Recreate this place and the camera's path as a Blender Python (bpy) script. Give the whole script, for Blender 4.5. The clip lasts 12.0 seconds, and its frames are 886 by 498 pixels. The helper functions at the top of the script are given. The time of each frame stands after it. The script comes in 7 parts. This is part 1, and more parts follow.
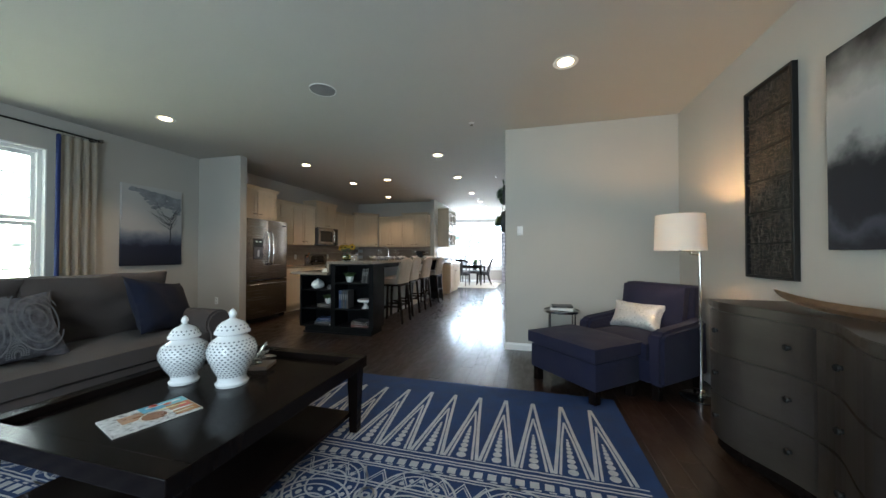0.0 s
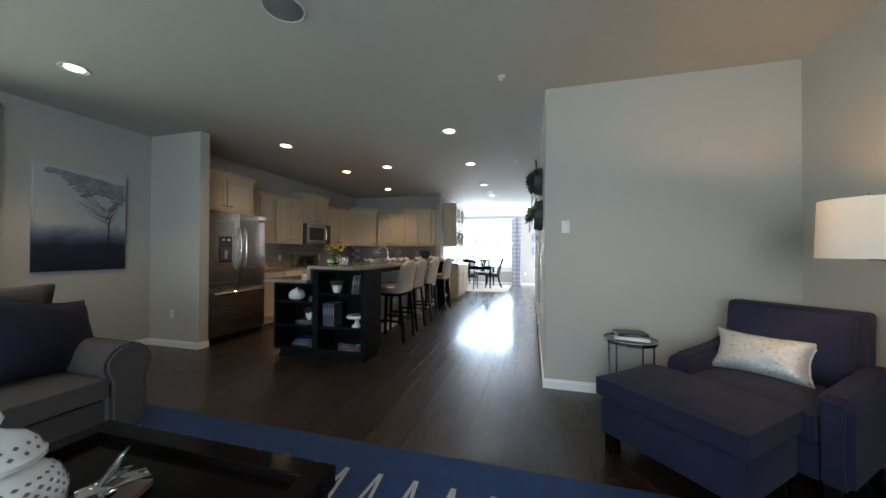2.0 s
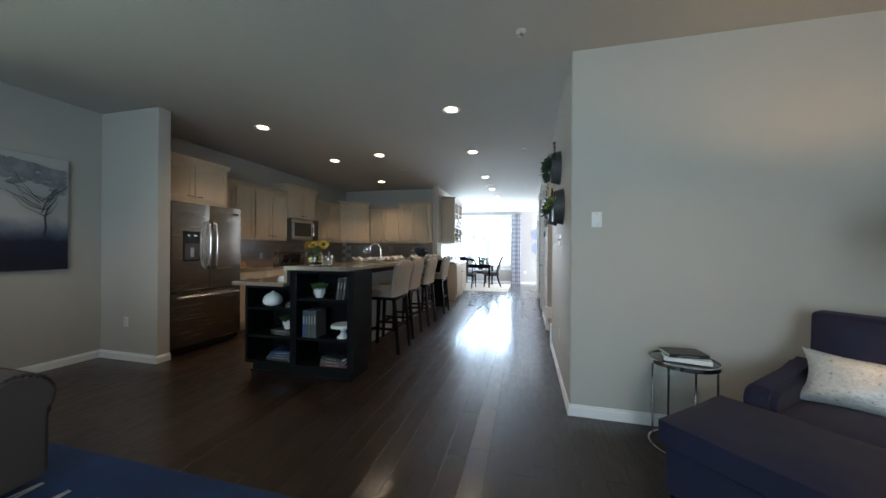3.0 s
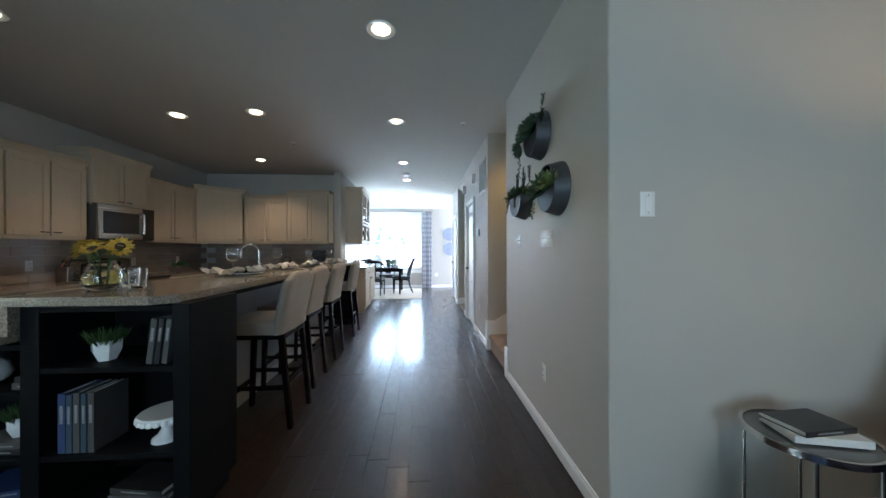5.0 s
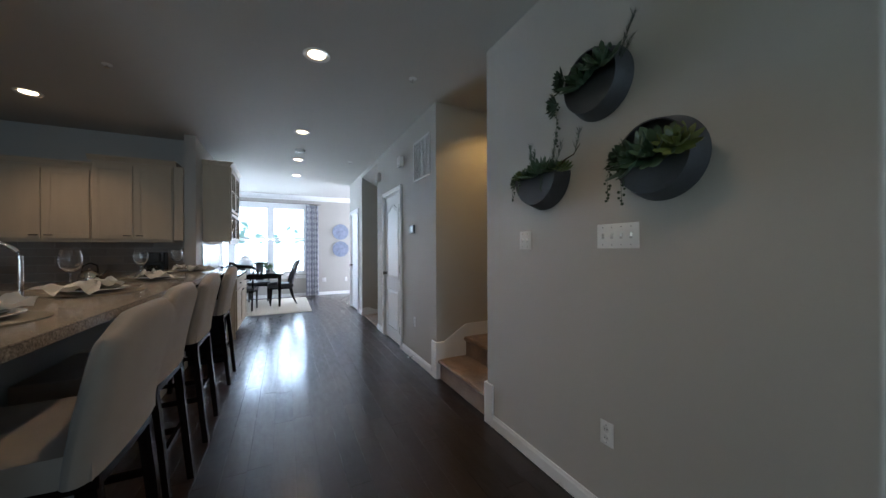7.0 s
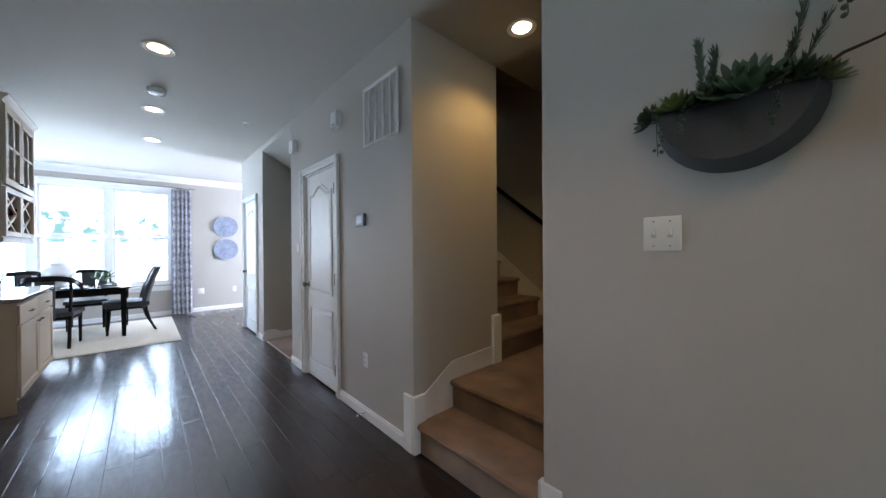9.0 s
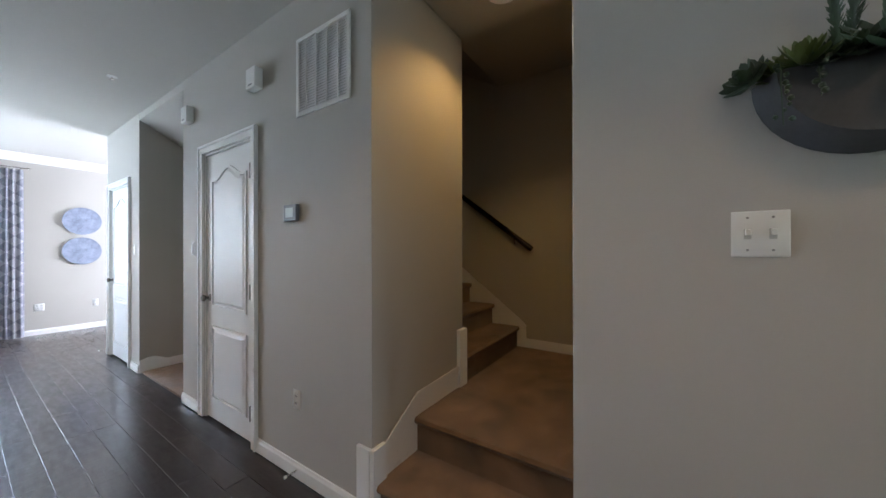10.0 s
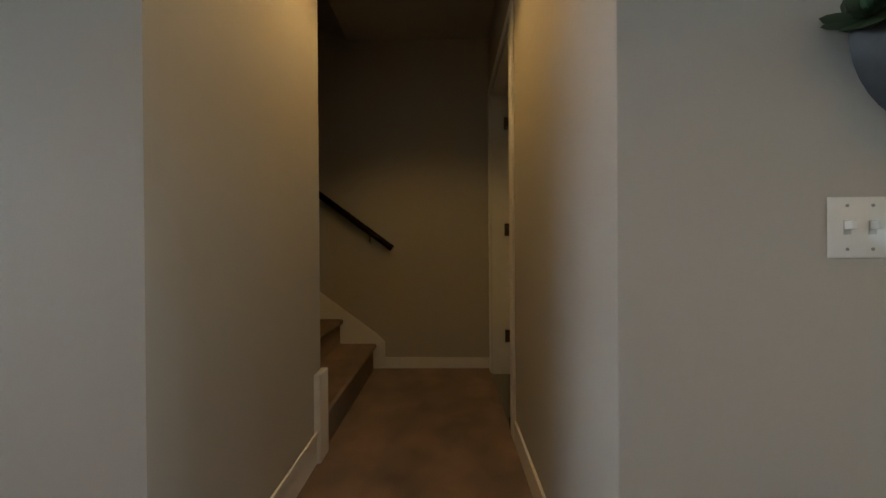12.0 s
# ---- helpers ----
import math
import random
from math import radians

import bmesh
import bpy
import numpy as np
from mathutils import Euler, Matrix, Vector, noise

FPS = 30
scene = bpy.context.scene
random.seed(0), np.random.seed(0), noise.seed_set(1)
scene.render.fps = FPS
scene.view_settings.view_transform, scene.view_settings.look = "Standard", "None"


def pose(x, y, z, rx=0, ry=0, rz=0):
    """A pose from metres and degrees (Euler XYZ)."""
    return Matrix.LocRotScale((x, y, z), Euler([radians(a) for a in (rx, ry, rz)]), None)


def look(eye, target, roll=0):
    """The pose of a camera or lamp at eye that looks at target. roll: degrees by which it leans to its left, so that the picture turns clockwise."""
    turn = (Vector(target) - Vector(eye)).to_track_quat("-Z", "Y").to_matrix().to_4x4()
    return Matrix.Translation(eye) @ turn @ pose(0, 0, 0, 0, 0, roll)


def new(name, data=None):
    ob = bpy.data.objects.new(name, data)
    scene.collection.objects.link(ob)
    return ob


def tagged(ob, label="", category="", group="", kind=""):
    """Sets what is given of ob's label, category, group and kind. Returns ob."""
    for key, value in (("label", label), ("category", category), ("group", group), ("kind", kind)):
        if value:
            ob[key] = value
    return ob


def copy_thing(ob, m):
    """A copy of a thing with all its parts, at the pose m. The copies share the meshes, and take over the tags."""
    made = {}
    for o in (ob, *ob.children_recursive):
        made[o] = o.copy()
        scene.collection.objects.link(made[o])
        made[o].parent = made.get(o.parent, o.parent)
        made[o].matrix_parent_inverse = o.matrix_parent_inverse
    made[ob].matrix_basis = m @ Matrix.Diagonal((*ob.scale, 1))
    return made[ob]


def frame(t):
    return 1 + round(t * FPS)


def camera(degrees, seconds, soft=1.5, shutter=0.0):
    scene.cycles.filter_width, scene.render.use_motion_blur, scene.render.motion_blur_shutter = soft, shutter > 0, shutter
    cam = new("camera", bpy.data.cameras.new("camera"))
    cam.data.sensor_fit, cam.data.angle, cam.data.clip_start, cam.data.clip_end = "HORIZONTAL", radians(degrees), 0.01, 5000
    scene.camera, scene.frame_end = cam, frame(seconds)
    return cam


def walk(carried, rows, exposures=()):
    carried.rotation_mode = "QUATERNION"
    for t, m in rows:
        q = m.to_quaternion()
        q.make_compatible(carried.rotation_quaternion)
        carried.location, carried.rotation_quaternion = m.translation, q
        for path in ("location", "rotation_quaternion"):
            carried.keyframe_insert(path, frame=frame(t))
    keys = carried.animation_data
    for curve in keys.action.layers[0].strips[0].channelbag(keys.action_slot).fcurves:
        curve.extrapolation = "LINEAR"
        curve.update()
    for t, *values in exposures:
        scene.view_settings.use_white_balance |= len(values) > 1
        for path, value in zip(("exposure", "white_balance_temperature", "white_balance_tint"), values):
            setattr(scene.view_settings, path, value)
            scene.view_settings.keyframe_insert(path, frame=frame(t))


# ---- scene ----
cam = camera(107.2, 12.0)
PATH = [
    (0, (0.301, -4.151, 1.188), (-0.215, -2.219, 1.215), 0.1),
    (0.5, (0.213, -3.916, 1.202), (-0.306, -1.985, 1.225), 0.2),
    (1, (0.109, -3.657, 1.235), (-0.413, -1.726, 1.253), 0.2),
    (1.5, (0.01, -3.401, 1.243), (-0.517, -1.472, 1.257), 0.2),
    (2, (-0.114, -3.144, 1.239), (-0.639, -1.214, 1.255), 0.3),
    (2.5, (-0.228, -2.873, 1.233), (-0.747, -0.941, 1.247), 0.3),
    (2.7, (-0.264, -2.781, 1.245), (-0.78, -0.849, 1.247), 0.3),
    (4.3, (-0.654, -1.798, 1.242), (-0.799, 0.196, 1.255), 0.2),
    (4.5, (-0.697, -1.681, 1.258), (-0.768, 0.318, 1.262), -0.0),
    (5, (-0.84, -1.416, 1.266), (-0.71, 0.58, 1.269), -0.1),
    (5.5, (-0.983, -1.145, 1.269), (-0.675, 0.831, 1.273), -0.1),
    (6, (-1.143, -0.86, 1.278), (-0.65, 1.078, 1.278), -0.2),
    (6.5, (-1.275, -0.57, 1.278), (-0.593, 1.31, 1.278), -0.3),
    (7, (-1.352, -0.253, 1.285), (-0.479, 1.546, 1.283), -0.2),
    (7.2, (-1.37, -0.133, 1.284), (-0.422, 1.628, 1.287), -0.2),
    (8.8, (-1.286, 0.933, 1.292), (0.039, 2.431, 1.282), -0.4),
    (9, (-1.25, 1.053, 1.295), (0.105, 2.523, 1.286), -0.4),
    (9.5, (-1.189, 1.329, 1.299), (0.31, 2.653, 1.295), -0.2),
    (10, (-1.098, 1.556, 1.298), (0.568, 2.662, 1.301), -0.1),
    (10.5, (-1.012, 1.746, 1.295), (0.806, 2.581, 1.304), -0.1),
    (11, (-0.891, 1.913, 1.303), (1.035, 2.449, 1.296), -0.4),
    (11.5, (-0.752, 2.028, 1.302), (1.233, 2.270, 1.295), -0.4),
    (12, (-0.618, 2.105, 1.303), (1.382, 2.140, 1.295), -0.4),
]
walk(cam, [(t, look(eye, target, roll)) for t, eye, target, roll in PATH], exposures=((0.0, 0.12, 5850, 11), (2.5, -0.06, 5650, 10), (5.0, -0.16, 5300, 9), (7.0, -0.88, 5450, 13), (9.0, -0.56, 5450, 14), (10.5, -0.44, 5850, 13), (12.0, -0.62, 6000, 10)))

# ---- light ----
world = bpy.data.worlds.new("world")
scene.world = world
world.use_nodes = True
sky = world.node_tree.nodes.new("ShaderNodeTexSky")
sky.sky_type, sky.sun_disc = "NISHITA", False
sky.sun_elevation, sky.sun_rotation = radians(60), radians(8)
world.node_tree.links.new(sky.outputs[0], world.node_tree.nodes["Background"].inputs[0])
world.node_tree.nodes["Background"].inputs[1].default_value = 0.1
sun = new("sun", bpy.data.lights.new("sun", "SUN"))
sun.data.energy, sun.data.angle, sun.data.color = 4.0, radians(0.5), (1.0, 0.95, 0.88)
sun.matrix_world = look((1.0, 7.2, 12.4), (0, 0, 0))
DAY = 9.5        # glow of the bright outdoors
REAR = 66.0      # daylight through the assumed, unseen rear windows, watts each before weighting


def daylight(name, m, w, h, watts, color=(0.80, 0.96, 1.0)):
    """Sky light that stands in a window's opening."""
    d = bpy.data.lights.new(name, "AREA")
    d.shape, d.size, d.size_y, d.energy, d.color = "RECTANGLE", w, h, watts, color
    ob = new(name, d)
    ob.matrix_world = m
    return ob


# rear windows are assumed behind the camera; their shares balance the walls
daylight("rear_daylight", look((-3.1, -6.18, 1.45), (-3.1, 0, 1.45)), 1.7, 1.9, REAR * 0.48)
# added fill from an invented left window, brightens the dining room
daylight("side_daylight", look((-5.06, 8.05, 1.37), (0, 8.05, 1.37)), 2.1, 2.0, 190, (0.80, 0.91, 1.0))
# extra fill from the right, no known source; lifts dining wall and ceiling
daylight("foyer_daylight", look((3.02, 8.45, 1.37), (0, 8.45, 1.37)), 1.5, 2.0, 540, (0.96, 0.96, 1.0))
daylight("rear_daylight", look((-0.4, -6.18, 1.45), (-0.4, 0, 1.45)), 1.7, 1.9, REAR * 1.50)


def lamp(name, kind, x, y, z, watts, color=(1.0, 0.66, 0.36), size=0.05, cone=110):
    d = bpy.data.lights.new(name, kind)
    d.energy, d.color, d.shadow_soft_size = watts, color, size
    if kind == "SPOT":
        d.spot_size, d.spot_blend = radians(cone), 0.6
    ob = new(name, d)
    ob.location = (x, y, z)
    return ob


DOWN = ((-3.77, -1.35), (0.58, -1.36), (-1.11, 0.79), (-3.51, 0.76), (-3.50, 2.33), (-2.61, 2.20), (-1.13, 2.36), (-3.47, 4.12), (-1.15, 4.16), (-1.15, 5.55), (-1.14, 6.80))
for x, y in DOWN:      # in the recessed ceiling lights
    lamp("downlight_lamp", "SPOT", x, y, 2.715, 42, (1.0, 0.67, 0.38), cone=118)
lamp("stair_lamp", "SPOT", 0.60, 2.28, 2.71, 36, (1.0, 0.56, 0.15), cone=130)      # in the recessed light over the stairs
lamp("floor_lamp_bulb", "POINT", 1.50, -1.025, 1.43, 19, (1.0, 0.56, 0.23), size=0.03)

# ---- helpers for meshes and materials ----
def mk(name, base, rough=0.5, metal=0.0, var=0.12, scale=6.0, bump=0.0, bscale=150.0, coat=0.0, island=0.0, wear=0.0, stretch=(1, 1, 1), sheen=0.0, spec=0.5):
    m = bpy.data.materials.new(name)
    m.use_nodes = True
    nt = m.node_tree
    p = nt.nodes["Principled BSDF"]
    p.inputs["Metallic"].default_value = metal
    p.inputs["Coat Weight"].default_value = coat
    p.inputs["Coat Roughness"].default_value = 0.15
    p.inputs["Specular IOR Level"].default_value = spec
    p.inputs["Sheen Weight"].default_value = sheen
    tc = nt.nodes.new("ShaderNodeTexCoord")
    mp = nt.nodes.new("ShaderNodeMapping")
    mp.inputs["Scale"].default_value = stretch
    nt.links.new(tc.outputs["Object"], mp.inputs[0])
    n1 = nt.nodes.new("ShaderNodeTexNoise")
    n1.inputs["Scale"].default_value, n1.inputs["Detail"].default_value = scale, 6
    n2 = nt.nodes.new("ShaderNodeTexNoise")
    n2.inputs["Scale"].default_value, n2.inputs["Detail"].default_value = bscale, 3
    nt.links.new(mp.outputs[0], n1.inputs[0]), nt.links.new(mp.outputs[0], n2.inputs[0])
    add = nt.nodes.new("ShaderNodeMath")
    add.operation = "MULTIPLY_ADD"
    add.inputs[1].default_value = 0.35
    nt.links.new(n2.outputs[0], add.inputs[0]), nt.links.new(n1.outputs[0], add.inputs[2])
    last = add.outputs[0]
    if island:
        info = nt.nodes.new("ShaderNodeObjectInfo")
        geo = nt.nodes.new("ShaderNodeNewGeometry")
        s = nt.nodes.new("ShaderNodeMath")
        s.operation = "ADD"
        nt.links.new(info.outputs["Random"], s.inputs[0]), nt.links.new(geo.outputs["Random Per Island"], s.inputs[1])
        fr = nt.nodes.new("ShaderNodeMath")
        fr.operation = "FRACT"
        nt.links.new(s.outputs[0], fr.inputs[0])
        s2 = nt.nodes.new("ShaderNodeMath")
        s2.operation = "MULTIPLY_ADD"
        s2.inputs[1].default_value = island
        nt.links.new(fr.outputs[0], s2.inputs[0]), nt.links.new(last, s2.inputs[2])
        last = s2.outputs[0]
    rmp = nt.nodes.new("ShaderNodeMapRange")
    rmp.inputs[1].default_value, rmp.inputs[2].default_value = 0.35, 1.0 + island
    rmp.inputs[3].default_value, rmp.inputs[4].default_value = 1 - var, 1 + var
    nt.links.new(last, rmp.inputs[0])
    mix = nt.nodes.new("ShaderNodeVectorMath")
    mix.operation = "SCALE"
    mix.inputs[0].default_value = base
    nt.links.new(rmp.outputs[0], mix.inputs["Scale"])
    nt.links.new(mix.outputs[0], p.inputs["Base Color"])
    rr = nt.nodes.new("ShaderNodeMapRange")
    rr.inputs[1].default_value, rr.inputs[2].default_value = 0.3, 0.7
    rr.inputs[3].default_value, rr.inputs[4].default_value = max(0.02, rough - 0.06 - wear), min(1, rough + 0.06 + wear)
    nt.links.new(n1.outputs[0], rr.inputs[0]), nt.links.new(rr.outputs[0], p.inputs["Roughness"])
    if bump:
        b = nt.nodes.new("ShaderNodeBump")
        b.inputs["Strength"].default_value, b.inputs["Distance"].default_value = bump, 0.004
        nt.links.new(n2.outputs[0], b.inputs["Height"]), nt.links.new(b.outputs[0], p.inputs["Normal"])
    return m


def scraped_wood(name, dark, light):
    """Dark hand-scraped boards: long gouges and ripples under a clear coat, each board its own tone."""
    m = bpy.data.materials.new(name)
    m.use_nodes = True
    nt = m.node_tree
    p = nt.nodes["Principled BSDF"]
    tc, info, geo = nt.nodes.new("ShaderNodeTexCoord"), nt.nodes.new("ShaderNodeObjectInfo"), nt.nodes.new("ShaderNodeNewGeometry")
    one = nt.nodes.new("ShaderNodeMath")
    one.operation = "ADD"
    nt.links.new(info.outputs["Random"], one.inputs[0]), nt.links.new(geo.outputs["Random Per Island"], one.inputs[1])
    tone = nt.nodes.new("ShaderNodeMath")
    tone.operation = "FRACT"
    nt.links.new(one.outputs[0], tone.inputs[0])
    far = nt.nodes.new("ShaderNodeVectorMath")
    far.operation = "MULTIPLY_ADD"
    far.inputs[1].default_value = (17, 31, 5)
    nt.links.new(one.outputs[0], far.inputs[0]), nt.links.new(tc.outputs["Object"], far.inputs[2])

    def grain(scale, stretch, detail):
        mp, n = nt.nodes.new("ShaderNodeMapping"), nt.nodes.new("ShaderNodeTexNoise")
        mp.inputs["Scale"].default_value = stretch
        n.inputs["Scale"].default_value, n.inputs["Detail"].default_value = scale, detail
        nt.links.new(far.outputs[0], mp.inputs[0]), nt.links.new(mp.outputs[0], n.inputs[0])
        return n.outputs[0]
    fibre, gouge, ripple = grain(30, (4, 0.5, 1), 6), grain(9, (3.0, 0.8, 1), 3), grain(26, (0.7, 1.3, 1), 2)
    s = nt.nodes.new("ShaderNodeMath")
    s.operation = "MULTIPLY_ADD"
    s.inputs[1].default_value = 0.75
    nt.links.new(tone.outputs[0], s.inputs[0]), nt.links.new(fibre, s.inputs[2])
    rp = nt.nodes.new("ShaderNodeMapRange")
    rp.inputs[1].default_value, rp.inputs[2].default_value = 0.3, 1.3
    nt.links.new(s.outputs[0], rp.inputs[0])
    mx = nt.nodes.new("ShaderNodeMix")
    mx.data_type = "RGBA"
    mx.inputs[6].default_value, mx.inputs[7].default_value = (*dark, 1), (*light, 1)
    nt.links.new(rp.outputs[0], mx.inputs[0]), nt.links.new(mx.outputs[2], p.inputs["Base Color"])
    h = nt.nodes.new("ShaderNodeMath")
    h.operation = "MULTIPLY_ADD"
    h.inputs[1].default_value = 0.45
    nt.links.new(ripple, h.inputs[0]), nt.links.new(gouge, h.inputs[2])
    b = nt.nodes.new("ShaderNodeBump")
    b.inputs["Strength"].default_value, b.inputs["Distance"].default_value = 0.45, 0.0042
    nt.links.new(h.outputs[0], b.inputs["Height"])
    nt.links.new(b.outputs[0], p.inputs["Normal"]), nt.links.new(b.outputs[0], p.inputs["Coat Normal"])
    rr = nt.nodes.new("ShaderNodeMapRange")
    rr.inputs[1].default_value, rr.inputs[2].default_value, rr.inputs[3].default_value, rr.inputs[4].default_value = 0.3, 0.7, 0.34, 0.50
    nt.links.new(gouge, rr.inputs[0]), nt.links.new(rr.outputs[0], p.inputs["Roughness"])
    p.inputs["Coat Weight"].default_value, p.inputs["Coat Roughness"].default_value = 0.75, 0.14
    p.inputs["Specular IOR Level"].default_value = 0.16
    return m


def glow(name, color, strength):
    m = bpy.data.materials.new(name)
    m.use_nodes = True
    p = m.node_tree.nodes["Principled BSDF"]
    p.inputs["Base Color"].default_value = (0.8, 0.8, 0.8, 1)
    p.inputs["Emission Color"].default_value, p.inputs["Emission Strength"].default_value = (*color, 1), strength
    return m


def clear(name, tint=(1, 1, 1), rough=0.0, ior=1.45):
    m = bpy.data.materials.new(name)
    m.use_nodes = True
    p = m.node_tree.nodes["Principled BSDF"]
    p.inputs["Base Color"].default_value = (*tint, 1)
    p.inputs["Transmission Weight"].default_value, p.inputs["Roughness"].default_value, p.inputs["IOR"].default_value = 1.0, rough, ior
    return m


def box(bm, x0, x1, y0, y1, z0, z1, bev=0.0, seg=2):
    vs = [bm.verts.new((x, y, z)) for x in (x0, x1) for y in (y0, y1) for z in (z0, z1)]
    fs = [bm.faces.new([vs[i] for i in q]) for q in ((0, 1, 3, 2), (4, 6, 7, 5), (0, 4, 5, 1), (2, 3, 7, 6), (0, 2, 6, 4), (1, 5, 7, 3))]
    if bev:
        es = list({e for f in fs for e in f.edges})
        bmesh.ops.bevel(bm, geom=es, offset=bev, segments=seg, affect="EDGES", profile=0.5)
    return vs


def boxes(*rows, bev=0.0, seg=2):
    bm = bmesh.new()
    for r in rows:
        box(bm, *r, bev=bev, seg=seg)
    return bm


def lathe(profile, n=32, cx=0.0, cy=0.0, bm=None):
    """Turns rows of (radius, height) round the z axis."""
    bm = bm or bmesh.new()
    rings = []
    for r, z in profile:
        if r < 1e-5:
            rings.append([bm.verts.new((cx, cy, z))])
        else:
            rings.append([bm.verts.new((cx + r * math.cos(2 * math.pi * i / n), cy + r * math.sin(2 * math.pi * i / n), z)) for i in range(n)])
    for a, b in zip(rings, rings[1:]):
        for i in range(n):
            j = (i + 1) % n
            if len(a) == 1 and len(b) > 1:
                bm.faces.new((a[0], b[j], b[i]))
            elif len(b) == 1 and len(a) > 1:
                bm.faces.new((a[i], a[j], b[0]))
            elif len(a) > 1:
                bm.faces.new((a[i], a[j], b[j], b[i]))
    return bm


def tube(points, r, n=10, bm=None, taper=None):
    """A round bar along points."""
    bm = bm or bmesh.new()
    pts = [Vector(p) for p in points]
    rings = []
    for i, p in enumerate(pts):
        d = (pts[min(i + 1, len(pts) - 1)] - pts[max(i - 1, 0)]).normalized()
        side = d.cross(Vector((0, 0, 1)) if abs(d.z) < 0.95 else Vector((1, 0, 0))).normalized()
        up = side.cross(d)
        rad = r if taper is None else r + (taper - r) * i / (len(pts) - 1)
        rings.append([bm.verts.new(p + rad * (math.cos(a) * side + math.sin(a) * up)) for a in (2 * math.pi * k / n for k in range(n))])
    for a, b in zip(rings, rings[1:]):
        for i in range(n):
            bm.faces.new((a[i], a[(i + 1) % n], b[(i + 1) % n], b[i]))
    bm.faces.new(rings[0][::-1]), bm.faces.new(rings[-1])
    return bm


def prism(outline, z0, z1, bm=None, axis="z", bev=0.0):
    """A flat outline given depth along an axis; outline in the two other axes, in order."""
    bm = bm or bmesh.new()

    def at(p, w):
        return {"z": (p[0], p[1], w), "x": (w, p[0], p[1]), "y": (p[0], w, p[1])}[axis]
    a = [bm.verts.new(at(p, z0)) for p in outline]
    b = [bm.verts.new(at(p, z1)) for p in outline]
    fs = [bm.faces.new(a), bm.faces.new(b[::-1])]
    for i in range(len(a)):
        fs.append(bm.faces.new((a[i], b[i], b[(i + 1) % len(a)], a[(i + 1) % len(a)])))
    bmesh.ops.recalc_face_normals(bm, faces=fs)
    if bev:
        bmesh.ops.bevel(bm, geom=list({e for f in fs for e in f.edges}), offset=bev, segments=2, affect="EDGES")
    return bm


def pad(w, d, h, puff=0.03, n=14, flat=0.0, seed=1, pinch=0.0, wrinkle=0.006):
    """A stuffed cushion, its base in the middle of z = 0."""
    bm = bmesh.new()
    bmesh.ops.create_grid(bm, x_segments=n, y_segments=n, size=0.5)
    top = list(bm.verts)
    faces = list(bm.faces)
    dup = bmesh.ops.duplicate(bm, geom=top + list(bm.edges) + faces)
    low = [g for g in dup["geom"] if isinstance(g, bmesh.types.BMVert)]
    lowf = [g for g in dup["geom"] if isinstance(g, bmesh.types.BMFace)]

    def shape(vs, sign):
        for v in vs:
            u, t = v.co.x * 2, v.co.y * 2
            e = max(0.0, (1 - u ** 4)) ** 0.5 * max(0.0, (1 - t ** 4)) ** 0.5
            wr = wrinkle * noise.noise(Vector((u * 2.2 + seed, t * 2.2, sign)))
            x = v.co.x * w * (1 - pinch * (1 - t * t) * abs(u) ** 2)
            y = v.co.y * d * (1 - pinch * (1 - u * u) * abs(t) ** 2)
            z = h / 2 + sign * (h / 2 * (flat + (1 - flat) * e) + puff * e * (1 - u * u) * (1 - t * t)) + wr
            v.co = (x, y, z)
    shape(top, 1), shape(low, -1)
    bmesh.ops.reverse_faces(bm, faces=lowf)
    if flat:
        ed = [e for e in bm.edges if e.is_boundary]
        bmesh.ops.bridge_loops(bm, edges=ed)
    else:
        bmesh.ops.remove_doubles(bm, verts=bm.verts, dist=0.002)
    bmesh.ops.recalc_face_normals(bm, faces=bm.faces)
    return bm


def moved(bm, m):
    bmesh.ops.transform(bm, matrix=m, verts=bm.verts)
    return bm


def part(name, bm, material, parent=None, label="", smooth=False, m=None):
    """Links a bmesh as one mesh object under a thing or a part."""
    me = bpy.data.meshes.new(name)
    if m is not None:
        moved(bm, m)
    bm.to_mesh(me)
    bm.free()
    me.materials.append(material)
    if smooth:
        me.polygons.foreach_set("use_smooth", [True] * len(me.polygons))
        me.set_sharp_from_angle(angle=radians(40))
    ob = new(name, me)
    ob.parent = parent
    if label:
        ob["label"] = label
    return ob


def thing(name, label, category, m=None, group="", kind=""):
    ob = new(name)
    ob.empty_display_size = 0.1
    ob.matrix_world = m or Matrix()
    return tagged(ob, label, category, group, kind)


def setting(name, bm, material, label, category, smooth=False):
    return tagged(part(name, bm, material, None, label, smooth), label, category, "", "structure")


# ---- materials ----
PAINT = mk("grey_wall_paint", (0.445, 0.425, 0.385), 0.72, var=0.03, scale=2.5, bump=0.12, bscale=260)
CEIL = mk("flat_ceiling_paint", (0.46, 0.445, 0.41), 0.9, var=0.03, scale=2, bump=0.1, bscale=220)
WHITE = mk("white_gloss_paint", (0.80, 0.80, 0.79), 0.32, var=0.03, scale=8, bump=0.03, bscale=90)
DOORW = mk("white_door_paint", (0.78, 0.78, 0.77), 0.36, var=0.03, scale=5, bump=0.012, bscale=90)
CARPET = mk("brown_carpet", (0.20, 0.126, 0.074), 0.95, var=0.75, scale=5.0, bump=1.0, bscale=420, sheen=0.3)
CREAM = mk("cream_cabinet_paint", (0.50, 0.415, 0.30), 0.42, var=0.07, scale=4, bump=0.05, bscale=120, stretch=(3, 3, 0.6))
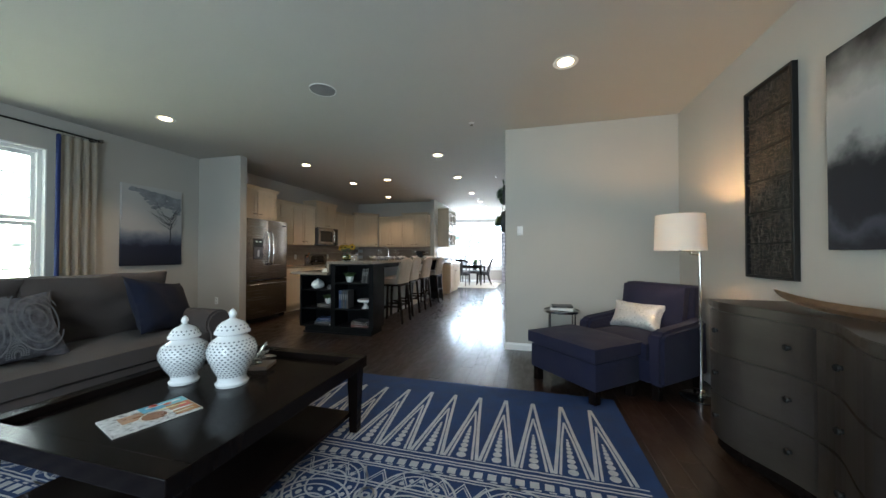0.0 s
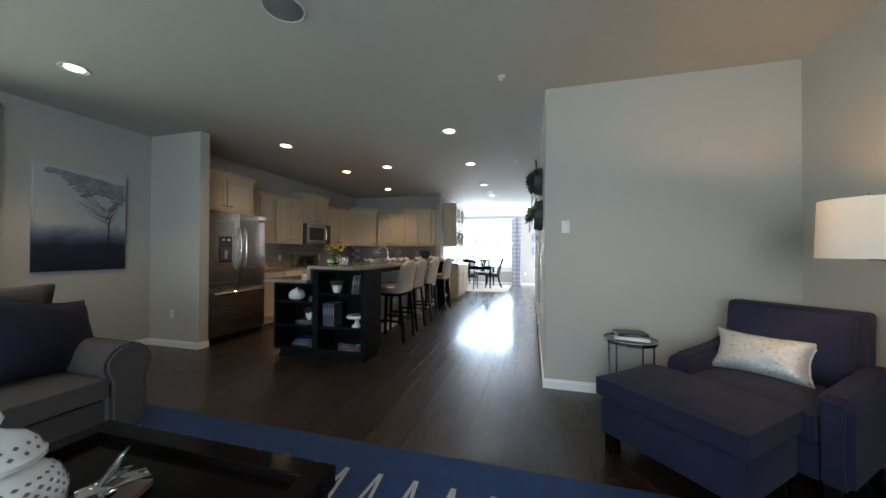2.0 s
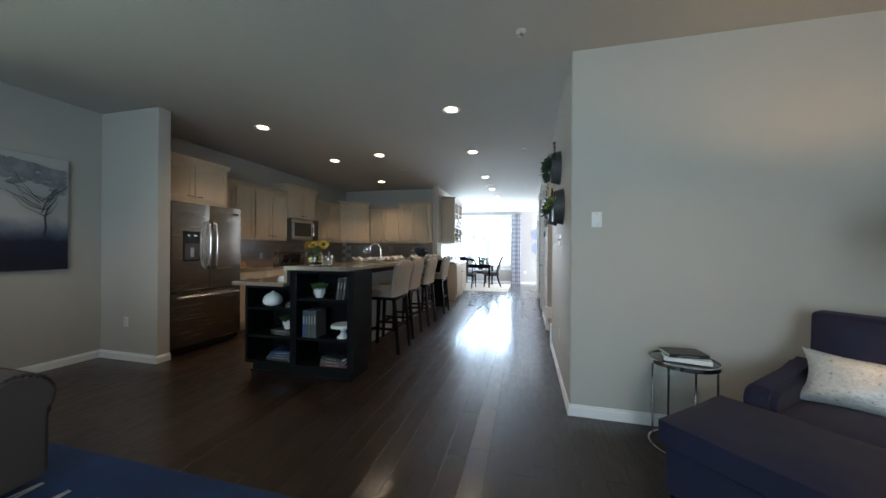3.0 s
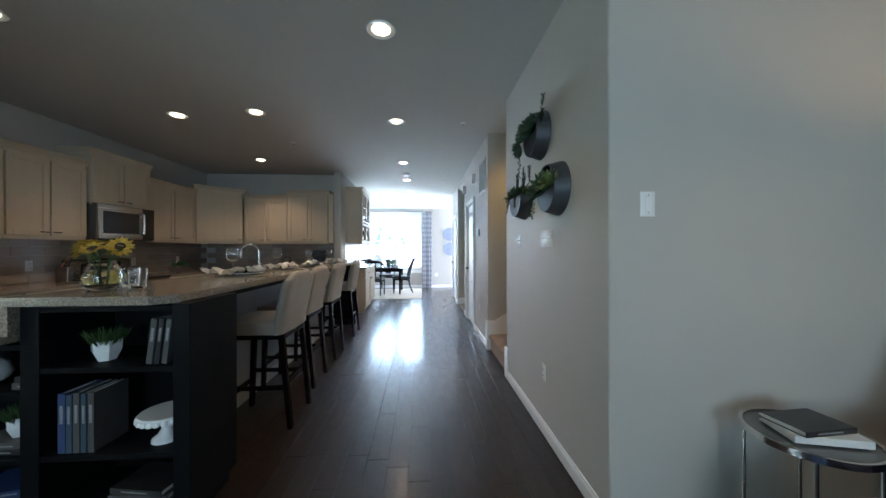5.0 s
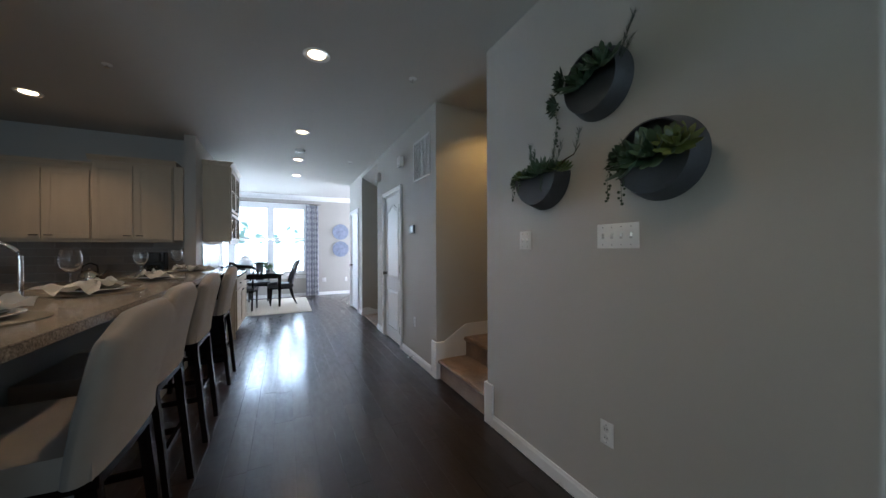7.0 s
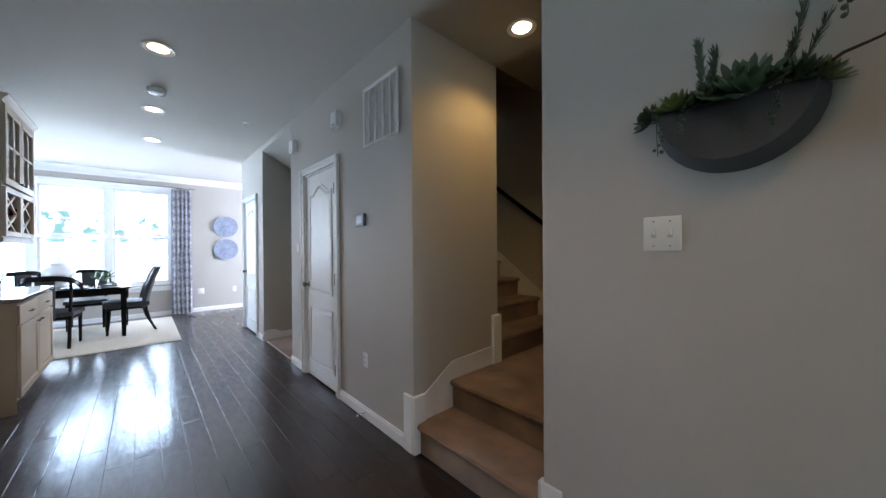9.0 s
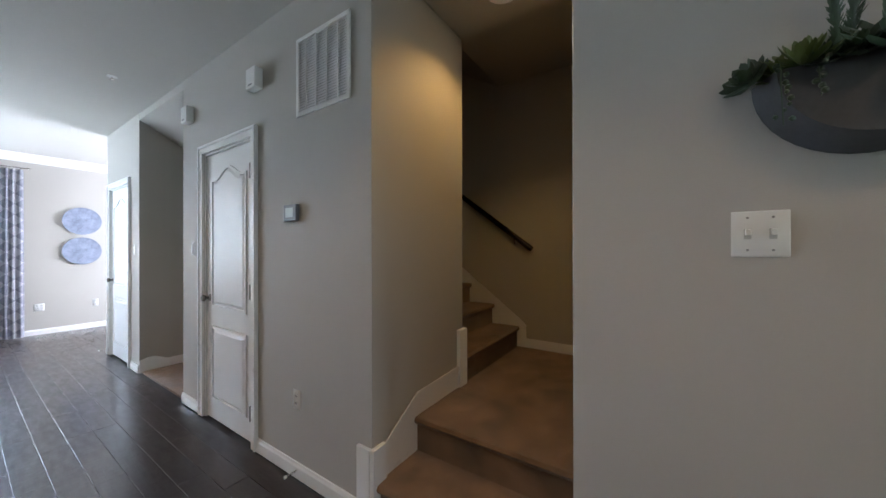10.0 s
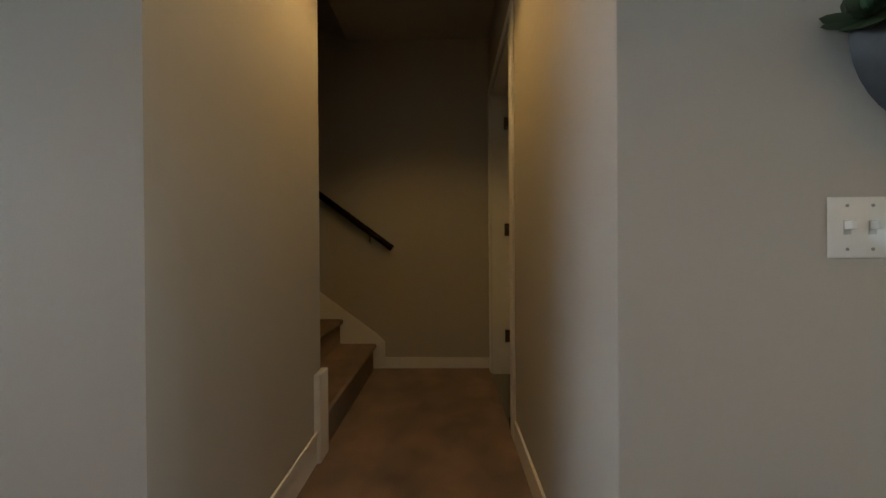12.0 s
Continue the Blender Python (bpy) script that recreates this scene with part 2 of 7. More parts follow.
STEEL = mk("brushed_steel", (0.33, 0.295, 0.26), 0.27, 1.0, var=0.03, scale=3, wear=-0.055, bump=0.0, bscale=40, stretch=(0.6, 0.6, 30))
CHROME = mk("polished_nickel", (0.72, 0.70, 0.67), 0.14, 1.0, var=0.04)
BLACK = mk("black_plastic", (0.012, 0.012, 0.013), 0.22, var=0.1)
GRANITE = mk("speckled_brown_granite", (0.225, 0.19, 0.15), 0.13, wear=-0.05, var=0.75, scale=110, bump=0.02, bscale=220)
ISLAND = mk("charcoal_island_paint", (0.004, 0.0045, 0.0055), 0.6, spec=0.12, var=0.12, scale=5, bump=0.05, bscale=120)
TILE = mk("taupe_glazed_tile", (0.30, 0.24, 0.19), 0.18, var=0.2, scale=10, island=0.5, bump=0.03, bscale=40)
NAVY = mk("navy_velvet", (0.0055, 0.0062, 0.028), 0.9, var=0.2, scale=6, bump=0.4, bscale=500, sheen=0.03)
TAUPE = mk("taupe_linen", (0.074, 0.058, 0.052), 0.92, var=0.12, scale=9, bump=0.6, bscale=600, sheen=0.08)
LINEN = mk("beige_stool_linen", (0.29, 0.25, 0.205), 0.92, var=0.09, scale=9, bump=0.5, bscale=600, sheen=0.2)
ESPRESSO = mk("espresso_wood", (0.007, 0.0048, 0.0042), 0.17, spec=0.11, wear=-0.045, var=0.3, scale=5, bump=0.015, bscale=60, stretch=(1, 8, 1))
CHESTW = mk("dark_bronzed_veneer", (0.155, 0.130, 0.110), 0.34, 0.85, var=0.14, scale=3, wear=-0.05, bump=0.012, bscale=30, stretch=(1, 1, 3))
PORC = mk("white_porcelain", (0.78, 0.79, 0.79), 0.12, var=0.02, coat=0.5)
DARKH = mk("painted_hollow_shade", (0.14, 0.155, 0.17), 0.7)
RUGB = mk("blue_wool", (0.007, 0.032, 0.115), 0.97, var=0.35, scale=9, bump=0.9, bscale=350)
RUGW = mk("ivory_wool", (0.42, 0.43, 0.46), 0.97, var=0.2, scale=20, bump=0.9, bscale=350)
GLASS = clear("clear_glass")
IRON = mk("black_iron", (0.02, 0.019, 0.018), 0.5, 0.6, var=0.2)
PLAST = mk("white_plastic", (0.80, 0.80, 0.78), 0.14, var=0.02)
LIT = glow("lamp_glow", (1.0, 0.70, 0.38), 16.0)


def outdoors(name, strength, tones, leaf_tone, band, scale=4.0, edge=0.5):
    """Overexposed garden and sky in bands by height, with tree crowns in one band."""
    m = bpy.data.materials.new(name)
    m.use_nodes = True
    nt = m.node_tree
    nt.nodes.remove(nt.nodes["Principled BSDF"])
    e = nt.nodes.new("ShaderNodeEmission")
    tc, sep = nt.nodes.new("ShaderNodeTexCoord"), nt.nodes.new("ShaderNodeSeparateXYZ")
    nt.links.new(tc.outputs["Object"], sep.inputs[0])
    high = nt.nodes.new("ShaderNodeMapRange")
    high.inputs[1].default_value, high.inputs[2].default_value = -0.3, 3.7
    nt.links.new(sep.outputs[2], high.inputs[0])
    ramp = nt.nodes.new("ShaderNodeValToRGB")
    el = ramp.color_ramp.elements
    for k, (z, c) in enumerate(tones):
        q = el[0] if k == 0 else el[1] if k == len(tones) - 1 else el.new((z + 0.3) / 4)
        q.position, q.color = (z + 0.3) / 4, (*c, 1)
    nt.links.new(high.outputs[0], ramp.inputs[0])
    n1 = nt.nodes.new("ShaderNodeTexNoise")
    n1.inputs["Scale"].default_value, n1.inputs["Detail"].default_value, n1.inputs["Roughness"].default_value = scale, 12, 0.66
    nt.links.new(tc.outputs["Object"], n1.inputs[0])
    leaf_mask = nt.nodes.new("ShaderNodeMapRange")
    leaf_mask.inputs[1].default_value, leaf_mask.inputs[2].default_value = edge, edge + 0.06
    nt.links.new(n1.outputs[0], leaf_mask.inputs[0])
    low = nt.nodes.new("ShaderNodeMapRange")
    low.inputs[1].default_value, low.inputs[2].default_value = band[0], band[0] + 0.08
    nt.links.new(sep.outputs[2], low.inputs[0])
    top = nt.nodes.new("ShaderNodeMapRange")
    top.inputs[1].default_value, top.inputs[2].default_value = band[1] + 0.35, band[1] - 0.35
    nt.links.new(sep.outputs[2], top.inputs[0])
    a, b = nt.nodes.new("ShaderNodeMath"), nt.nodes.new("ShaderNodeMath")
    a.operation = b.operation = "MULTIPLY"
    nt.links.new(low.outputs[0], a.inputs[0]), nt.links.new(top.outputs[0], a.inputs[1])
    nt.links.new(a.outputs[0], b.inputs[0]), nt.links.new(leaf_mask.outputs[0], b.inputs[1])
    mx = nt.nodes.new("ShaderNodeMix")
    mx.data_type = "RGBA"
    mx.inputs[7].default_value = (*leaf_tone, 1)
    nt.links.new(b.outputs[0], mx.inputs[0]), nt.links.new(ramp.outputs[0], mx.inputs[6])
    nt.links.new(mx.outputs[2], e.inputs[0])
    e.inputs[1].default_value = strength
    nt.links.new(e.outputs[0], nt.nodes["Material Output"].inputs[0])
    return m


OUT = outdoors("bright_garden", DAY * 2.0, [(-0.28, (0.74, 0.80, 0.50)), (0.25, (0.52, 0.58, 0.40)), (0.55, (0.070, 0.084, 0.080)), (1.9, (0.062, 0.077, 0.080)), (2.3, (0.11, 0.13, 0.15)), (3.6, (0.28, 0.33, 0.37))], (0.055, 0.075, 0.065), (0.9, 2.0))
OUT2 = outdoors("bright_trees", DAY * 5.3, [(-0.28, (0.80, 0.86, 0.80)), (1.2, (0.57, 0.71, 0.86)), (3.6, (0.68, 0.85, 1.0))], (0.0125, 0.0215, 0.0190), (1.38, 2.45), 3.4, 0.475)

FLOORW = scraped_wood("dark_hand_scraped_wood", (0.010, 0.0056, 0.0038), (0.028, 0.0158, 0.0105))

# ---- structure ----
H, L, R = 2.74, -4.98, 1.89
setting("wall_left", boxes((L - 0.14, L, -6.3, -4.95, 0, H), (L - 0.14, L, -4.95, -3.60, 0, H), (L - 0.14, L, -3.60, -1.75, 0, 0.70), (L - 0.14, L, -3.60, -1.75, 2.36, H), (L - 0.14, L, -1.75, 6.9, 0, H), (L - 0.14, L, 6.9, 9.2, 0, 0.3), (L - 0.14, L, 6.9, 9.2, 2.45, H), (L - 0.14, L, 9.2, 9.5, 0, H)), PAINT, "greenish grey painted side wall with a window", "wall")
setting("wall_right", boxes((R, R + 0.14, -6.3, 7.4, 0, 6.2)), PAINT, "greenish grey painted wall", "wall")
setting("wall_rear", boxes((L, R, -6.3, -6.2, 0, 0.45), (L, R, -6.3, -6.2, 2.42, H), (L, -4.0, -6.3, -6.2, 0.45, 2.42), (-2.2, -1.3, -6.3, -6.2, 0.45, 2.42), (0.5, R, -6.3, -6.2, 0.45, 2.42)), PAINT, "unseen grey rear wall with two assumed windows", "wall")
CORNER = [(0.012 * (1 - math.cos(a)), 0.012 * (1 - math.sin(a))) for a in (radians(q) for q in (90, 67, 45, 22, 0))]
setting("wall_partition", prism([(R, 0.0)] + CORNER + [(0.0, 1.778), (0.0035, 1.7865), (0.012, 1.79), (1.0, 1.79), (1.0, 1.67), (0.12, 1.67), (0.12, 0.12), (R, 0.12)], 0, H), PAINT, "pale grey wall with planters, between armchair and stairs", "wall", True)
setting("wall_landing", boxes((1.0, 1.78, 1.67, 1.79, 2.42, 2.9), (1.78, R, 1.67, 1.79, 0, 2.9), (0.85, 1.0, 1.67, 1.79, H, 2.9)), PAINT, "grey wall over the landing doorway", "wall")
setting("wall_stair", boxes((0.0, 0.12, 2.69, 3.78, 0, H), (0.0, 0.12, 4.53, 4.95, 0, H), (0.0, 0.12, 3.78, 4.53, 2.05, H), (0.12, 0.85, 2.69, 2.81, 0, 5.6), (0.73, 0.85, 2.81, 7.4, 0, 5.6)), PAINT, "taupe grey wall round the staircase", "wall")
setting("wall_stair_end", boxes((0.85, R, 7.285, 7.4, H + 0.004, 5.6)), PAINT, "grey wall at the head of the stairs", "wall")
setting("wall_passage", boxes((0.0, 0.12, 6.13, 6.47, 0, H), (0.0, 0.12, 7.25, 7.4, 0, H), (0.0, 0.12, 6.47, 7.25, 2.05, H), (0.12, 0.73, 6.13, 6.25, 0, H), (0.12, 2.0, 7.28, 7.4, 0, H), (0.12, 0.73, 4.83, 4.95, 0, H)), PAINT, "grey wall past the second stair opening", "wall")
setting("wall_stub", boxes((L, -4.13, 0.0, 0.13, 0, H), bev=0.006), PAINT, "short grey wall beside the refrigerator", "wall")
setting("wall_kitchen", boxes((L, -2.49, 5.18, 5.30, 0, H), (-2.49, -2.37, 4.88, 6.9, 0, H)), PAINT, "grey kitchen end wall", "wall")
setting("wall_dining", boxes((L, -3.44, 9.5, 9.64, 0, H), (-0.80, 3.2, 9.5, 9.64, 0, H), (-3.44, -0.80, 9.5, 9.64, 0, 0.60), (-3.44, -0.80, 9.5, 9.64, 2.46, H), (3.06, 3.2, 7.4, 7.65, 0, H), (3.06, 3.2, 9.25, 9.5, 0, H), (3.06, 3.2, 7.65, 9.25, 0, 0.3), (3.06, 3.2, 7.65, 9.25, 2.45, H)), PAINT, "pale wall round the dining room window", "wall")
setting("ceiling", boxes((L - 0.14, 0.0, -6.3, 9.64, H, H + 0.2), (0.0, 0.85, -6.3, 2.69, H, H + 0.2), (0.85, R + 0.14, -6.3, 1.67, H, H + 0.2), (0.0, 0.73, 2.69, 9.64, H, H + 0.2), (0.73, 3.2, 7.4, 9.64, H, H + 0.2)), CEIL, "flat white ceiling", "ceiling")
sl = bmesh.new()
box(sl, 0.85, R, 1.67, 2.87, 2.90, 3.1)
prism([(2.87, 2.90), (7.4, 5.6), (7.4, 5.8), (2.87, 3.1)], 0.85, R, sl, "x")
setting("ceiling_stair", sl, CEIL, "sloping ceiling over the staircase", "ceiling")
setting("ground", boxes((-60, 60, -60, 60, -0.5, -0.3)), mk("lawn", (0.06, 0.10, 0.03), 0.95, var=0.4, scale=1.5, bump=0.6), "mown green lawn round the house", "ground")
setting("subfloor", boxes((L - 0.14, 3.2, -6.3, 9.64, -0.2, -0.012)), mk("dark_joint", (0.010, 0.006, 0.004), 0.7), "dark subfloor under the boards", "floor")

# outdoors beyond the windows
bd = boxes((-4.6, 1.6, 11.4, 11.42, -0.28, 3.6))
setting("backdrop_dining", bd, OUT2, "bright overexposed trees and sky", "backdrop")
setting("backdrop_living", boxes((-6.9, -6.88, -6.4, 1.5, -0.28, 3.6)), OUT, "bright overexposed sky and garden", "backdrop")

# ---- trims, openings and doors ----
def base(name, x0, x1, y0, y1, side):
    """A baseboard with a moulded top and a dark shoe; side names the way that it faces."""
    t, hgt = 0.014, 0.085
    prof = [(0, 0.0), (t, 0.0), (t, hgt - 0.022), (t * 0.6, hgt - 0.012), (t * 0.5, hgt), (0, hgt)]
    bm = bmesh.new()
    if side in "+x-x" and abs(x1 - x0) < 1e-6:
        s = 1 if side == "+x" else -1
        prism([(x0 + s * a, b) for a, b in prof], y0, y1, bm, "y")
    else:
        s = 1 if side == "+y" else -1
        prism([(y0 + s * a, b) for a, b in prof], x0, x1, bm, "x")
    return setting(name, bm, WHITE, "white painted baseboard along the wall", "baseboard")


for row in [(L, L, -6.2, 0.0, "+x"), (L, -4.13, 0.0, 0.0, "-y"), (-4.13, -4.13, -0.014, 0.13, "+x"), (0.0, R, 0.0, 0.0, "-y"), (0.0, 0.0, -0.014, 1.70, "-x"),
            (R, R, -6.2, 0.0, "-x"), (0, 0, 2.78, 3.72, "-x"), (0, 0, 4.60, 4.95, "-x"), (0, 0, 6.13, 6.40, "-x"), (0, 0, 7.32, 7.4, "-x"),
            (L, -2.62, 9.5, 9.5, "-y"), (-2.62, 3.06, 9.5, 9.5, "-y"), (-2.37, -2.37, 6.6, 6.9, "+x")]:
    base("baseboard", *row)

# crown moulding in the dining room
cr = bmesh.new()
prism([(9.5, 2.62), (9.485, 2.62), (9.48, 2.65), (9.44, 2.69), (9.41, 2.72), (9.40, 2.74), (9.5, 2.74)], L, 3.06, cr, "x")
setting("crown_trim", cr, WHITE, "white crown moulding under the ceiling", "trim")


def window(name, m, w, h, cols, label, rows=2, sash=True, casing=True):
    """A double-hung window in local x (width), y (inwards), z (up)."""
    ob = thing(name, label, "window", m, kind="structure")
    part("window_frame", boxes((-w / 2, -w / 2 + 0.05, -0.10, 0.0, 0, h), (w / 2 - 0.05, w / 2, -0.10, 0.0, 0, h), (-w / 2 + 0.05, w / 2 - 0.05, -0.10, 0.0, h - 0.05, h), (-w / 2 + 0.05, w / 2 - 0.05, -0.10, 0.0, 0, 0.05),
               *[(-w / 2 + w * c / cols - 0.04, -w / 2 + w * c / cols + 0.04, -0.10, -0.004, 0.05, h - 0.05) for c in range(1, cols)], bev=0.003), WHITE, ob)
    if casing:
        part("casing", boxes((-w / 2 - 0.07, -w / 2 + 0.004, 0.002, 0.02, -0.02, h + 0.07), (w / 2 - 0.004, w / 2 + 0.07, 0.002, 0.02, -0.02, h + 0.07), (-w / 2 + 0.004, w / 2 - 0.004, 0.002, 0.02, h - 0.004, h + 0.07), bev=0.003), WHITE, ob)
        part("window_sill", boxes((-w / 2 - 0.09, w / 2 + 0.09, -0.01, 0.05, -0.045, -0.02), (-w / 2 - 0.07, w / 2 + 0.07, 0.002, 0.018, -0.11, -0.047), bev=0.004), WHITE, ob)
    else:
        part("jamb", boxes((-w / 2, -w / 2 + 0.012, 0.001, 0.062, 0.02, h), (w / 2 - 0.012, w / 2, 0.001, 0.062, 0.02, h), (-w / 2 + 0.012, w / 2 - 0.012, 0.001, 0.062, h - 0.012, h)), WHITE, ob)
        part("window_sill", boxes((-w / 2, w / 2, 0.001, 0.085, 0.0, 0.02), bev=0.004), WHITE, ob)
    cw = w / cols
    for c in range(cols):
        x0, x1 = -w / 2 + cw * c + 0.04, -w / 2 + cw * (c + 1) - 0.04
        for r in range(2):
            z0, z1 = 0.05 + (h / 2 - 0.03) * r, h / 2 + (h / 2 - 0.05) * r
            y = -0.05 - 0.025 * r
            part("sash", boxes((x0, x0 + 0.04, y, y + 0.03, z0, z1), (x1 - 0.04, x1, y, y + 0.03, z0, z1), (x0 + 0.04, x1 - 0.04, y, y + 0.03, z0, z0 + 0.045), (x0 + 0.04, x1 - 0.04, y, y + 0.03, z1 - 0.04, z1)), WHITE, ob)
            if sash:
                bars = [((x0 * (3 - k) + x1 * k) / 3 - 0.008, (x0 * (3 - k) + x1 * k) / 3 + 0.008, y + 0.006, y + 0.018, z0 + 0.045, z1 - 0.04) for k in (1, 2)]
                bars += [(x0 + 0.04, x1 - 0.04, y + 0.007, y + 0.019, (z0 * (rows - k) + z1 * k) / rows - 0.008, (z0 * (rows - k) + z1 * k) / rows + 0.008) for k in range(1, rows)]
                part("muntin", boxes(*bars), WHITE, ob)
            g = part("pane", boxes((x0 + 0.03, x1 - 0.03, y + 0.011, y + 0.014, z0 + 0.03, z1 - 0.03)), GLASS, ob)
            g.visible_shadow = False
    return ob


window("window_1", pose(L - 0.06, -2.675, 0.70, 0, 0, -90), 1.85, 1.66, 2, "white double-hung window with grilles, bright daylight outside", 3, True, False)
window("window_2", pose(-2.12, 9.5, 0.60, 0, 0, 180), 2.64, 1.86, 3, "large white dining room window in bright daylight", 2, False)
# invented opening round the left dining fill, never in view
window("window_4", pose(L, 8.05, 0.30, 0, 0, -90), 2.3, 2.15, 2, "added tall white side window, unseen, to let fill light into the dining room", 2, False)
# made-up window that holds the right-hand fill, hidden from the camera
window("window_5", pose(3.06, 8.45, 0.30, 0, 0, 90), 1.6, 2.15, 2, "added tall white window, unseen, for fill light from the right", 2, False)
window("window_3", pose(-3.1, -6.2, 0.45, 0, 0, 0), 1.8, 1.97, 2, "assumed white rear window in daylight, out of view", 2)
window("window_3", pose(-0.4, -6.2, 0.45, 0, 0, 0), 1.8, 1.97, 2, "assumed white rear window in daylight, out of view", 2)

BRASS = mk("satin_nickel", (0.42, 0.39, 0.35), 0.25, 1.0, var=0.05)

HINGE = mk("dark_nickel", (0.16, 0.145, 0.125), 0.35, 0.9, var=0.1)


def panel_door(name, m, w, h, label):
    """A two-panel door with an arched upper panel: local x along the wall, y out to the viewer."""
    ob = thing(name, label, "door", m, kind="structure")
    part("casing", boxes((-0.065, -0.003, -0.002, 0.018, 0, h + 0.065), (w + 0.003, w + 0.065, -0.002, 0.018, 0, h + 0.065), (-0.003, w + 0.003, -0.002, 0.018, h + 0.004, h + 0.065), (-0.065, -0.045, 0.018, 0.026, 0, h + 0.065), (w + 0.045, w + 0.065, 0.018, 0.026, 0, h + 0.065), (-0.045, w + 0.045, 0.018, 0.026, h + 0.045, h + 0.065), bev=0.003), WHITE, ob)
    part("jamb", boxes((-0.003, 0.012, -0.115, -0.003, 0, h + 0.003), (w - 0.012, w + 0.003, -0.115, -0.003, 0, h + 0.003), (0.012, w - 0.012, -0.115, -0.003, h - 0.012, h + 0.003)), WHITE, ob)
    leaf = part("leaf", boxes((0.014, w - 0.014, -0.05, -0.014, 0.008, h - 0.014), bev=0.002), DOORW, ob)

    def arch(x0, x1, z0, z1, rise, n=14):
        pts = [(x0, z0), (x1, z0)]
        for i in range(n + 1):
            u = i / n
            pts.append((x1 + (x0 - x1) * u, z1 - rise + rise * (0.5 - 0.5 * math.cos(2 * math.pi * min(max((u - 0.1) / 0.8, 0), 1)))))
        return pts
    for z0, z1, rise in ((0.16, 0.72, 0.0), (0.86, h - 0.13, 0.075)):
        big, small = arch(0.105, w - 0.105, z0, z1, rise), arch(0.15, w - 0.15, z0 + 0.045, z1 - 0.045, rise)
        mid = arch(0.125, w - 0.125, z0 + 0.02, z1 - 0.02, rise)
        bm = bmesh.new()
        loops = [[bm.verts.new((p[0], y, p[1])) for p in o] for o, y in ((big, -0.0135), (big, -0.004), (mid, -0.003), (mid, -0.0130), (small, -0.004))]
        for a, b in zip(loops, loops[1:]):
            for i in range(len(a)):
                bm.faces.new((a[i], a[(i + 1) % len(a)], b[(i + 1) % len(a)], b[i]))
        bm.faces.new(loops[-1])
        bmesh.ops.recalc_face_normals(bm, faces=bm.faces)
        part("panel", bm, DOORW, leaf)
    for z in (0.22, 1.02, 1.82):
        part("hinge", boxes((0.001, 0.020, -0.010, 0.016, z - 0.05, z + 0.05), bev=0.003), HINGE, ob, "satin nickel hinge")
    k = lathe([(0.0, 0.0), (0.027, 0.0), (0.027, 0.006), (0.012, 0.012), (0.010, 0.028), (0.020, 0.034), (0.027, 0.046), (0.022, 0.058), (0.0, 0.062)], 20)
    part("door_knob", k, HINGE, ob, "dark nickel knob", True, pose(w - 0.065, -0.014, 0.93, -90, 0, 0))
    return ob


DX = Matrix(((0, -1, 0, 0), (1, 0, 0, 0), (0, 0, 1, 0), (0, 0, 0, 1)))   # local x -> +y, local y -> -x
panel_door("door_1", Matrix.Translation((0, 3.785, 0)) @ DX, 0.74, 2.04, "white two-panel closet door, closed, beside the staircase")
panel_door("door_2", Matrix.Translation((0, 6.475, 0)) @ DX, 0.77, 2.04, "white two-panel door, closed, near the dining room")

# ---- staircase ----
st = thing("staircase", "carpeted brown stairs turning up from a landing", "stairs", kind="structure")


def tread(x0, x1, y0, y1, z0, z1, nose, name="step"):
    """A carpeted step with a rolled nose: nose is the side that it faces."""
    bm = bmesh.new()
    r = 0.022
    if nose == "-x":
        pts = [(x0, z0), (x0, z1 - 0.05), (x0 - 0.02, z1 - 0.035), (x0 - 0.028, z1 - 0.018), (x0 - 0.018, z1 - 0.003), (x0, z1), (x1, z1), (x1, z0)]
        prism(pts, y0, y1, bm, "y")
    else:
        pts = [(y0, z0), (y0, z1 - 0.05), (y0 - 0.02, z1 - 0.035), (y0 - 0.028, z1 - 0.018), (y0 - 0.018, z1 - 0.003), (y0, z1), (y1, z1), (y1, z0)]
        prism(pts, x0, x1, bm, "x")
    return part(name, bm, CARPET, st, "", True)


tread(0.03, 0.33, 1.80, 2.68, 0.0, 0.19, "-x")
tread(0.33, R - 0.012, 1.80, 2.68, 0.0, 0.38, "-x", "landing")
for i in range(9):
    tread(0.862, R - 0.014, 2.69 + 0.255 * i, 2.69 + 0.255 * (i + 1) + 0.02, 0.3, 0.38 + 0.19 * (i + 1), "-y")
# skirts
sk = prism([(0.0, 0.0), (0.0, 0.34), (0.075, 0.34), (0.33, 0.495), (0.83, 0.505), (0.83, 0.0)], 2.676, 2.689, None, "y")
part("skirt", sk, WHITE, st, "white painted stair skirt")
part("skirt_cap", prism([(0.075, 0.34), (0.33, 0.495), (0.765, 0.505), (0.765, 0.523), (0.324, 0.513), (0.07, 0.358)], 2.668, 2.6755, None, "y"), WHITE, st)
part("end_board", boxes((-0.016, 0.075, 2.662, 2.689, 0.0, 0.36), (-0.020, -0.0015, 2.6895, 2.775, 0.0, 0.36), bev=0.003), WHITE, st)
part("end_board", boxes((0.77, 0.866, 2.66, 2.689, 0.30, 0.76), (0.8515, 0.866, 2.6895, 2.72, 0.30, 0.76), bev=0.004), WHITE, st)
part("end_board", boxes((-0.018, 0.02, 1.7905, 1.805, 0.0, 0.30), (-0.018, -0.0015, 1.70, 1.7895, 0.0, 0.30), bev=0.004), WHITE, st)
part("skirt", prism([(0.02, 0.0), (0.02, 0.28), (0.30, 0.48), (0.93, 0.48), (0.93, 0.0)], 1.7905, 1.801, None, "y"), WHITE, st)
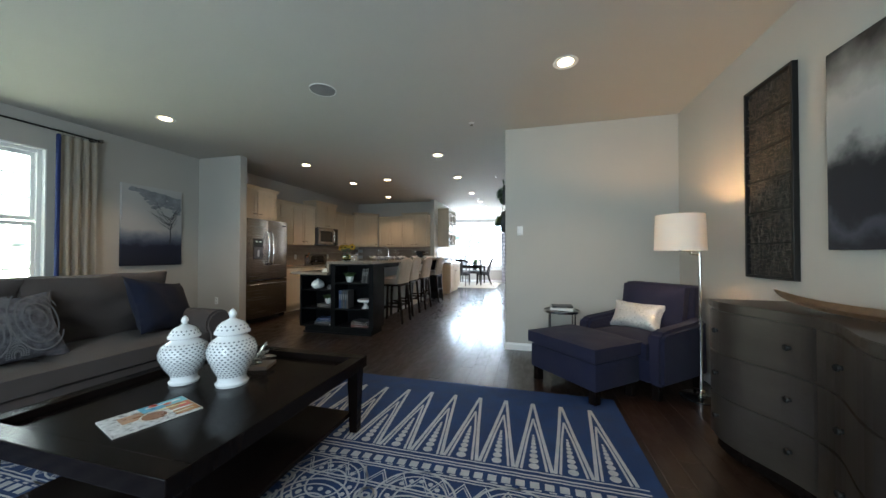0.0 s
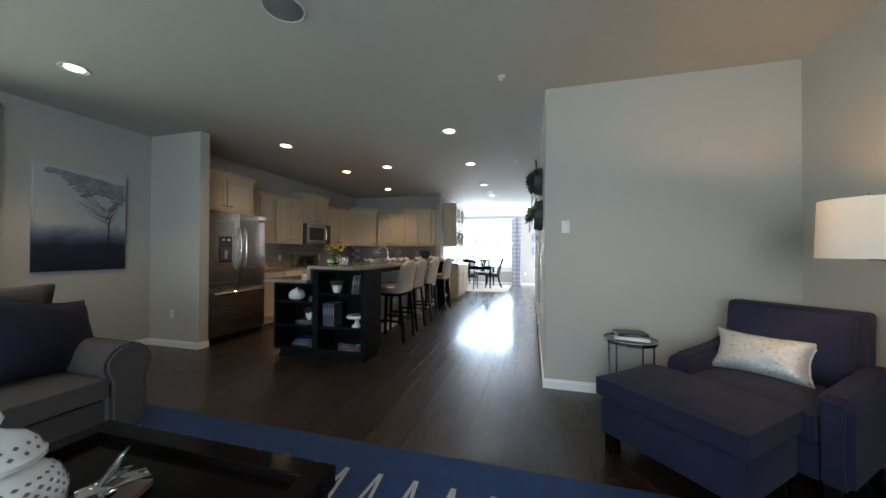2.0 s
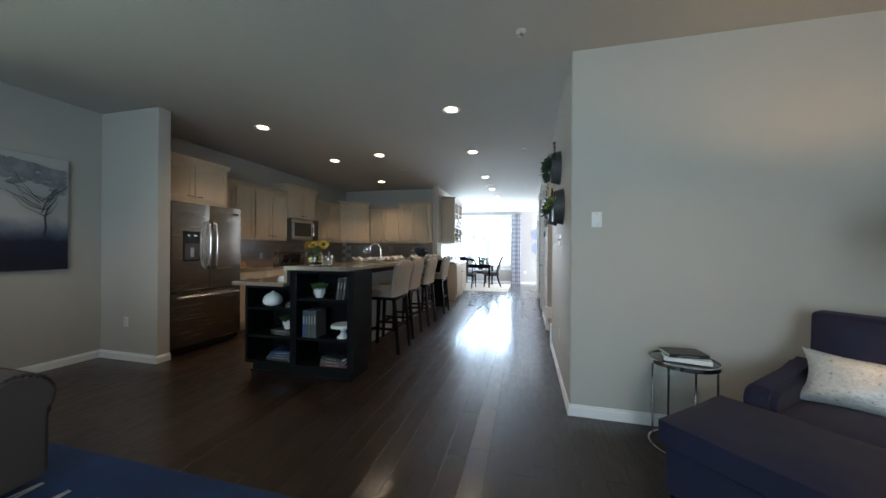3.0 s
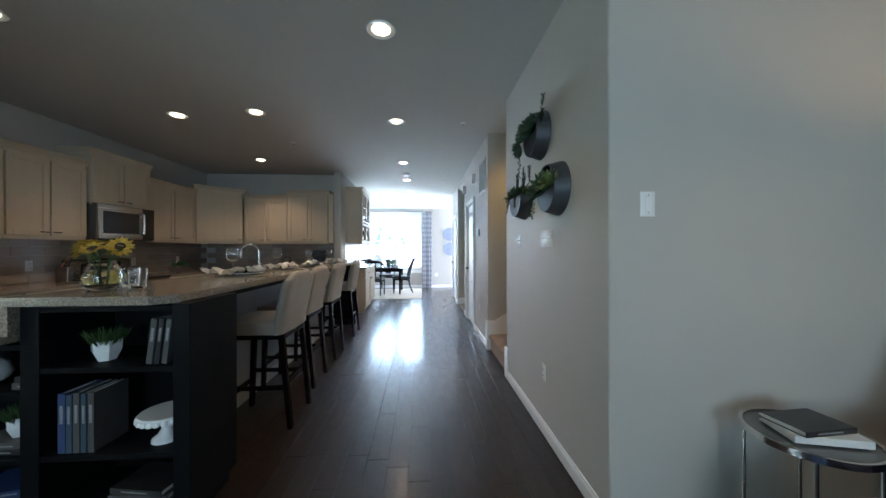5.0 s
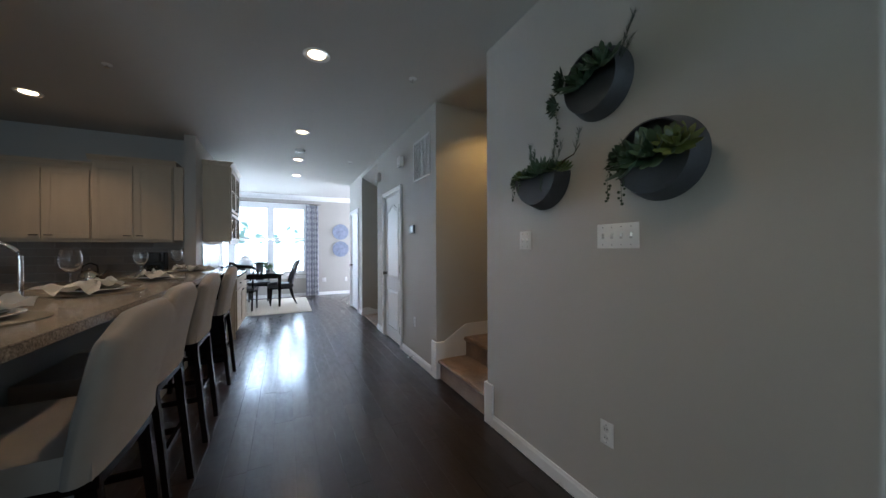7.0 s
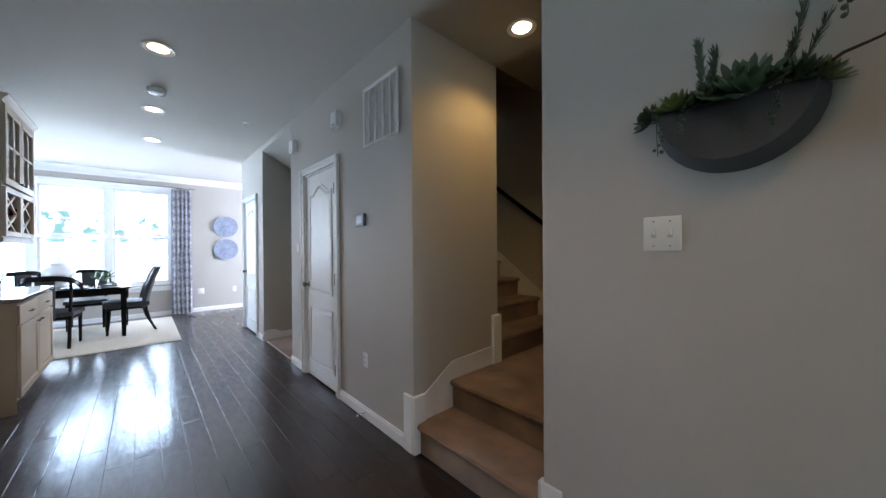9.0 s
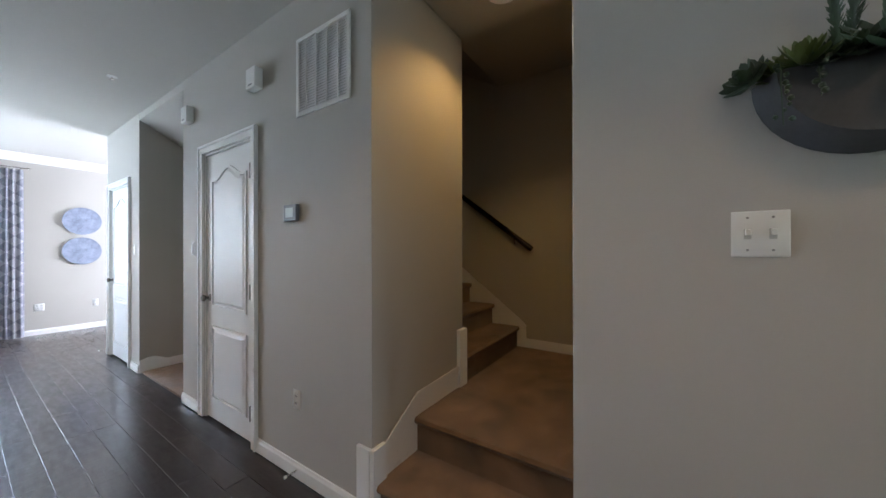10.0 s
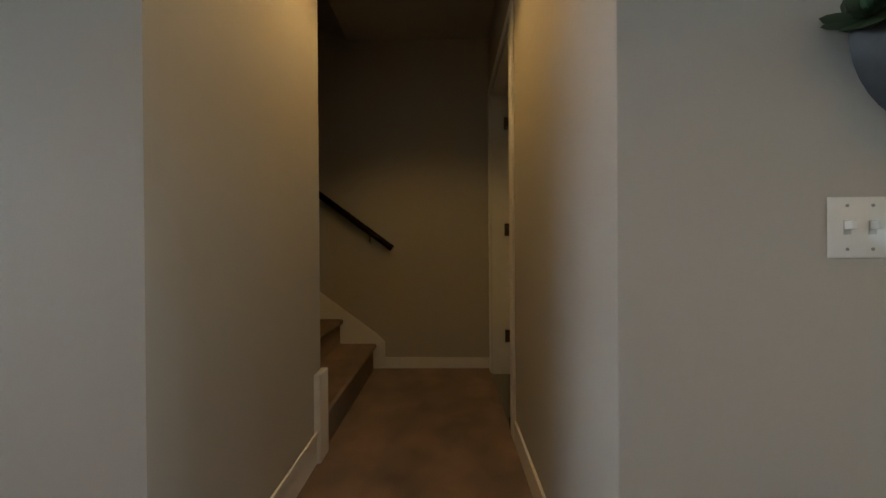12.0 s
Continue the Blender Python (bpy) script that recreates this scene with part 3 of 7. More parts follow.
part("skirt", prism([(2.60, 0.38), (2.60, 0.585), (2.66, 0.64), (4.9, 2.30), (4.9, 2.08), (2.80, 0.38)], R - 0.013, R - 0.0015, None, "x"), WHITE, st)
part("skirt_cap", prism([(2.60, 0.57), (2.66, 0.625), (4.9, 2.285), (4.9, 2.305), (2.655, 0.645), (2.60, 0.59)], R - 0.019, R - 0.0135, None, "x"), WHITE, st)
part("landing_board", boxes((R - 0.013, R - 0.0015, 1.79, 2.60, 0.38, 0.465), bev=0.003), WHITE, st)
hr = thing("handrail", "dark wooden handrail on wall brackets above the stairs", "handrail", kind="structure")
rail = bmesh.new()
slope = 0.19 / 0.255
pts = [(R - 0.055, 2.53, 1.30), (R - 0.055, 2.60, 1.352), (R - 0.055, 4.9, 1.352 + 2.3 * slope)]
tube(pts, 0.024, 12, rail)
part("rail", rail, ESPRESSO, hr, "", True)
for y in (2.70, 4.0):
    part("bracket", tube([(R - 0.002, y, 1.36 + (y - 2.6) * slope - 0.09), (R - 0.04, y, 1.36 + (y - 2.6) * slope - 0.085), (R - 0.055, y, 1.36 + (y - 2.6) * slope - 0.03)], 0.007), BRASS, hr)

# doorway off the landing: far jamb with hinges, the door swung in to the dark
do = thing("door_3", "white doorway off the landing, its door swung into the dark", "door", kind="structure")
part("casing", boxes((0.935, 1.0, 1.7905, 1.806, 0.38, 2.48), (1.78, 1.845, 1.7905, 1.806, 0.38, 2.48), (1.0, 1.78, 1.7905, 1.806, 2.42, 2.48), bev=0.004), WHITE, do)
part("jamb", boxes((1.0, 1.015, 1.655, 1.79, 0.38, 2.42), (1.765, 1.78, 1.655, 1.79, 0.38, 2.42), (1.015, 1.765, 1.655, 1.79, 2.405, 2.42)), WHITE, do)
part("leaf", boxes((1.72, 1.755, 0.93, 1.65, 0.39, 2.40), bev=0.003), DOORW, do)
for z in (0.66, 1.43, 2.20):
    part("hinge", boxes((1.752, 1.764, 1.66, 1.70, z - 0.045, z + 0.045), bev=0.002), BRASS, do)
setting("floor_closet", boxes((0.13, 1.875, 0.125, 1.665, 0.30, 0.375)), CARPET, "brown carpet in the dark closet", "floor")

# second opening: steps going down, with a skirt
so = thing("stair_well", "carpeted stairs going down behind a white skirt", "stairs", kind="structure")
part("step", boxes((0.02, 0.72, 4.96, 6.12, -0.011, 0.012), bev=0.008), CARPET, so)
part("skirt", prism([(0.0, 0.0), (0.0, 0.13), (0.07, 0.15), (0.13, 0.15), (0.24, 0.10), (0.72, 0.10), (0.72, 0.0)], 6.117, 6.128, None, "y"), WHITE, so)

setting("ceiling_well", prism([(0.125, H - 0.002), (0.002, H - 0.002), (0.002, 2.67), (0.725, 2.28), (0.725, H - 0.002)], 4.952, 6.128, None, "y"), CEIL, "sloping ceiling over the lower stairs", "ceiling")

# ---- ceiling fixtures ----
def downlight(x, y, z=H):
    ob = thing("recessed_light", "round white recessed ceiling light, switched on", "ceiling light", pose(x, y, z), "recessed ceiling lights")
    part("trim", lathe([(0.095, -0.001), (0.098, -0.006), (0.092, -0.010), (0.076, -0.006), (0.061, -0.002)], 32), PLAST, ob, "", True)
    part("bulb", lathe([(0.0, -0.0075), (0.04, -0.0068), (0.060, -0.004), (0.062, -0.001)], 32), LIT, ob, "glowing warm lamp face", True)
    return ob


first = downlight(*DOWN[0])
for x, y in DOWN[1:] + ((0.60, 2.28), (-3.77, -4.0), (0.58, -4.0)):
    copy_thing(first, pose(x, y, H))
sp = thing("ceiling_speaker", "round grey ceiling speaker grille", "speaker", pose(-1.60, -1.47, H))
part("grille", lathe([(0.0, -0.010), (0.09, -0.010), (0.112, -0.007), (0.115, -0.001)], 40), mk("grey_mesh", (0.20, 0.20, 0.20), 0.7, bump=0.8, bscale=700), sp, "", True)
part("rim", lathe([(0.115, -0.001), (0.119, -0.008), (0.123, -0.008), (0.126, -0.001)], 40), PLAST, sp, "", True)
sd = thing("smoke_detector", "round white smoke detector on the ceiling", "smoke detector", pose(-1.14, 4.97, H))
part("body", lathe([(0.07, -0.001), (0.072, -0.018), (0.064, -0.032), (0.04, -0.040), (0.0, -0.041)], 32), PLAST, sd, "", True)
part("ring", lathe([(0.055, -0.0365), (0.058, -0.0385), (0.050, -0.0395), (0.046, -0.0385)], 32), BLACK, sd)
spr = thing("sprinkler_head", "small white fire sprinkler head in the ceiling", "sprinkler", pose(-0.37, -0.33, H), "sprinkler heads")
part("plate", lathe([(0.034, -0.001), (0.034, -0.004), (0.018, -0.008), (0.0, -0.008)], 24), PLAST, spr, "", True)
part("deflector", lathe([(0.006, -0.008), (0.006, -0.024), (0.017, -0.025), (0.017, -0.028), (0.0, -0.029)], 16), CHROME, spr)
for x, y in ((-0.36, 2.37), (-0.36, 5.34), (-2.6, 3.2)):
    copy_thing(spr, pose(x, y, H))

# ---- living room ----
rug = thing("area_rug", "blue and ivory tribal patterned wool area rug on wood floor", "rug", pose(-1.18, -2.765, 0.002))
part("woven_field", boxes((-2.125, 2.125, -1.525, 1.525, 0, 0.012), bev=0.004), RUGB, rug)
pt = bmesh.new()


def strip(bm, pts, w, z=0.0135, closed=False):
    """A flat woven line."""
    n = len(pts)
    rows = []
    for i in range(n):
        a = Vector(pts[i - 1] if (i or closed) else pts[i])
        b = Vector(pts[(i + 1) % n] if (i < n - 1 or closed) else pts[i])
        d = (b - a).normalized()
        s = Vector((-d.y, d.x)) * w / 2
        p = Vector(pts[i])
        rows.append((bm.verts.new((p.x + s.x, p.y + s.y, z)), bm.verts.new((p.x - s.x, p.y - s.y, z))))
    for i in range(n if closed else n - 1):
        a, b = rows[i], rows[(i + 1) % n]
        bm.faces.new((a[0], a[1], b[1], b[0]))


def patch(bm, cx, cy, rx, ry, n=10, z=0.0135):
    bm.faces.new([bm.verts.new((cx + rx * math.cos(2 * math.pi * i / n), cy + ry * math.sin(2 * math.pi * i / n), z)) for i in range(n)])


for sgn in (1, -1):
    x = -2.08
    while x < 1.95:
        c = x + 0.102
        base_y, tip = 0.465 * sgn, 1.275 * sgn
        for side in (-1, 1):
            strip(pt, [(c + side * 0.094, base_y), (c + side * 0.047, base_y + 0.40 * sgn), (c + side * 0.004, tip)], 0.020)
            strip(pt, [(c + side * 0.068, base_y), (c + side * 0.034, base_y + 0.33 * sgn), (c, base_y + 0.57 * sgn)], 0.014)
        for k in range(9):
            patch(pt, c, base_y + (0.034 + 0.052 * k - 0.0016 * k * k) * sgn, 0.029 - 0.0027 * k, 0.026 - 0.0016 * k)
        x += 0.2045
    for y, w in ((0.452, 0.010), (0.418, 0.011), (0.395, 0.010), (0.295, 0.011), (0.275, 0.008), (0.155, 0.011), (0.135, 0.008)):
        strip(pt, [(-2.09 + 0.06 * i, (y + 0.0012 * (-1) ** i) * sgn) for i in range(70)], w)
    for i in range(58):
        cx = -2.05 + 0.072 * i
        strip(pt, [(cx, 0.3465 * sgn), (cx + 0.046, 0.3465 * sgn)], 0.048)
        strip(pt, [(cx + 0.02, 0.312 * sgn), (cx + 0.055, 0.312 * sgn)], 0.010)
    zz = [(-2.09 + 0.055 * i, (0.215 + (0.045 if i % 2 else -0.045)) * sgn) for i in range(77)]
    strip(pt, zz, 0.013)
    strip(pt, [(a + 0.002, b - 0.026 * sgn) for a, b in zz], 0.009)
    for i in range(9):
        cx = -1.88 + 0.47 * i
        for r, w in ((0.205, 0.012), (0.165, 0.009), (0.10, 0.011)):
            strip(pt, [(cx + r * math.cos(a), (-0.09 + r * math.sin(a)) * sgn) for a in (2 * math.pi * k / 30 for k in range(30))], w, closed=True)
        for k in range(16):
            a = 2 * math.pi * k / 16
            patch(pt, cx + 0.133 * math.cos(a), (-0.09 + 0.133 * math.sin(a)) * sgn, 0.014, 0.014, 8)
        for s in (-1, 1):
            strip(pt, [(cx + 0.235 * s + s * 0.05 * t * math.cos(9 * t), (0.07 + 0.05 * t * math.sin(9 * t)) * sgn) for t in (0.15 + 0.06 * k for k in range(18))], 0.013)
tagged(part("woven_pattern", pt, RUGW, rug, "ivory woven tribal pattern"), kind="stuff")

# coffee table
ct = thing("coffee_table", "dark espresso wooden coffee table with raised rim", "table", pose(-1.325, -2.775, 0.014))
part("tabletop", boxes((-0.50, 0.50, -0.57, 0.57, 0.43, 0.455), bev=0.004), ESPRESSO, ct)
for r in ((-0.56, 0.56, 0.55, 0.63, 0.415, 0.487), (-0.56, 0.56, -0.63, -0.55, 0.415, 0.487), (-0.56, -0.48, -0.55, 0.55, 0.415, 0.487), (0.48, 0.56, -0.55, 0.55, 0.415, 0.487)):
    part("rim", boxes(r, bev=0.0035), ESPRESSO, ct)
for sx in (-1, 1):
    for sy in (-1, 1):
        bm = bmesh.new()
        vs = box(bm, -0.038, 0.038, -0.038, 0.038, 0.0, 0.4145)
        for v in vs:
            if v.co.z < 0.2:
                v.co.x *= 0.68
                v.co.y *= 0.68
        part("leg", bm, ESPRESSO, ct, m=pose(sx * 0.505, sy * 0.575, 0))
part("lower_shelf", boxes((-0.49, 0.49, -0.56, 0.56, 0.11, 0.135), bev=0.004), ESPRESSO, ct)
TT = 0.014 + 0.455


def ginger_jar(x, y, s, squat, label):
    j = thing("ginger_jar", label, "jar", pose(x, y, TT), "pierced ginger jars")
    hgt = 0.235 * s
    prof = [(0.0, 0.0), (0.070, 0.0), (0.074, 0.012), (0.064, 0.022), (0.063, 0.045), (0.080 * squat, 0.09), (0.101 * squat, 0.145), (0.104 * squat, 0.175), (0.092 * squat, 0.212), (0.066, 0.240), (0.060, 0.252)]
    prof = [(r * s, z * s) for r, z in prof]
    fine = []
    for (r0, z0), (r1, z1) in zip(prof, prof[1:]):
        fine += [(r0 + (r1 - r0) * k / 3, z0 + (z1 - z0) * k / 3) for k in range(3)]
    fine.append(prof[-1])
    part("body", lathe(fine, 40), PORC, j, "", True)
    lid = lathe([(r * s, z * s) for r, z in ((0.072, 0.252), (0.079, 0.256), (0.079, 0.266), (0.072, 0.272), (0.066, 0.290), (0.048, 0.310), (0.022, 0.322), (0.012, 0.330), (0.016, 0.340), (0.019, 0.350), (0.013, 0.366), (0.0, 0.378))], 36)
    part("lid", lid, PORC, j, "", True)
    # flat grey diamonds on the surface: shade of the piercings as colour, nothing cut
    dots = bmesh.new()

    def radius(z):
        for (r0, z0), (r1, z1) in zip(prof[1:], prof[2:]):
            if z0 <= z <= z1:
                return r0 + (r1 - r0) * (z - z0) / (z1 - z0), math.atan2(r1 - r0, z1 - z0)
        return prof[-1][0], 0.0
    rows = 15
    for k in range(rows):
        z = (0.052 + 0.0122 * k) * s
        r, lean = radius(z)
        n = 28
        for i in range(n):
            a = 2 * math.pi * (i + 0.5 * (k % 2)) / n
            c = Vector((math.cos(a), math.sin(a), 0))
            t = Vector((-math.sin(a), math.cos(a), 0))
            u = (Vector((0, 0, 1)) + c * math.tan(lean)).normalized()
            nrm = t.cross(u).normalized()
            p = c * (r + 0.0012) + Vector((0, 0, z))
            w, hh = 0.0068 * s * (r / (0.1 * s)) ** 0.5, 0.0046 * s
            dots.faces.new([dots.verts.new(p + q * 1.0 + nrm * 0.0006) for q in (t * w, u * hh, -t * w, -u * hh)])
    for k, (z, r) in enumerate(((0.280, 0.0705), (0.296, 0.0625))):
        for i in range(18):
            a = 2 * math.pi * (i + 0.5 * k) / 18
            c, t = Vector((math.cos(a), math.sin(a), 0)), Vector((-math.sin(a), math.cos(a), 0))
            u = Vector((0, 0, 1)) - c * 0.6
            p = c * (r * s + 0.001) + Vector((0, 0, z * s))
            dots.faces.new([dots.verts.new(p + q) for q in (t * 0.0055 * s, u * 0.0045 * s, -t * 0.0055 * s, -u * 0.0045 * s)])
    tagged(part("piercing", dots, DARKH, j, "flat grey diamonds for the shade in the pierced lattice"), kind="stuff")
    return j


ginger_jar(-1.29, -2.70, 1.10, 1.06, "tall white porcelain ginger jar with pierced lattice and lid")
ginger_jar(-1.57, -2.75, 0.98, 1.16, "squat white porcelain ginger jar with pierced lattice and lid")
mg = thing("magazine", "colourful magazine lying on the coffee table", "magazine", pose(-1.315, -3.08, TT, 0, 0, -17))
part("pages", boxes((-0.112, 0.112, -0.152, 0.152, 0.0, 0.006), bev=0.001), mk("paper", (0.72, 0.71, 0.68), 0.5), mg)
PRINTS = (((-0.11, 0.11, -0.15, 0.15), (0.62, 0.62, 0.62)), ((-0.108, -0.035, -0.02, 0.10), (0.10, 0.42, 0.58)), ((-0.108, 0.0, 0.085, 0.148), (0.16, 0.50, 0.55)), ((-0.04, 0.10, 0.06, 0.148), (0.46, 0.20, 0.06)),
          ((-0.03, 0.04, 0.095, 0.14), (0.55, 0.08, 0.04)), ((-0.06, 0.02, -0.10, -0.02), (0.42, 0.22, 0.12)), ((-0.085, -0.07, 0.0, 0.13), (0.78, 0.78, 0.76)), ((-0.02, -0.005, 0.02, 0.13), (0.80, 0.70, 0.30)), ((0.03, 0.045, 0.05, 0.14), (0.78, 0.76, 0.72)), ((0.065, 0.078, 0.06, 0.13), (0.70, 0.62, 0.40)))
for k, (r, c) in enumerate(PRINTS):
    part("printed_area", boxes((*r, 0.0062 + 0.0003 * k, 0.0064 + 0.0003 * k)), mk("print", c, 0.3, var=0.5, scale=45), mg)
for cx, cy, rr, c in ((0.035, 0.0, 0.052, (0.70, 0.66, 0.60)), (0.033, 0.0, 0.043, (0.26, 0.10, 0.04)), (-0.085, 0.03, 0.017, (0.55, 0.06, 0.03)), (-0.06, 0.075, 0.015, (0.60, 0.12, 0.04))):
    part("printed_area", lathe([(0.0, 0.0102 - rr / 100), (rr, 0.0100 - rr / 100)], 20, cx, cy), mk("print_round", c, 0.3, var=0.5, scale=60), mg)
# glass bird-like ornament on a small stack behind the jars
tr = thing("book", "small pale book lying flat on the coffee table", "book", pose(-1.37, -2.45, TT, 0, 0, 20))
part("cover", boxes((-0.09, 0.09, -0.07, 0.07, 0, 0.022), bev=0.002), mk("tan_cover", (0.16, 0.12, 0.09), 0.6), tr)
orn = thing("glass_ornament", "clear and silver leaf-shaped glass ornament on a book", "ornament", pose(-1.37, -2.45, TT + 0.0225, 0, 0, 20))
for k, (dx, dz, a) in enumerate(((0.0, 0.035, 25), (0.02, 0.06, 55), (0.03, 0.03, -5))):
    part("leaf", moved(pad(0.16, 0.055, 0.014, 0.004, 8), pose(dx, 0, dz, 0, -a, 25 * k)), mk("silvered_glass", (0.6, 0.6, 0.58), 0.08, 0.9, var=0.2), orn, "", True)
part("stem", lathe([(0.0, 0.0), (0.03, 0.0), (0.028, 0.008), (0.008, 0.015), (0.007, 0.05), (0.0, 0.055)], 16), GLASS, orn, "", True)

# sofa: local x along its length, y forward
sf = thing("sofa", "taupe linen sofa with rolled arms and loose cushions", "sofa", pose(-3.13, -2.68, 0.0, 0, 0, -90))
part("base", boxes((-1.00, 1.00, -0.48, 0.44, 0.10, 0.30), bev=0.02), TAUPE, sf, "", True)
part("back_frame", boxes((-1.00, 1.00, -0.50, -0.30, 0.28, 0.80), bev=0.05, seg=3), TAUPE, sf, "", True)
for s in (-1, 1):
    roll = [(0.132 * math.cos(radians(a)), 0.505 + 0.132 * math.sin(radians(a))) for a in range(-40, 221, 13)]
    bm = prism([(-0.10, 0.10), (0.10, 0.10)] + roll, -0.50, 0.50, None, "y", 0.02)
    part("arm", bm, TAUPE, sf, "", True, pose(s * 1.06, 0, 0) @ Matrix.Diagonal((-s if s > 0 else 1, 1, 1, 1)))
for k, s in enumerate((-0.5, 0.5)):
    part("seat_cushion", pad(0.97, 0.80, 0.16, 0.03, 12, 0.72, 3 + k), TAUPE, sf, "", True, pose(s * 0.97, 0.08, 0.30))
    part("back_cushion", pad(0.98, 0.62, 0.19, 0.07, 20, 0.32, 7 + k, 0.03, 0.055), TAUPE, sf, "", True, pose(s * 0.97, -0.16, 0.705, 76, 0, 0) @ pose(0, 0, -0.09))
for s in (-0.98, 0.98):
    for y in (-0.42, 0.40):
        part("leg", lathe([(0.0, 0.0), (0.018, 0.0), (0.028, 0.10), (0.0, 0.10)], 14, s, y), ESPRESSO, sf)


def pillow(name, label, m, w, h, t, mat, seed):
    ob = thing(name, label, "pillow", m)
    part("cover", pad(w, h, t, 0.03, 18, 0.0, seed, 0.15, 0.016), mat, ob, "", True)
    part("piping", tube([(w / 2 * (1 - 0.15 * (1 - abs(t1) ** 2)) * sx, h / 2 * t1, t / 2) for sx in (1,) for t1 in (-1, -0.5, 0, 0.5, 1)], 0.004, 6), mat, ob)
    return ob


PAIS = mk("paisley_grey_cloth", (0.13, 0.125, 0.14), 0.9, var=0.75, scale=26, bump=0.5, bscale=400)
NAVYP = mk("navy_knit", (0.0055, 0.0075, 0.024), 0.95, var=0.3, scale=12, bump=0.9, bscale=120, sheen=0.03)
pillow("throw_pillow", "navy blue knitted throw pillow leaning on the sofa arm", pose(-2.98, -1.86, 0.475, 66, 10, 112) @ pose(0.02, 0.23, -0.06), 0.74, 0.54, 0.16, NAVYP, 3)
pp = pillow("throw_pillow", "grey and white paisley throw pillow on the sofa", pose(-2.92, -2.82, 0.475, 66, 0, 96) @ pose(0, 0.22, -0.06), 0.56, 0.50, 0.14, PAIS, 8)
orna = bmesh.new()
for cx, cy, sc in ((0.11, 0.02, 1.75), (-0.16, -0.03, 1.5), (-0.02, -0.19, 0.6), (-0.03, 0.19, 0.5)):
    for r in (0.035, 0.06, 0.085, 0.11):
        n = int(60 * r * sc ** 1.5 / 0.11) + 8
        for i in range(n):
            a = 2 * math.pi * i / n
            u, v = cx + sc * r * 0.75 * math.cos(a), cy + sc * r * 1.1 * math.sin(a)
            if abs(u) < 0.24 and abs(v) < 0.21:
                uu, vv = u / 0.28, v / 0.25
                e = max(0.0, 1 - uu ** 4) ** 0.5 * max(0.0, 1 - vv ** 4) ** 0.5
                patch(orna, u, v, 0.0055, 0.005, 6, 0.07 + 0.07 * e + 0.03 * e * (1 - uu * uu) * (1 - vv * vv) + 0.013)
tagged(part("embroidery", orna, mk("ivory_thread", (0.15, 0.145, 0.15), 0.9), pp, "ivory paisley dots"), kind="stuff")

# curtain and rod
def curtain(name, label, m, w, h, mat, folds, seed):
    ob = thing(name, label, "curtain", m)
    bm = bmesh.new()
    cols, rows = folds * 8, 18
    grid = []
    for j in range(rows + 1):
        z = h * j / rows
        row = []
        for i in range(cols + 1):
            u = i / cols
            amp = 0.032 * (1.0 - 0.25 * j / rows)
            a = 2 * math.pi * folds * u + 0.5 * noise.noise(Vector((u * 3 + seed, z * 0.7, 0)))
            sway = 0.012 * noise.noise(Vector((u * 2, z * 1.1 + seed, 3)))
            row.append(bm.verts.new(((u - 0.5) * w * (1 + 0.04 * (1 - j / rows)) + 0.006 * math.sin(2 * a), amp * math.cos(a) + sway, z)))
        grid.append(row)
    for a, b in zip(grid, grid[1:]):
        for i in range(cols):
            bm.faces.new((a[i], a[i + 1], b[i + 1], b[i]))
    bmesh.ops.solidify(bm, geom=list(bm.faces), thickness=0.003)
    part("cloth", bm, mat, ob, "", True)
    for i in range(folds):
        part("ring", lathe([(0.018, -0.002), (0.022, -0.002), (0.022, 0.002), (0.018, 0.002), (0.018, -0.002)], 16), BRASS, ob, "", False, pose((i + 0.5) / folds * w - w / 2, 0.0, h + 0.018, 0, 90, 0))
    return ob


CURT = mk("ivory_linen_curtain", (0.58, 0.53, 0.44), 0.9, var=0.08, scale=6, bump=0.4, bscale=500)
cu = curtain("curtain", "ivory linen curtain with a blue leading edge", pose(L + 0.09, -1.535, 0.012, 0, 0, -90), 0.33, 2.53, CURT, 4, 2)
part("blue_edge", boxes((0.156, 0.186, -0.012, 0.030, 0.0, 2.53), bev=0.008), mk("blue_band", (0.012, 0.025, 0.11), 0.9), cu, "navy blue band")
rod = thing("curtain_rod", "dark bronze curtain rod with square finials", "curtain rod")
part("rod", tube([(L + 0.09, -4.1, 2.58), (L + 0.09, -1.345, 2.58)], 0.010), IRON, rod)
for y in (-4.12, -1.325):
    part("finial", boxes((L + 0.07, L + 0.11, y - 0.02, y + 0.02, 2.56, 2.60), bev=0.006), BRASS, rod)
for y in (-3.95, -1.375):
    part("bracket", boxes((L + 0.001, L + 0.10, y - 0.01, y + 0.01, 2.555, 2.566), (L + 0.001, L + 0.012, y - 0.02, y + 0.02, 2.53, 2.60), bev=0.002), IRON, rod)


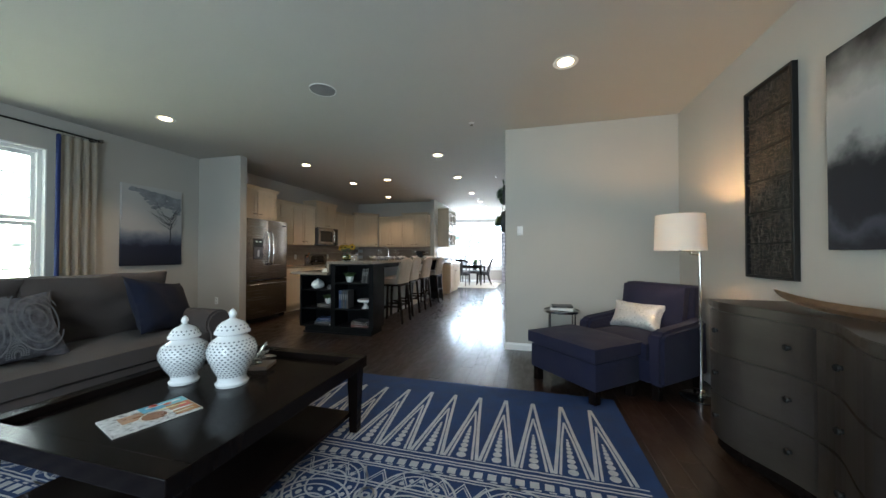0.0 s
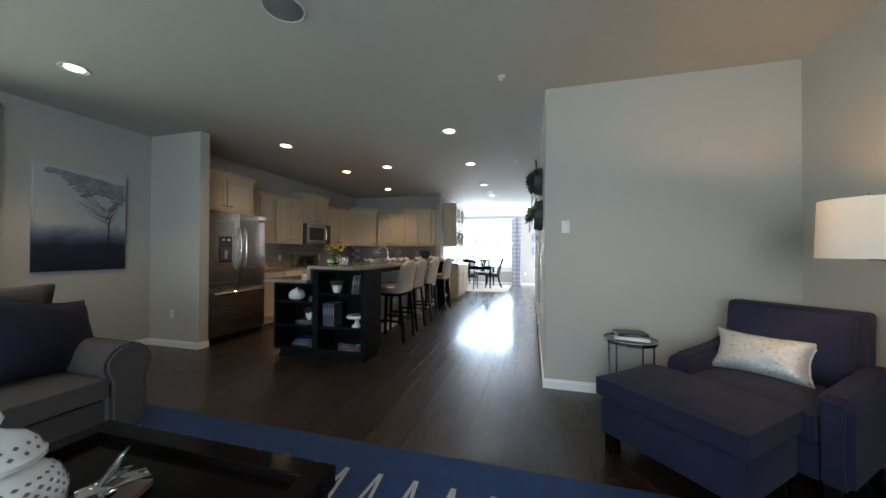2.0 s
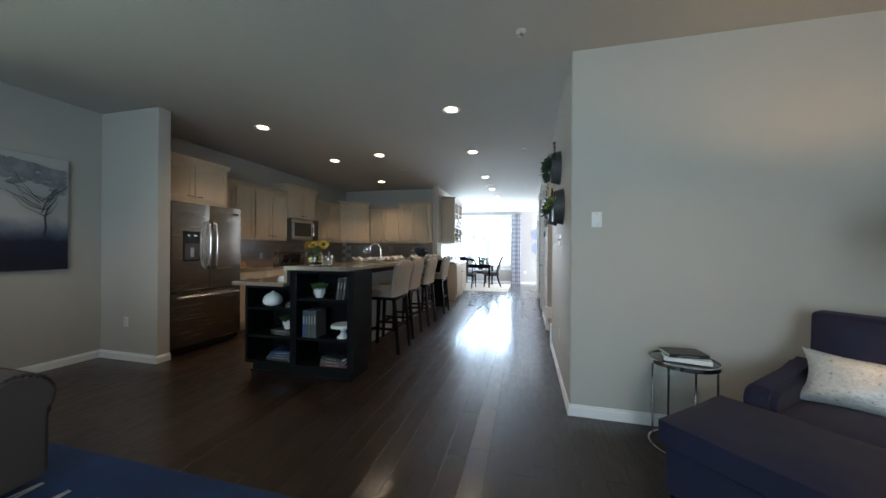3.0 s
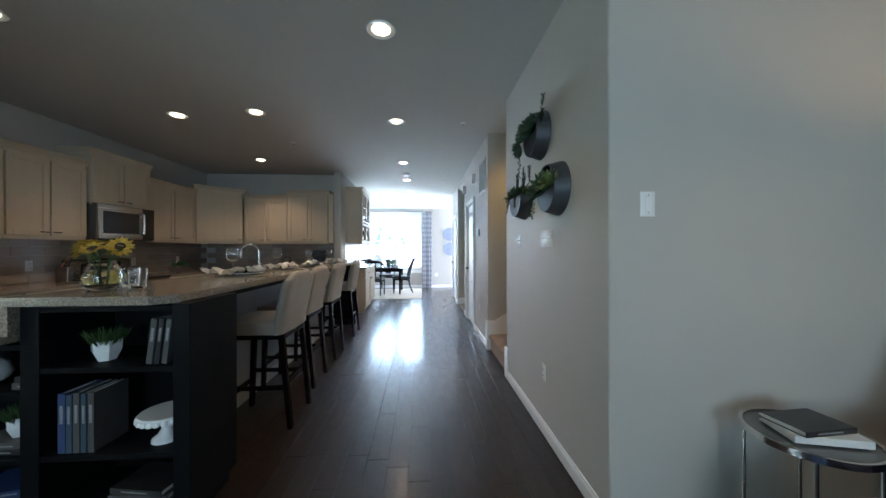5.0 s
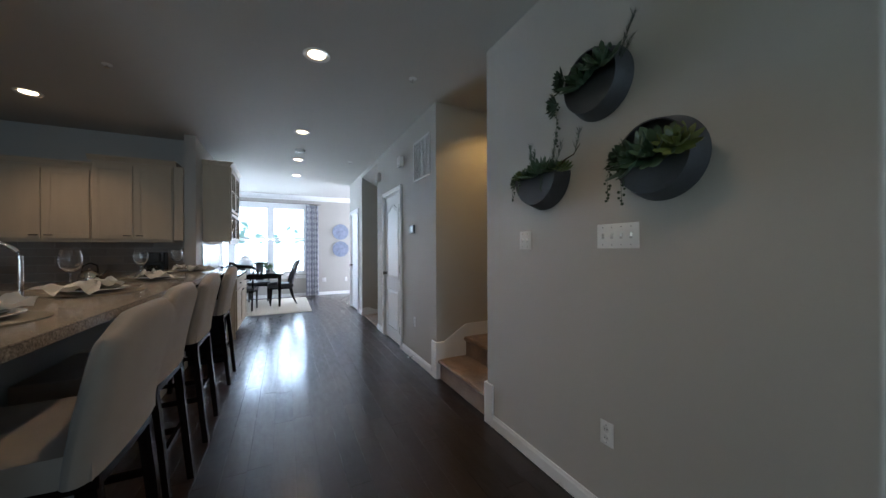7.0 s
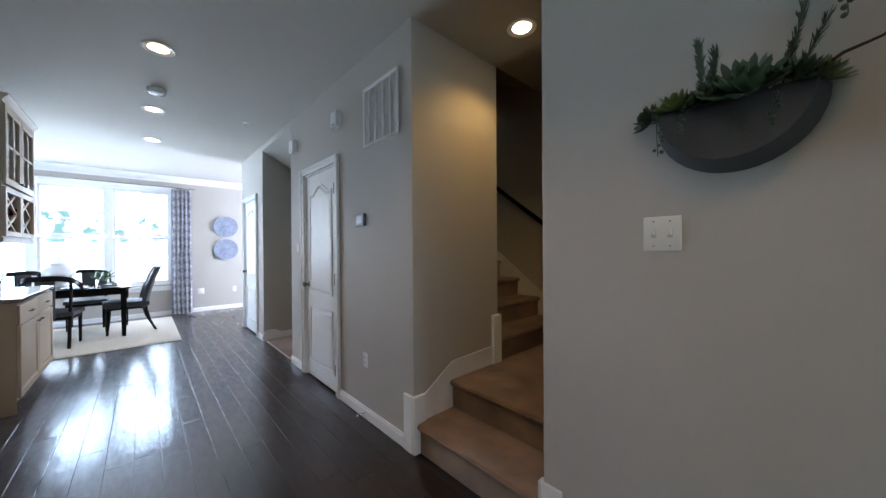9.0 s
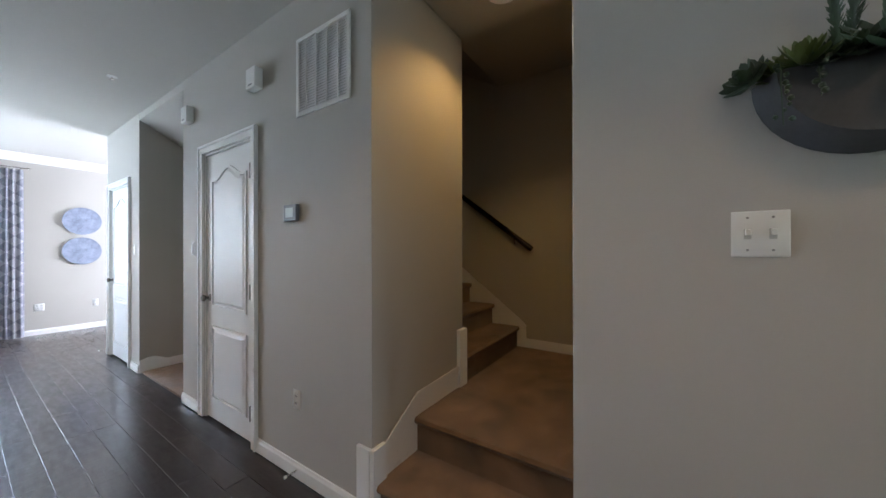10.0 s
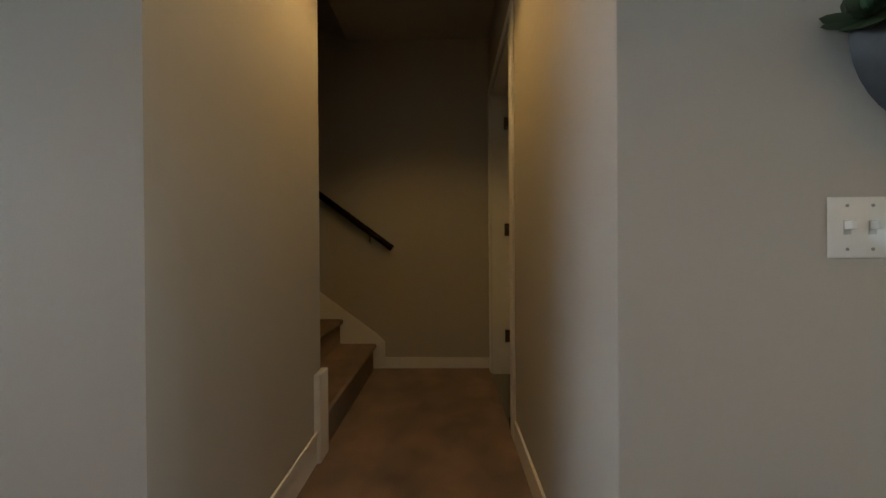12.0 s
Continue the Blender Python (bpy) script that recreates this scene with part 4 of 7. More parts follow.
# tree painting: canvas with washes, tree as flat brushed shapes
def wash(name, stops, axis_scale=1.0, n_amt=0.25, nscale=4.0):
    """Soft horizontal washes of colour up the canvas, in object space."""
    m = bpy.data.materials.new(name)
    m.use_nodes = True
    nt = m.node_tree
    tc, sep = nt.nodes.new("ShaderNodeTexCoord"), nt.nodes.new("ShaderNodeSeparateXYZ")
    nt.links.new(tc.outputs["Object"], sep.inputs[0])
    no = nt.nodes.new("ShaderNodeTexNoise")
    no.inputs["Scale"].default_value, no.inputs["Detail"].default_value = nscale, 8
    nt.links.new(tc.outputs["Object"], no.inputs[0])
    s = nt.nodes.new("ShaderNodeMath")
    s.operation = "MULTIPLY_ADD"
    s.inputs[1].default_value = n_amt
    nt.links.new(no.outputs[0], s.inputs[0])
    s0 = nt.nodes.new("ShaderNodeMath")
    s0.operation = "MULTIPLY_ADD"
    s0.inputs[1].default_value, s0.inputs[2].default_value = axis_scale, -n_amt / 2
    nt.links.new(sep.outputs[2], s0.inputs[0])
    nt.links.new(s0.outputs[0], s.inputs[2])
    rp = nt.nodes.new("ShaderNodeValToRGB")
    el = rp.color_ramp.elements
    el[0].position, el[0].color = stops[0][0], (*stops[0][1], 1)
    el[1].position, el[1].color = stops[-1][0], (*stops[-1][1], 1)
    for pos, c in stops[1:-1]:
        e = el.new(pos)
        e.color = (*c, 1)
    nt.links.new(s.outputs[0], rp.inputs[0])
    p = nt.nodes["Principled BSDF"]
    nt.links.new(rp.outputs[0], p.inputs["Base Color"])
    p.inputs["Roughness"].default_value = 0.7
    return m


pc = thing("tree_painting", "canvas painting of a lone tree in navy and grey washes", "painting", pose(L + 0.002, -0.68, 1.01, 0, 0, 90))
part("canvas", boxes((-0.39, 0.39, -0.035, 0.0, 0.0, 1.12), bev=0.004), wash("tree_wash", [(0.0, (0.006, 0.008, 0.020)), (0.25, (0.010, 0.014, 0.036)), (0.31, (0.055, 0.07, 0.11)), (0.37, (0.13, 0.15, 0.19)), (0.41, (0.22, 0.24, 0.27)), (0.47, (0.40, 0.40, 0.40)), (1.0, (0.47, 0.465, 0.45))], 0.9, 0.16, 6), pc)
INK = mk("dark_ink", (0.03, 0.035, 0.05), 0.7, var=0.3)
tb = bmesh.new()


def flatline(bm, pts, w0, w1, y):
    rows = []
    for i, p in enumerate(pts):
        w = w0 + (w1 - w0) * i / (len(pts) - 1)
        a, b = Vector(pts[max(i - 1, 0)]), Vector(pts[min(i + 1, len(pts) - 1)])
        d = (b - a).normalized()
        s = Vector((-d.y, d.x)) * w / 2
        rows.append((bm.verts.new((p[0] + s.x, y, p[1] + s.y)), bm.verts.new((p[0] - s.x, y, p[1] - s.y))))
    for a, b in zip(rows, rows[1:]):
        bm.faces.new((a[0], a[1], b[1], b[0]))


rng = random.Random(3)
trunk = [(0.205, 0.30), (0.22, 0.42), (0.215, 0.52), (0.235, 0.62)]
flatline(tb, trunk, 0.020, 0.010, -0.0460)
for k in range(16):
    x, z = 0.20 + rng.uniform(-0.02, 0.03), rng.uniform(0.52, 0.70)
    pts = [(x, z)]
    hd = rng.choice((-1, -1, 1))
    for q in range(5):
        x += hd * rng.uniform(0.02, 0.075) * (1.0 if hd < 0 else 0.45)
        z += rng.uniform(0.01, 0.06)
        pts.append((min(x, 0.37), min(z, 0.97)))
    flatline(tb, pts, 0.007, 0.002, -0.0461 - 0.0001 * k)
part("painted_tree", tb, INK, pc, "dark painted bare tree")
lf = bmesh.new()
for k in range(430):
    u = rng.random() ** 0.8
    cx = -0.29 + 0.64 * u
    hi, lo = 1.075 - 0.07 * u, 1.03 - 0.24 * min(1.0, 1.5 * u) + 0.05 * math.sin(11 * u)
    cz = lo + (hi - lo) * rng.random() ** 0.7
    r = rng.uniform(0.008, 0.026)
    lf.faces.new([lf.verts.new((cx + r * 1.5 * math.cos(a), -0.0395 - 0.00001 * k, min(1.10, cz + r * math.sin(a) * rng.uniform(0.5, 1)))) for a in (2 * math.pi * i / 7 for i in range(7))])
tagged(part("painted_leaves", lf, mk("grey_blue_paint", (0.235, 0.25, 0.27), 0.7, var=0.55, scale=9), pc, "grey-blue painted foliage"), kind="stuff")

# right wall: lattice panel and abstract painting
lp = thing("wall_panel", "tall black framed panel of twig-like metal lattice", "wall decor", pose(R - 0.001, -1.44, 1.02, 0, 0, -90))
part("frame", boxes((-0.235, -0.215, -0.035, -0.001, 0, 1.36), (0.215, 0.235, -0.035, -0.001, 0, 1.36), (-0.215, 0.215, -0.035, -0.001, 0, 0.02), (-0.215, 0.215, -0.035, -0.001, 1.34, 1.36), bev=0.003), IRON, lp)
part("backing", boxes((-0.215, 0.215, -0.010, -0.002, 0.02, 1.34)), mk("dark_backing", (0.016, 0.015, 0.014), 0.6, var=0.4, scale=30), lp)
for k in range(1, 6):
    part("crossbar", boxes((-0.215, 0.215, -0.030, -0.012, 0.02 + 1.32 * k / 6 - 0.006, 0.02 + 1.32 * k / 6 + 0.006)), IRON, lp)
tw = bmesh.new()
for k in range(1900):
    cx, cz = rng.uniform(-0.2, 0.2), rng.uniform(0.04, 1.32)
    a = rng.choice((0.0, math.pi / 2, rng.uniform(0, math.pi)))
    ln = rng.uniform(0.02, 0.06)
    dx, dz = ln / 2 * math.cos(a), ln / 2 * math.sin(a)
    p0, p1 = (max(-0.212, min(0.212, cx - dx)), -0.022 + rng.uniform(-0.006, 0.006), max(0.022, min(1.338, cz - dz))), (max(-0.212, min(0.212, cx + dx)), -0.022 + rng.uniform(-0.006, 0.006), max(0.022, min(1.338, cz + dz)))
    if (Vector(p0) - Vector(p1)).length > 0.01:
        tube([p0, p1], 0.0012, 4, tw)
tagged(part("lattice", tw, mk("bronze_wire", (0.105, 0.09, 0.075), 0.36, 0.7, var=0.3), lp, "bronze wire lattice"), kind="stuff")
ap = thing("abstract_painting", "large abstract painting in charcoal and misty white", "painting", pose(R - 0.002, -2.58, 1.21, 0, 0, -90))
part("canvas", boxes((-0.66, 0.66, -0.04, 0.0, 0, 1.05), bev=0.004), wash("mist_wash", [(0.04, (0.010, 0.012, 0.020)), (0.13, (0.060, 0.065, 0.085)), (0.19, (0.012, 0.014, 0.022)), (0.41, (0.013, 0.013, 0.017)), (0.455, (0.075, 0.072, 0.072)), (0.53, (0.36, 0.35, 0.33)), (0.72, (0.46, 0.44, 0.41)), (0.87, (0.20, 0.19, 0.175)), (1.0, (0.025, 0.022, 0.020))], 0.95, 0.36, 5.0), ap)

# chest of drawers with a serpentine front
ch = thing("chest_of_drawers", "dark bronzed wooden chest with curved serpentine drawers", "chest", pose(0, 0, 0))


def front(y, off=0.0):
    return 1.470 - 0.082 * math.cos(2 * math.pi * (y + 1.82)) - off


def slab(y0, y1, z0, z1, off, back=R - 0.02, n=26, bev=0.0):
    ys = [y0 + (y1 - y0) * i / n for i in range(n + 1)]
    return prism([(front(y, off), y) for y in ys] + [(back, y1), (back, y0)], z0, z1, None, "z", bev)


part("body", slab(-1.74, -3.86, 0.09, 0.87, 0.0, n=44), CHESTW, ch)
part("top", slab(-1.72, -3.88, 0.87, 0.905, 0.02, n=44, bev=0.003), CHESTW, ch)
part("plinth", slab(-1.77, -3.83, 0.03, 0.09, -0.015, n=44), ESPRESSO, ch)
for y0, y1 in ((-1.755, -2.285), (-2.305, -3.295), (-3.315, -3.845)):
    for r in range(3):
        z0 = 0.115 + 0.25 * r
        bm = bmesh.new()
        n = 20
        ys = [y0 + (y1 - y0) * i / n for i in range(n + 1)]
        prism([(front(y, 0.014), y) for y in ys] + [(front(y, -0.004), y) for y in reversed(ys)], z0, z0 + 0.235, bm, "z")
        dr = part("drawer", bm, CHESTW, ch)
        for yy in (y0 * 0.82 + y1 * 0.18, y0 * 0.18 + y1 * 0.82):
            xx = front(yy, 0.016)
            part("pull", lathe([(0.0, 0.0), (0.010, 0.0), (0.009, 0.010), (0.016, 0.016), (0.013, 0.024), (0.0, 0.026)], 14), IRON, dr, "", True, pose(xx, yy, z0 + 0.12, 0, -90, 0))
for y in (-1.80, -3.80):
    for x in (1.46, 1.82):
        part("foot", boxes((x - 0.02, x + 0.02, y - 0.02, y + 0.02, 0.0, 0.035), bev=0.004), ESPRESSO, ch)
ds = thing("leaf_dish", "long bronze leaf-shaped dish on the chest", "dish", pose(1.68, -2.32, 0.905, 0, 0, 4))
bm = bmesh.new()
rows = []
for i in range(21):
    u = -1 + 2 * i / 20
    wd = 0.10 * max(0.0, 1 - abs(u) ** 2.2) + 0.006
    zc = 0.006 + 0.075 * abs(u) ** 3
    rows.append([bm.verts.new((wd * v, u * 0.46, zc + 0.035 * v * v * (1 - u * u))) for v in (-1, -0.66, -0.33, 0, 0.33, 0.66, 1)])
for a, b in zip(rows, rows[1:]):
    for i in range(6):
        bm.faces.new((a[i], a[i + 1], b[i + 1], b[i]))
bmesh.ops.solidify(bm, geom=list(bm.faces), thickness=0.006)
part("dish", bm, mk("aged_bronze", (0.46, 0.33, 0.21), 0.32, 0.6, var=0.3, scale=15), ds, "", True)

# armchair and ottoman: local y points back, the seat looks along -y
ac = thing("armchair", "navy velvet armchair with low square arms", "armchair", pose(1.32, -0.65, 0, 0, 0, -48.7))
part("seat_base", boxes((-0.30, 0.30, -0.36, 0.26, 0.12, 0.30), bev=0.015), NAVY, ac, "", True)
part("seat_cushion", pad(0.58, 0.64, 0.17, 0.02, 12, 0.75, 2), NAVY, ac, "", True, pose(0, -0.07, 0.295))
bk = boxes((-0.33, 0.33, 0.20, 0.34, 0.12, 0.895), bev=0.025, seg=3)
for v in bk.verts:
    v.co.y += 0.06 * max(0, v.co.z - 0.4) / 0.5
part("backrest", bk, NAVY, ac, "", True)
part("back_cushion", pad(0.58, 0.44, 0.15, 0.03, 12, 0.5, 5), NAVY, ac, "", True, pose(0, 0.20, 0.655, 80, 0, 0) @ pose(0, 0, -0.05))
for s in (-1, 1):
    bm = prism([(-0.38, 0.12), (-0.38, 0.50), (-0.35, 0.545), (-0.30, 0.56), (0.10, 0.585), (0.28, 0.62), (0.30, 0.12)], s * 0.345 - 0.065, s * 0.345 + 0.065, None, "x", 0.028)
    part("arm", bm, NAVY, ac, "", True)
for sx in (-0.34, 0.34):
    for sy in (-0.33, 0.27):
        part("leg", boxes((sx - 0.03, sx + 0.03, sy - 0.03, sy + 0.03, 0.0, 0.12), bev=0.004), ESPRESSO, ac)
ot = thing("ottoman", "navy velvet ottoman in front of the armchair", "ottoman", pose(0.745, -0.985, 0, 0, 0, -48.7))
part("body", boxes((-0.36, 0.36, -0.27, 0.27, 0.12, 0.335), bev=0.018), NAVY, ot, "", True)
part("cushion", pad(0.75, 0.58, 0.14, 0.022, 16, 0.74, 4), NAVY, ot, "", True, pose(0, 0, 0.333))
for sx in (-0.31, 0.31):
    for sy in (-0.22, 0.22):
        part("leg", boxes((sx - 0.032, sx + 0.032, sy - 0.032, sy + 0.032, 0.0, 0.122), bev=0.004), ESPRESSO, ot)
pillow("throw_pillow", "silver and cream sequined pillow on the armchair", pose(1.27, -0.62, 0.485, 62, 0, -44) @ pose(0.0, 0.11, -0.05), 0.50, 0.29, 0.12, mk("silver_sequins", (0.60, 0.58, 0.56), 0.32, 0.35, var=0.22, scale=60, bump=1.0, bscale=110), 5)

# side table with two books
sdt = thing("side_table", "round chrome side table with a glass top", "side table", pose(0.64, -0.25, 0))
part("rim", lathe([(0.185, 0.535), (0.195, 0.535), (0.195, 0.56), (0.185, 0.56), (0.185, 0.535)], 40), CHROME, sdt, "", True)
part("top", lathe([(0.0, 0.545), (0.184, 0.545), (0.184, 0.553), (0.0, 0.553)], 40), mk("smoked_glass", (0.10, 0.11, 0.11), 0.06, var=0.05), sdt)
for k in range(4):
    a = radians(45 + 90 * k)
    part("leg", tube([(0.18 * math.cos(a), 0.18 * math.sin(a), 0.0), (0.18 * math.cos(a), 0.18 * math.sin(a), 0.54)], 0.007, 10), CHROME, sdt)
part("foot_ring", lathe([(0.174, 0.006), (0.186, 0.006), (0.186, 0.016), (0.174, 0.016), (0.174, 0.006)], 40), CHROME, sdt)


def book(x, y, z, w, d, t, rz, cover, label, rx=0, ry=0):
    b = thing("book", label, "book", pose(x, y, z, rx, ry, rz))
    part("pages", boxes((-w / 2 + 0.005, w / 2 - 0.005, -d / 2 + 0.005, d / 2 - 0.006, 0.003, t - 0.003)), PAPER, b)
    part("cover", boxes((-w / 2, w / 2, -d / 2, d / 2, 0, 0.003), (-w / 2, w / 2, -d / 2, d / 2, t - 0.003, t), (-w / 2, w / 2, -d / 2, -d / 2 + 0.004, 0.003, t - 0.003)), cover, b)
    if t > 0.021 and cover is not BKWHT:
        part("spine_title", boxes((-w * 0.28, w * 0.22, -d / 2 - 0.0006, -d / 2, t * 0.36, t * 0.58)), BKLBL, b)
    return b


PAPER = mk("book_pages", (0.70, 0.67, 0.60), 0.8, var=0.1, scale=80)
BKBLK = mk("black_cover", (0.02, 0.02, 0.022), 0.35)
BKWHT = mk("white_cover", (0.66, 0.66, 0.64), 0.4)
BKBLU = mk("blue_cover", (0.022, 0.045, 0.13), 0.4)
BKGRY = mk("grey_cover", (0.07, 0.066, 0.066), 0.45, var=0.3)
BKLBL = mk("faded_lettering", (0.26, 0.26, 0.27), 0.5, var=0.4, scale=90)
BKTEAL = mk("slate_cover", (0.035, 0.06, 0.09), 0.4)
book(0.65, -0.26, 0.5605, 0.24, 0.17, 0.026, -14, BKWHT, "white book lying on the side table")
book(0.64, -0.25, 0.587, 0.22, 0.15, 0.022, 4, BKBLK, "black book on top of a white book")

# floor lamp with swing arm
fp = thing("floor_lamp", "brushed nickel floor lamp with white drum shade, lit", "lamp", pose(1.66, -0.985, 0))
part("base_plate", lathe([(0.0, 0.0), (0.15, 0.0), (0.15, 0.010), (0.145, 0.014), (0.0, 0.014)], 40), mk("dark_base_glass", (0.012, 0.011, 0.011), 0.08, var=0.1), fp, "dark glass base", True)
part("base_hub", lathe([(0.0, 0.0142), (0.036, 0.0142), (0.036, 0.034), (0.028, 0.042), (0.028, 0.062), (0.0, 0.066)], 24), CHROME, fp, "", True)
part("pole", tube([(0, 0, 0.06), (0, 0, 0.60)], 0.0125, 16), CHROME, fp, "", True)
part("pole", tube([(0, 0, 0.60), (0, 0, 1.20)], 0.0105, 16), CHROME, fp, "", True)
for z in (0.55, 0.60, 1.0):
    part("collar", lathe([(0.0, z), (0.017, z + 0.003), (0.017, z + 0.019), (0.0, z + 0.022)], 20), CHROME, fp, "", True)
part("arm", tube([(0, 0, 1.18), (-0.075, -0.02, 1.185), (-0.075, -0.02, 1.21), (-0.16, -0.04, 1.215), (-0.16, -0.04, 1.24)], 0.009, 10), CHROME, fp, "", True)
sh = bmesh.new()
lathe([(0.182, 1.215), (0.172, 1.510), (0.169, 1.510), (0.179, 1.215), (0.182, 1.215)], 48, -0.16, -0.04, sh)
SHADE = bpy.data.materials.new("linen_shade")
SHADE.use_nodes = True
p = SHADE.node_tree.nodes["Principled BSDF"]
p.inputs["Base Color"].default_value, p.inputs["Roughness"].default_value = (0.82, 0.79, 0.73, 1), 0.9
p.inputs["Transmission Weight"].default_value = 0.0
tl = SHADE.node_tree.nodes.new("ShaderNodeBsdfTranslucent")
tl.inputs[0].default_value = (0.80, 0.72, 0.60, 1)
ad = SHADE.node_tree.nodes.new("ShaderNodeMixShader")
ad.inputs[0].default_value = 0.22
SHADE.node_tree.links.new(p.outputs[0], ad.inputs[1]), SHADE.node_tree.links.new(tl.outputs[0], ad.inputs[2])
SHADE.node_tree.links.new(ad.outputs[0], SHADE.node_tree.nodes["Material Output"].inputs[0])
part("shade", sh, SHADE, fp, "white linen drum shade", True)
part("finial", lathe([(0.0, 1.50), (0.006, 1.50), (0.006, 1.525), (0.012, 1.532), (0.0, 1.545)], 14, -0.16, -0.04), CHROME, fp)
part("spider", tube([(-0.331, -0.04, 1.498), (0.011, -0.04, 1.498)], 0.003, 6), CHROME, fp)
part("bulb", lathe([(0.0, 1.30), (0.02, 1.30), (0.034, 1.35), (0.026, 1.39), (0.0, 1.41)], 16, -0.16, -0.04), LIT, fp, "", True)

# wall plates
def plate(x, y, z, face, gangs, kind, label):
    """A wall plate: face is the way that it looks."""
    rz = {"-y": 0, "-x": -90, "+x": 90}[face]
    ob = thing("power_outlet" if kind == "outlet" else "light_switch", label, "outlet" if kind == "outlet" else "light switch", pose(x, y, z, 0, 0, rz))
    w = 0.046 * gangs + (0.018 if gangs == 2 else 0.026)
    cp = bmesh.new()
    for v in box(cp, -w / 2, w / 2, -0.006, -0.0008, -0.058, 0.058):
        if v.co.y < -0.003:
            v.co.x -= math.copysign(0.0085, v.co.x)
            v.co.z -= math.copysign(0.0085, v.co.z)
    bmesh.ops.bevel(cp, geom=list(cp.edges), offset=0.0018, segments=2, affect="EDGES")
    part("cover_plate", cp, PLAST, ob, "", True)
    for g in range(gangs):
        gx = 0.046 * (g - (gangs - 1) / 2)
        if kind == "outlet":
            for dz in (-0.02, 0.02):
                so = part("socket", lathe([(0.0, 0.0), (0.016, 0.0), (0.017, -0.002)], 18), mk("socket_face", (0.66, 0.66, 0.64), 0.35), ob, "", False, pose(gx, -0.0062, dz, 90, 0, 0) @ Matrix.Diagonal((1, 1.0, -1, 1)))
                for dx in (-0.006, 0.006):
                    part("slot", boxes((gx + dx - 0.001, gx + dx + 0.001, -0.0086, -0.0064, dz - 0.003, dz + 0.006)), BLACK, so)
        elif kind == "rocker":
            part("rocker", boxes((gx - 0.016, gx + 0.016, -0.010, -0.0055, -0.033, 0.033), bev=0.002), PLAST, ob)
        else:
            part("toggle", boxes((gx - 0.0055, gx + 0.0055, -0.019, -0.0055, -0.004, 0.012), bev=0.002), PLAST, ob)
            part("toggle_slot", boxes((gx - 0.007, gx + 0.007, -0.0066, -0.0058, -0.013, 0.013)), mk("slot_grey", (0.52, 0.52, 0.50), 0.4), ob)
        for dz in (-0.040, 0.040):
            part("screw", lathe([(0.0, 0.0), (0.003, 0.0), (0.003, 0.001)], 8), mk("screw_head", (0.30, 0.30, 0.29), 0.5), ob, "", False, pose(gx, -0.0062, dz, 90, 0, 0))
    return ob


plate(0.18, -0.0005, 1.47, "-y", 1, "rocker", "white rocker light switch on the partition wall")
plate(-4.58, -0.0005, 0.42, "-y", 1, "outlet", "white power outlet low on the short wall")
plate(-0.0005, 0.73, 1.34, "-x", 4, "toggle", "wide white four-toggle switch plate")
plate(-0.0005, 1.352, 1.335, "-x", 2, "toggle", "white two-toggle switch plate under a planter")
plate(-0.0005, 0.785, 0.42, "-x", 1, "outlet", "white power outlet near the hallway floor")
plate(-0.0005, 3.29, 0.44, "-x", 1, "outlet", "white power outlet beside the closet door")
plate(-0.0005, 4.74, 1.31, "-x", 1, "rocker", "white light switch beside the closet door")
plate(-0.0005, 6.30, 1.30, "-x", 1, "rocker", "white light switch by the far door")
plate(0.25, 9.4995, 0.42, "-y", 1, "outlet", "white power outlet on the dining wall")

# ---- kitchen ----
PULL = mk("dark_pull", (0.05, 0.045, 0.04), 0.35, 0.8)


def cab_door(parent, x0, x1, z0, z1, handle=None, glass=False):
    """A framed cabinet door in the local x-z plane, its face at y = -0.02."""
    f = 0.055
    d = part("door", boxes((x0 + 0.002, x0 + f, -0.022, -0.001, z0 + 0.002, z1 - 0.002), (x1 - f, x1 - 0.002, -0.022, -0.001, z0 + 0.002, z1 - 0.002), (x0 + f, x1 - f, -0.022, -0.001, z0 + 0.002, z0 + f), (x0 + f, x1 - f, -0.022, -0.001, z1 - f, z1 - 0.002), bev=0.002), CREAM, parent)
    if not glass:
        bm = bmesh.new()
        prism([(x0 + f, z0 + f), (x1 - f, z0 + f), (x1 - f, z1 - f), (x0 + f, z1 - f)], -0.012, -0.001, bm, "y")
        part("panel", bm, CREAM, d)
        part("bead", boxes((x0 + f, x0 + f + 0.008, -0.017, -0.0125, z0 + f, z1 - f), (x1 - f - 0.008, x1 - f, -0.017, -0.0125, z0 + f, z1 - f), (x0 + f + 0.008, x1 - f - 0.008, -0.017, -0.0125, z0 + f, z0 + f + 0.008), (x0 + f + 0.008, x1 - f - 0.008, -0.017, -0.0125, z1 - f - 0.008, z1 - f)), CREAM, d)
    if handle:
        hx, hz = handle
        part("handle", tube([(hx - 0.03, -0.022, hz), (hx - 0.028, -0.042, hz), (hx + 0.028, -0.042, hz), (hx + 0.03, -0.022, hz)], 0.005, 8), PULL, d)
    return d


def crown(parent, w, z, deep, ends=True):
    bm = bmesh.new()
    prof = [(0.0, 0.0), (-0.012, 0.0), (-0.016, 0.018), (-0.035, 0.045), (-0.045, 0.052), (-0.045, 0.066), (0.0, 0.066)]
    prism([(y, z + q) for y, q in prof], -w / 2 - 0.03, w / 2 + 0.03, bm, "x")
    prism([(-w / 2 + y * 0.66, z + q) for y, q in prof], -0.0005, deep, bm, "y")
    prism([(w / 2 - y * 0.66, z + q) for y, q in prof], -0.0005, deep, bm, "y")
    part("crown", bm, CREAM, parent)


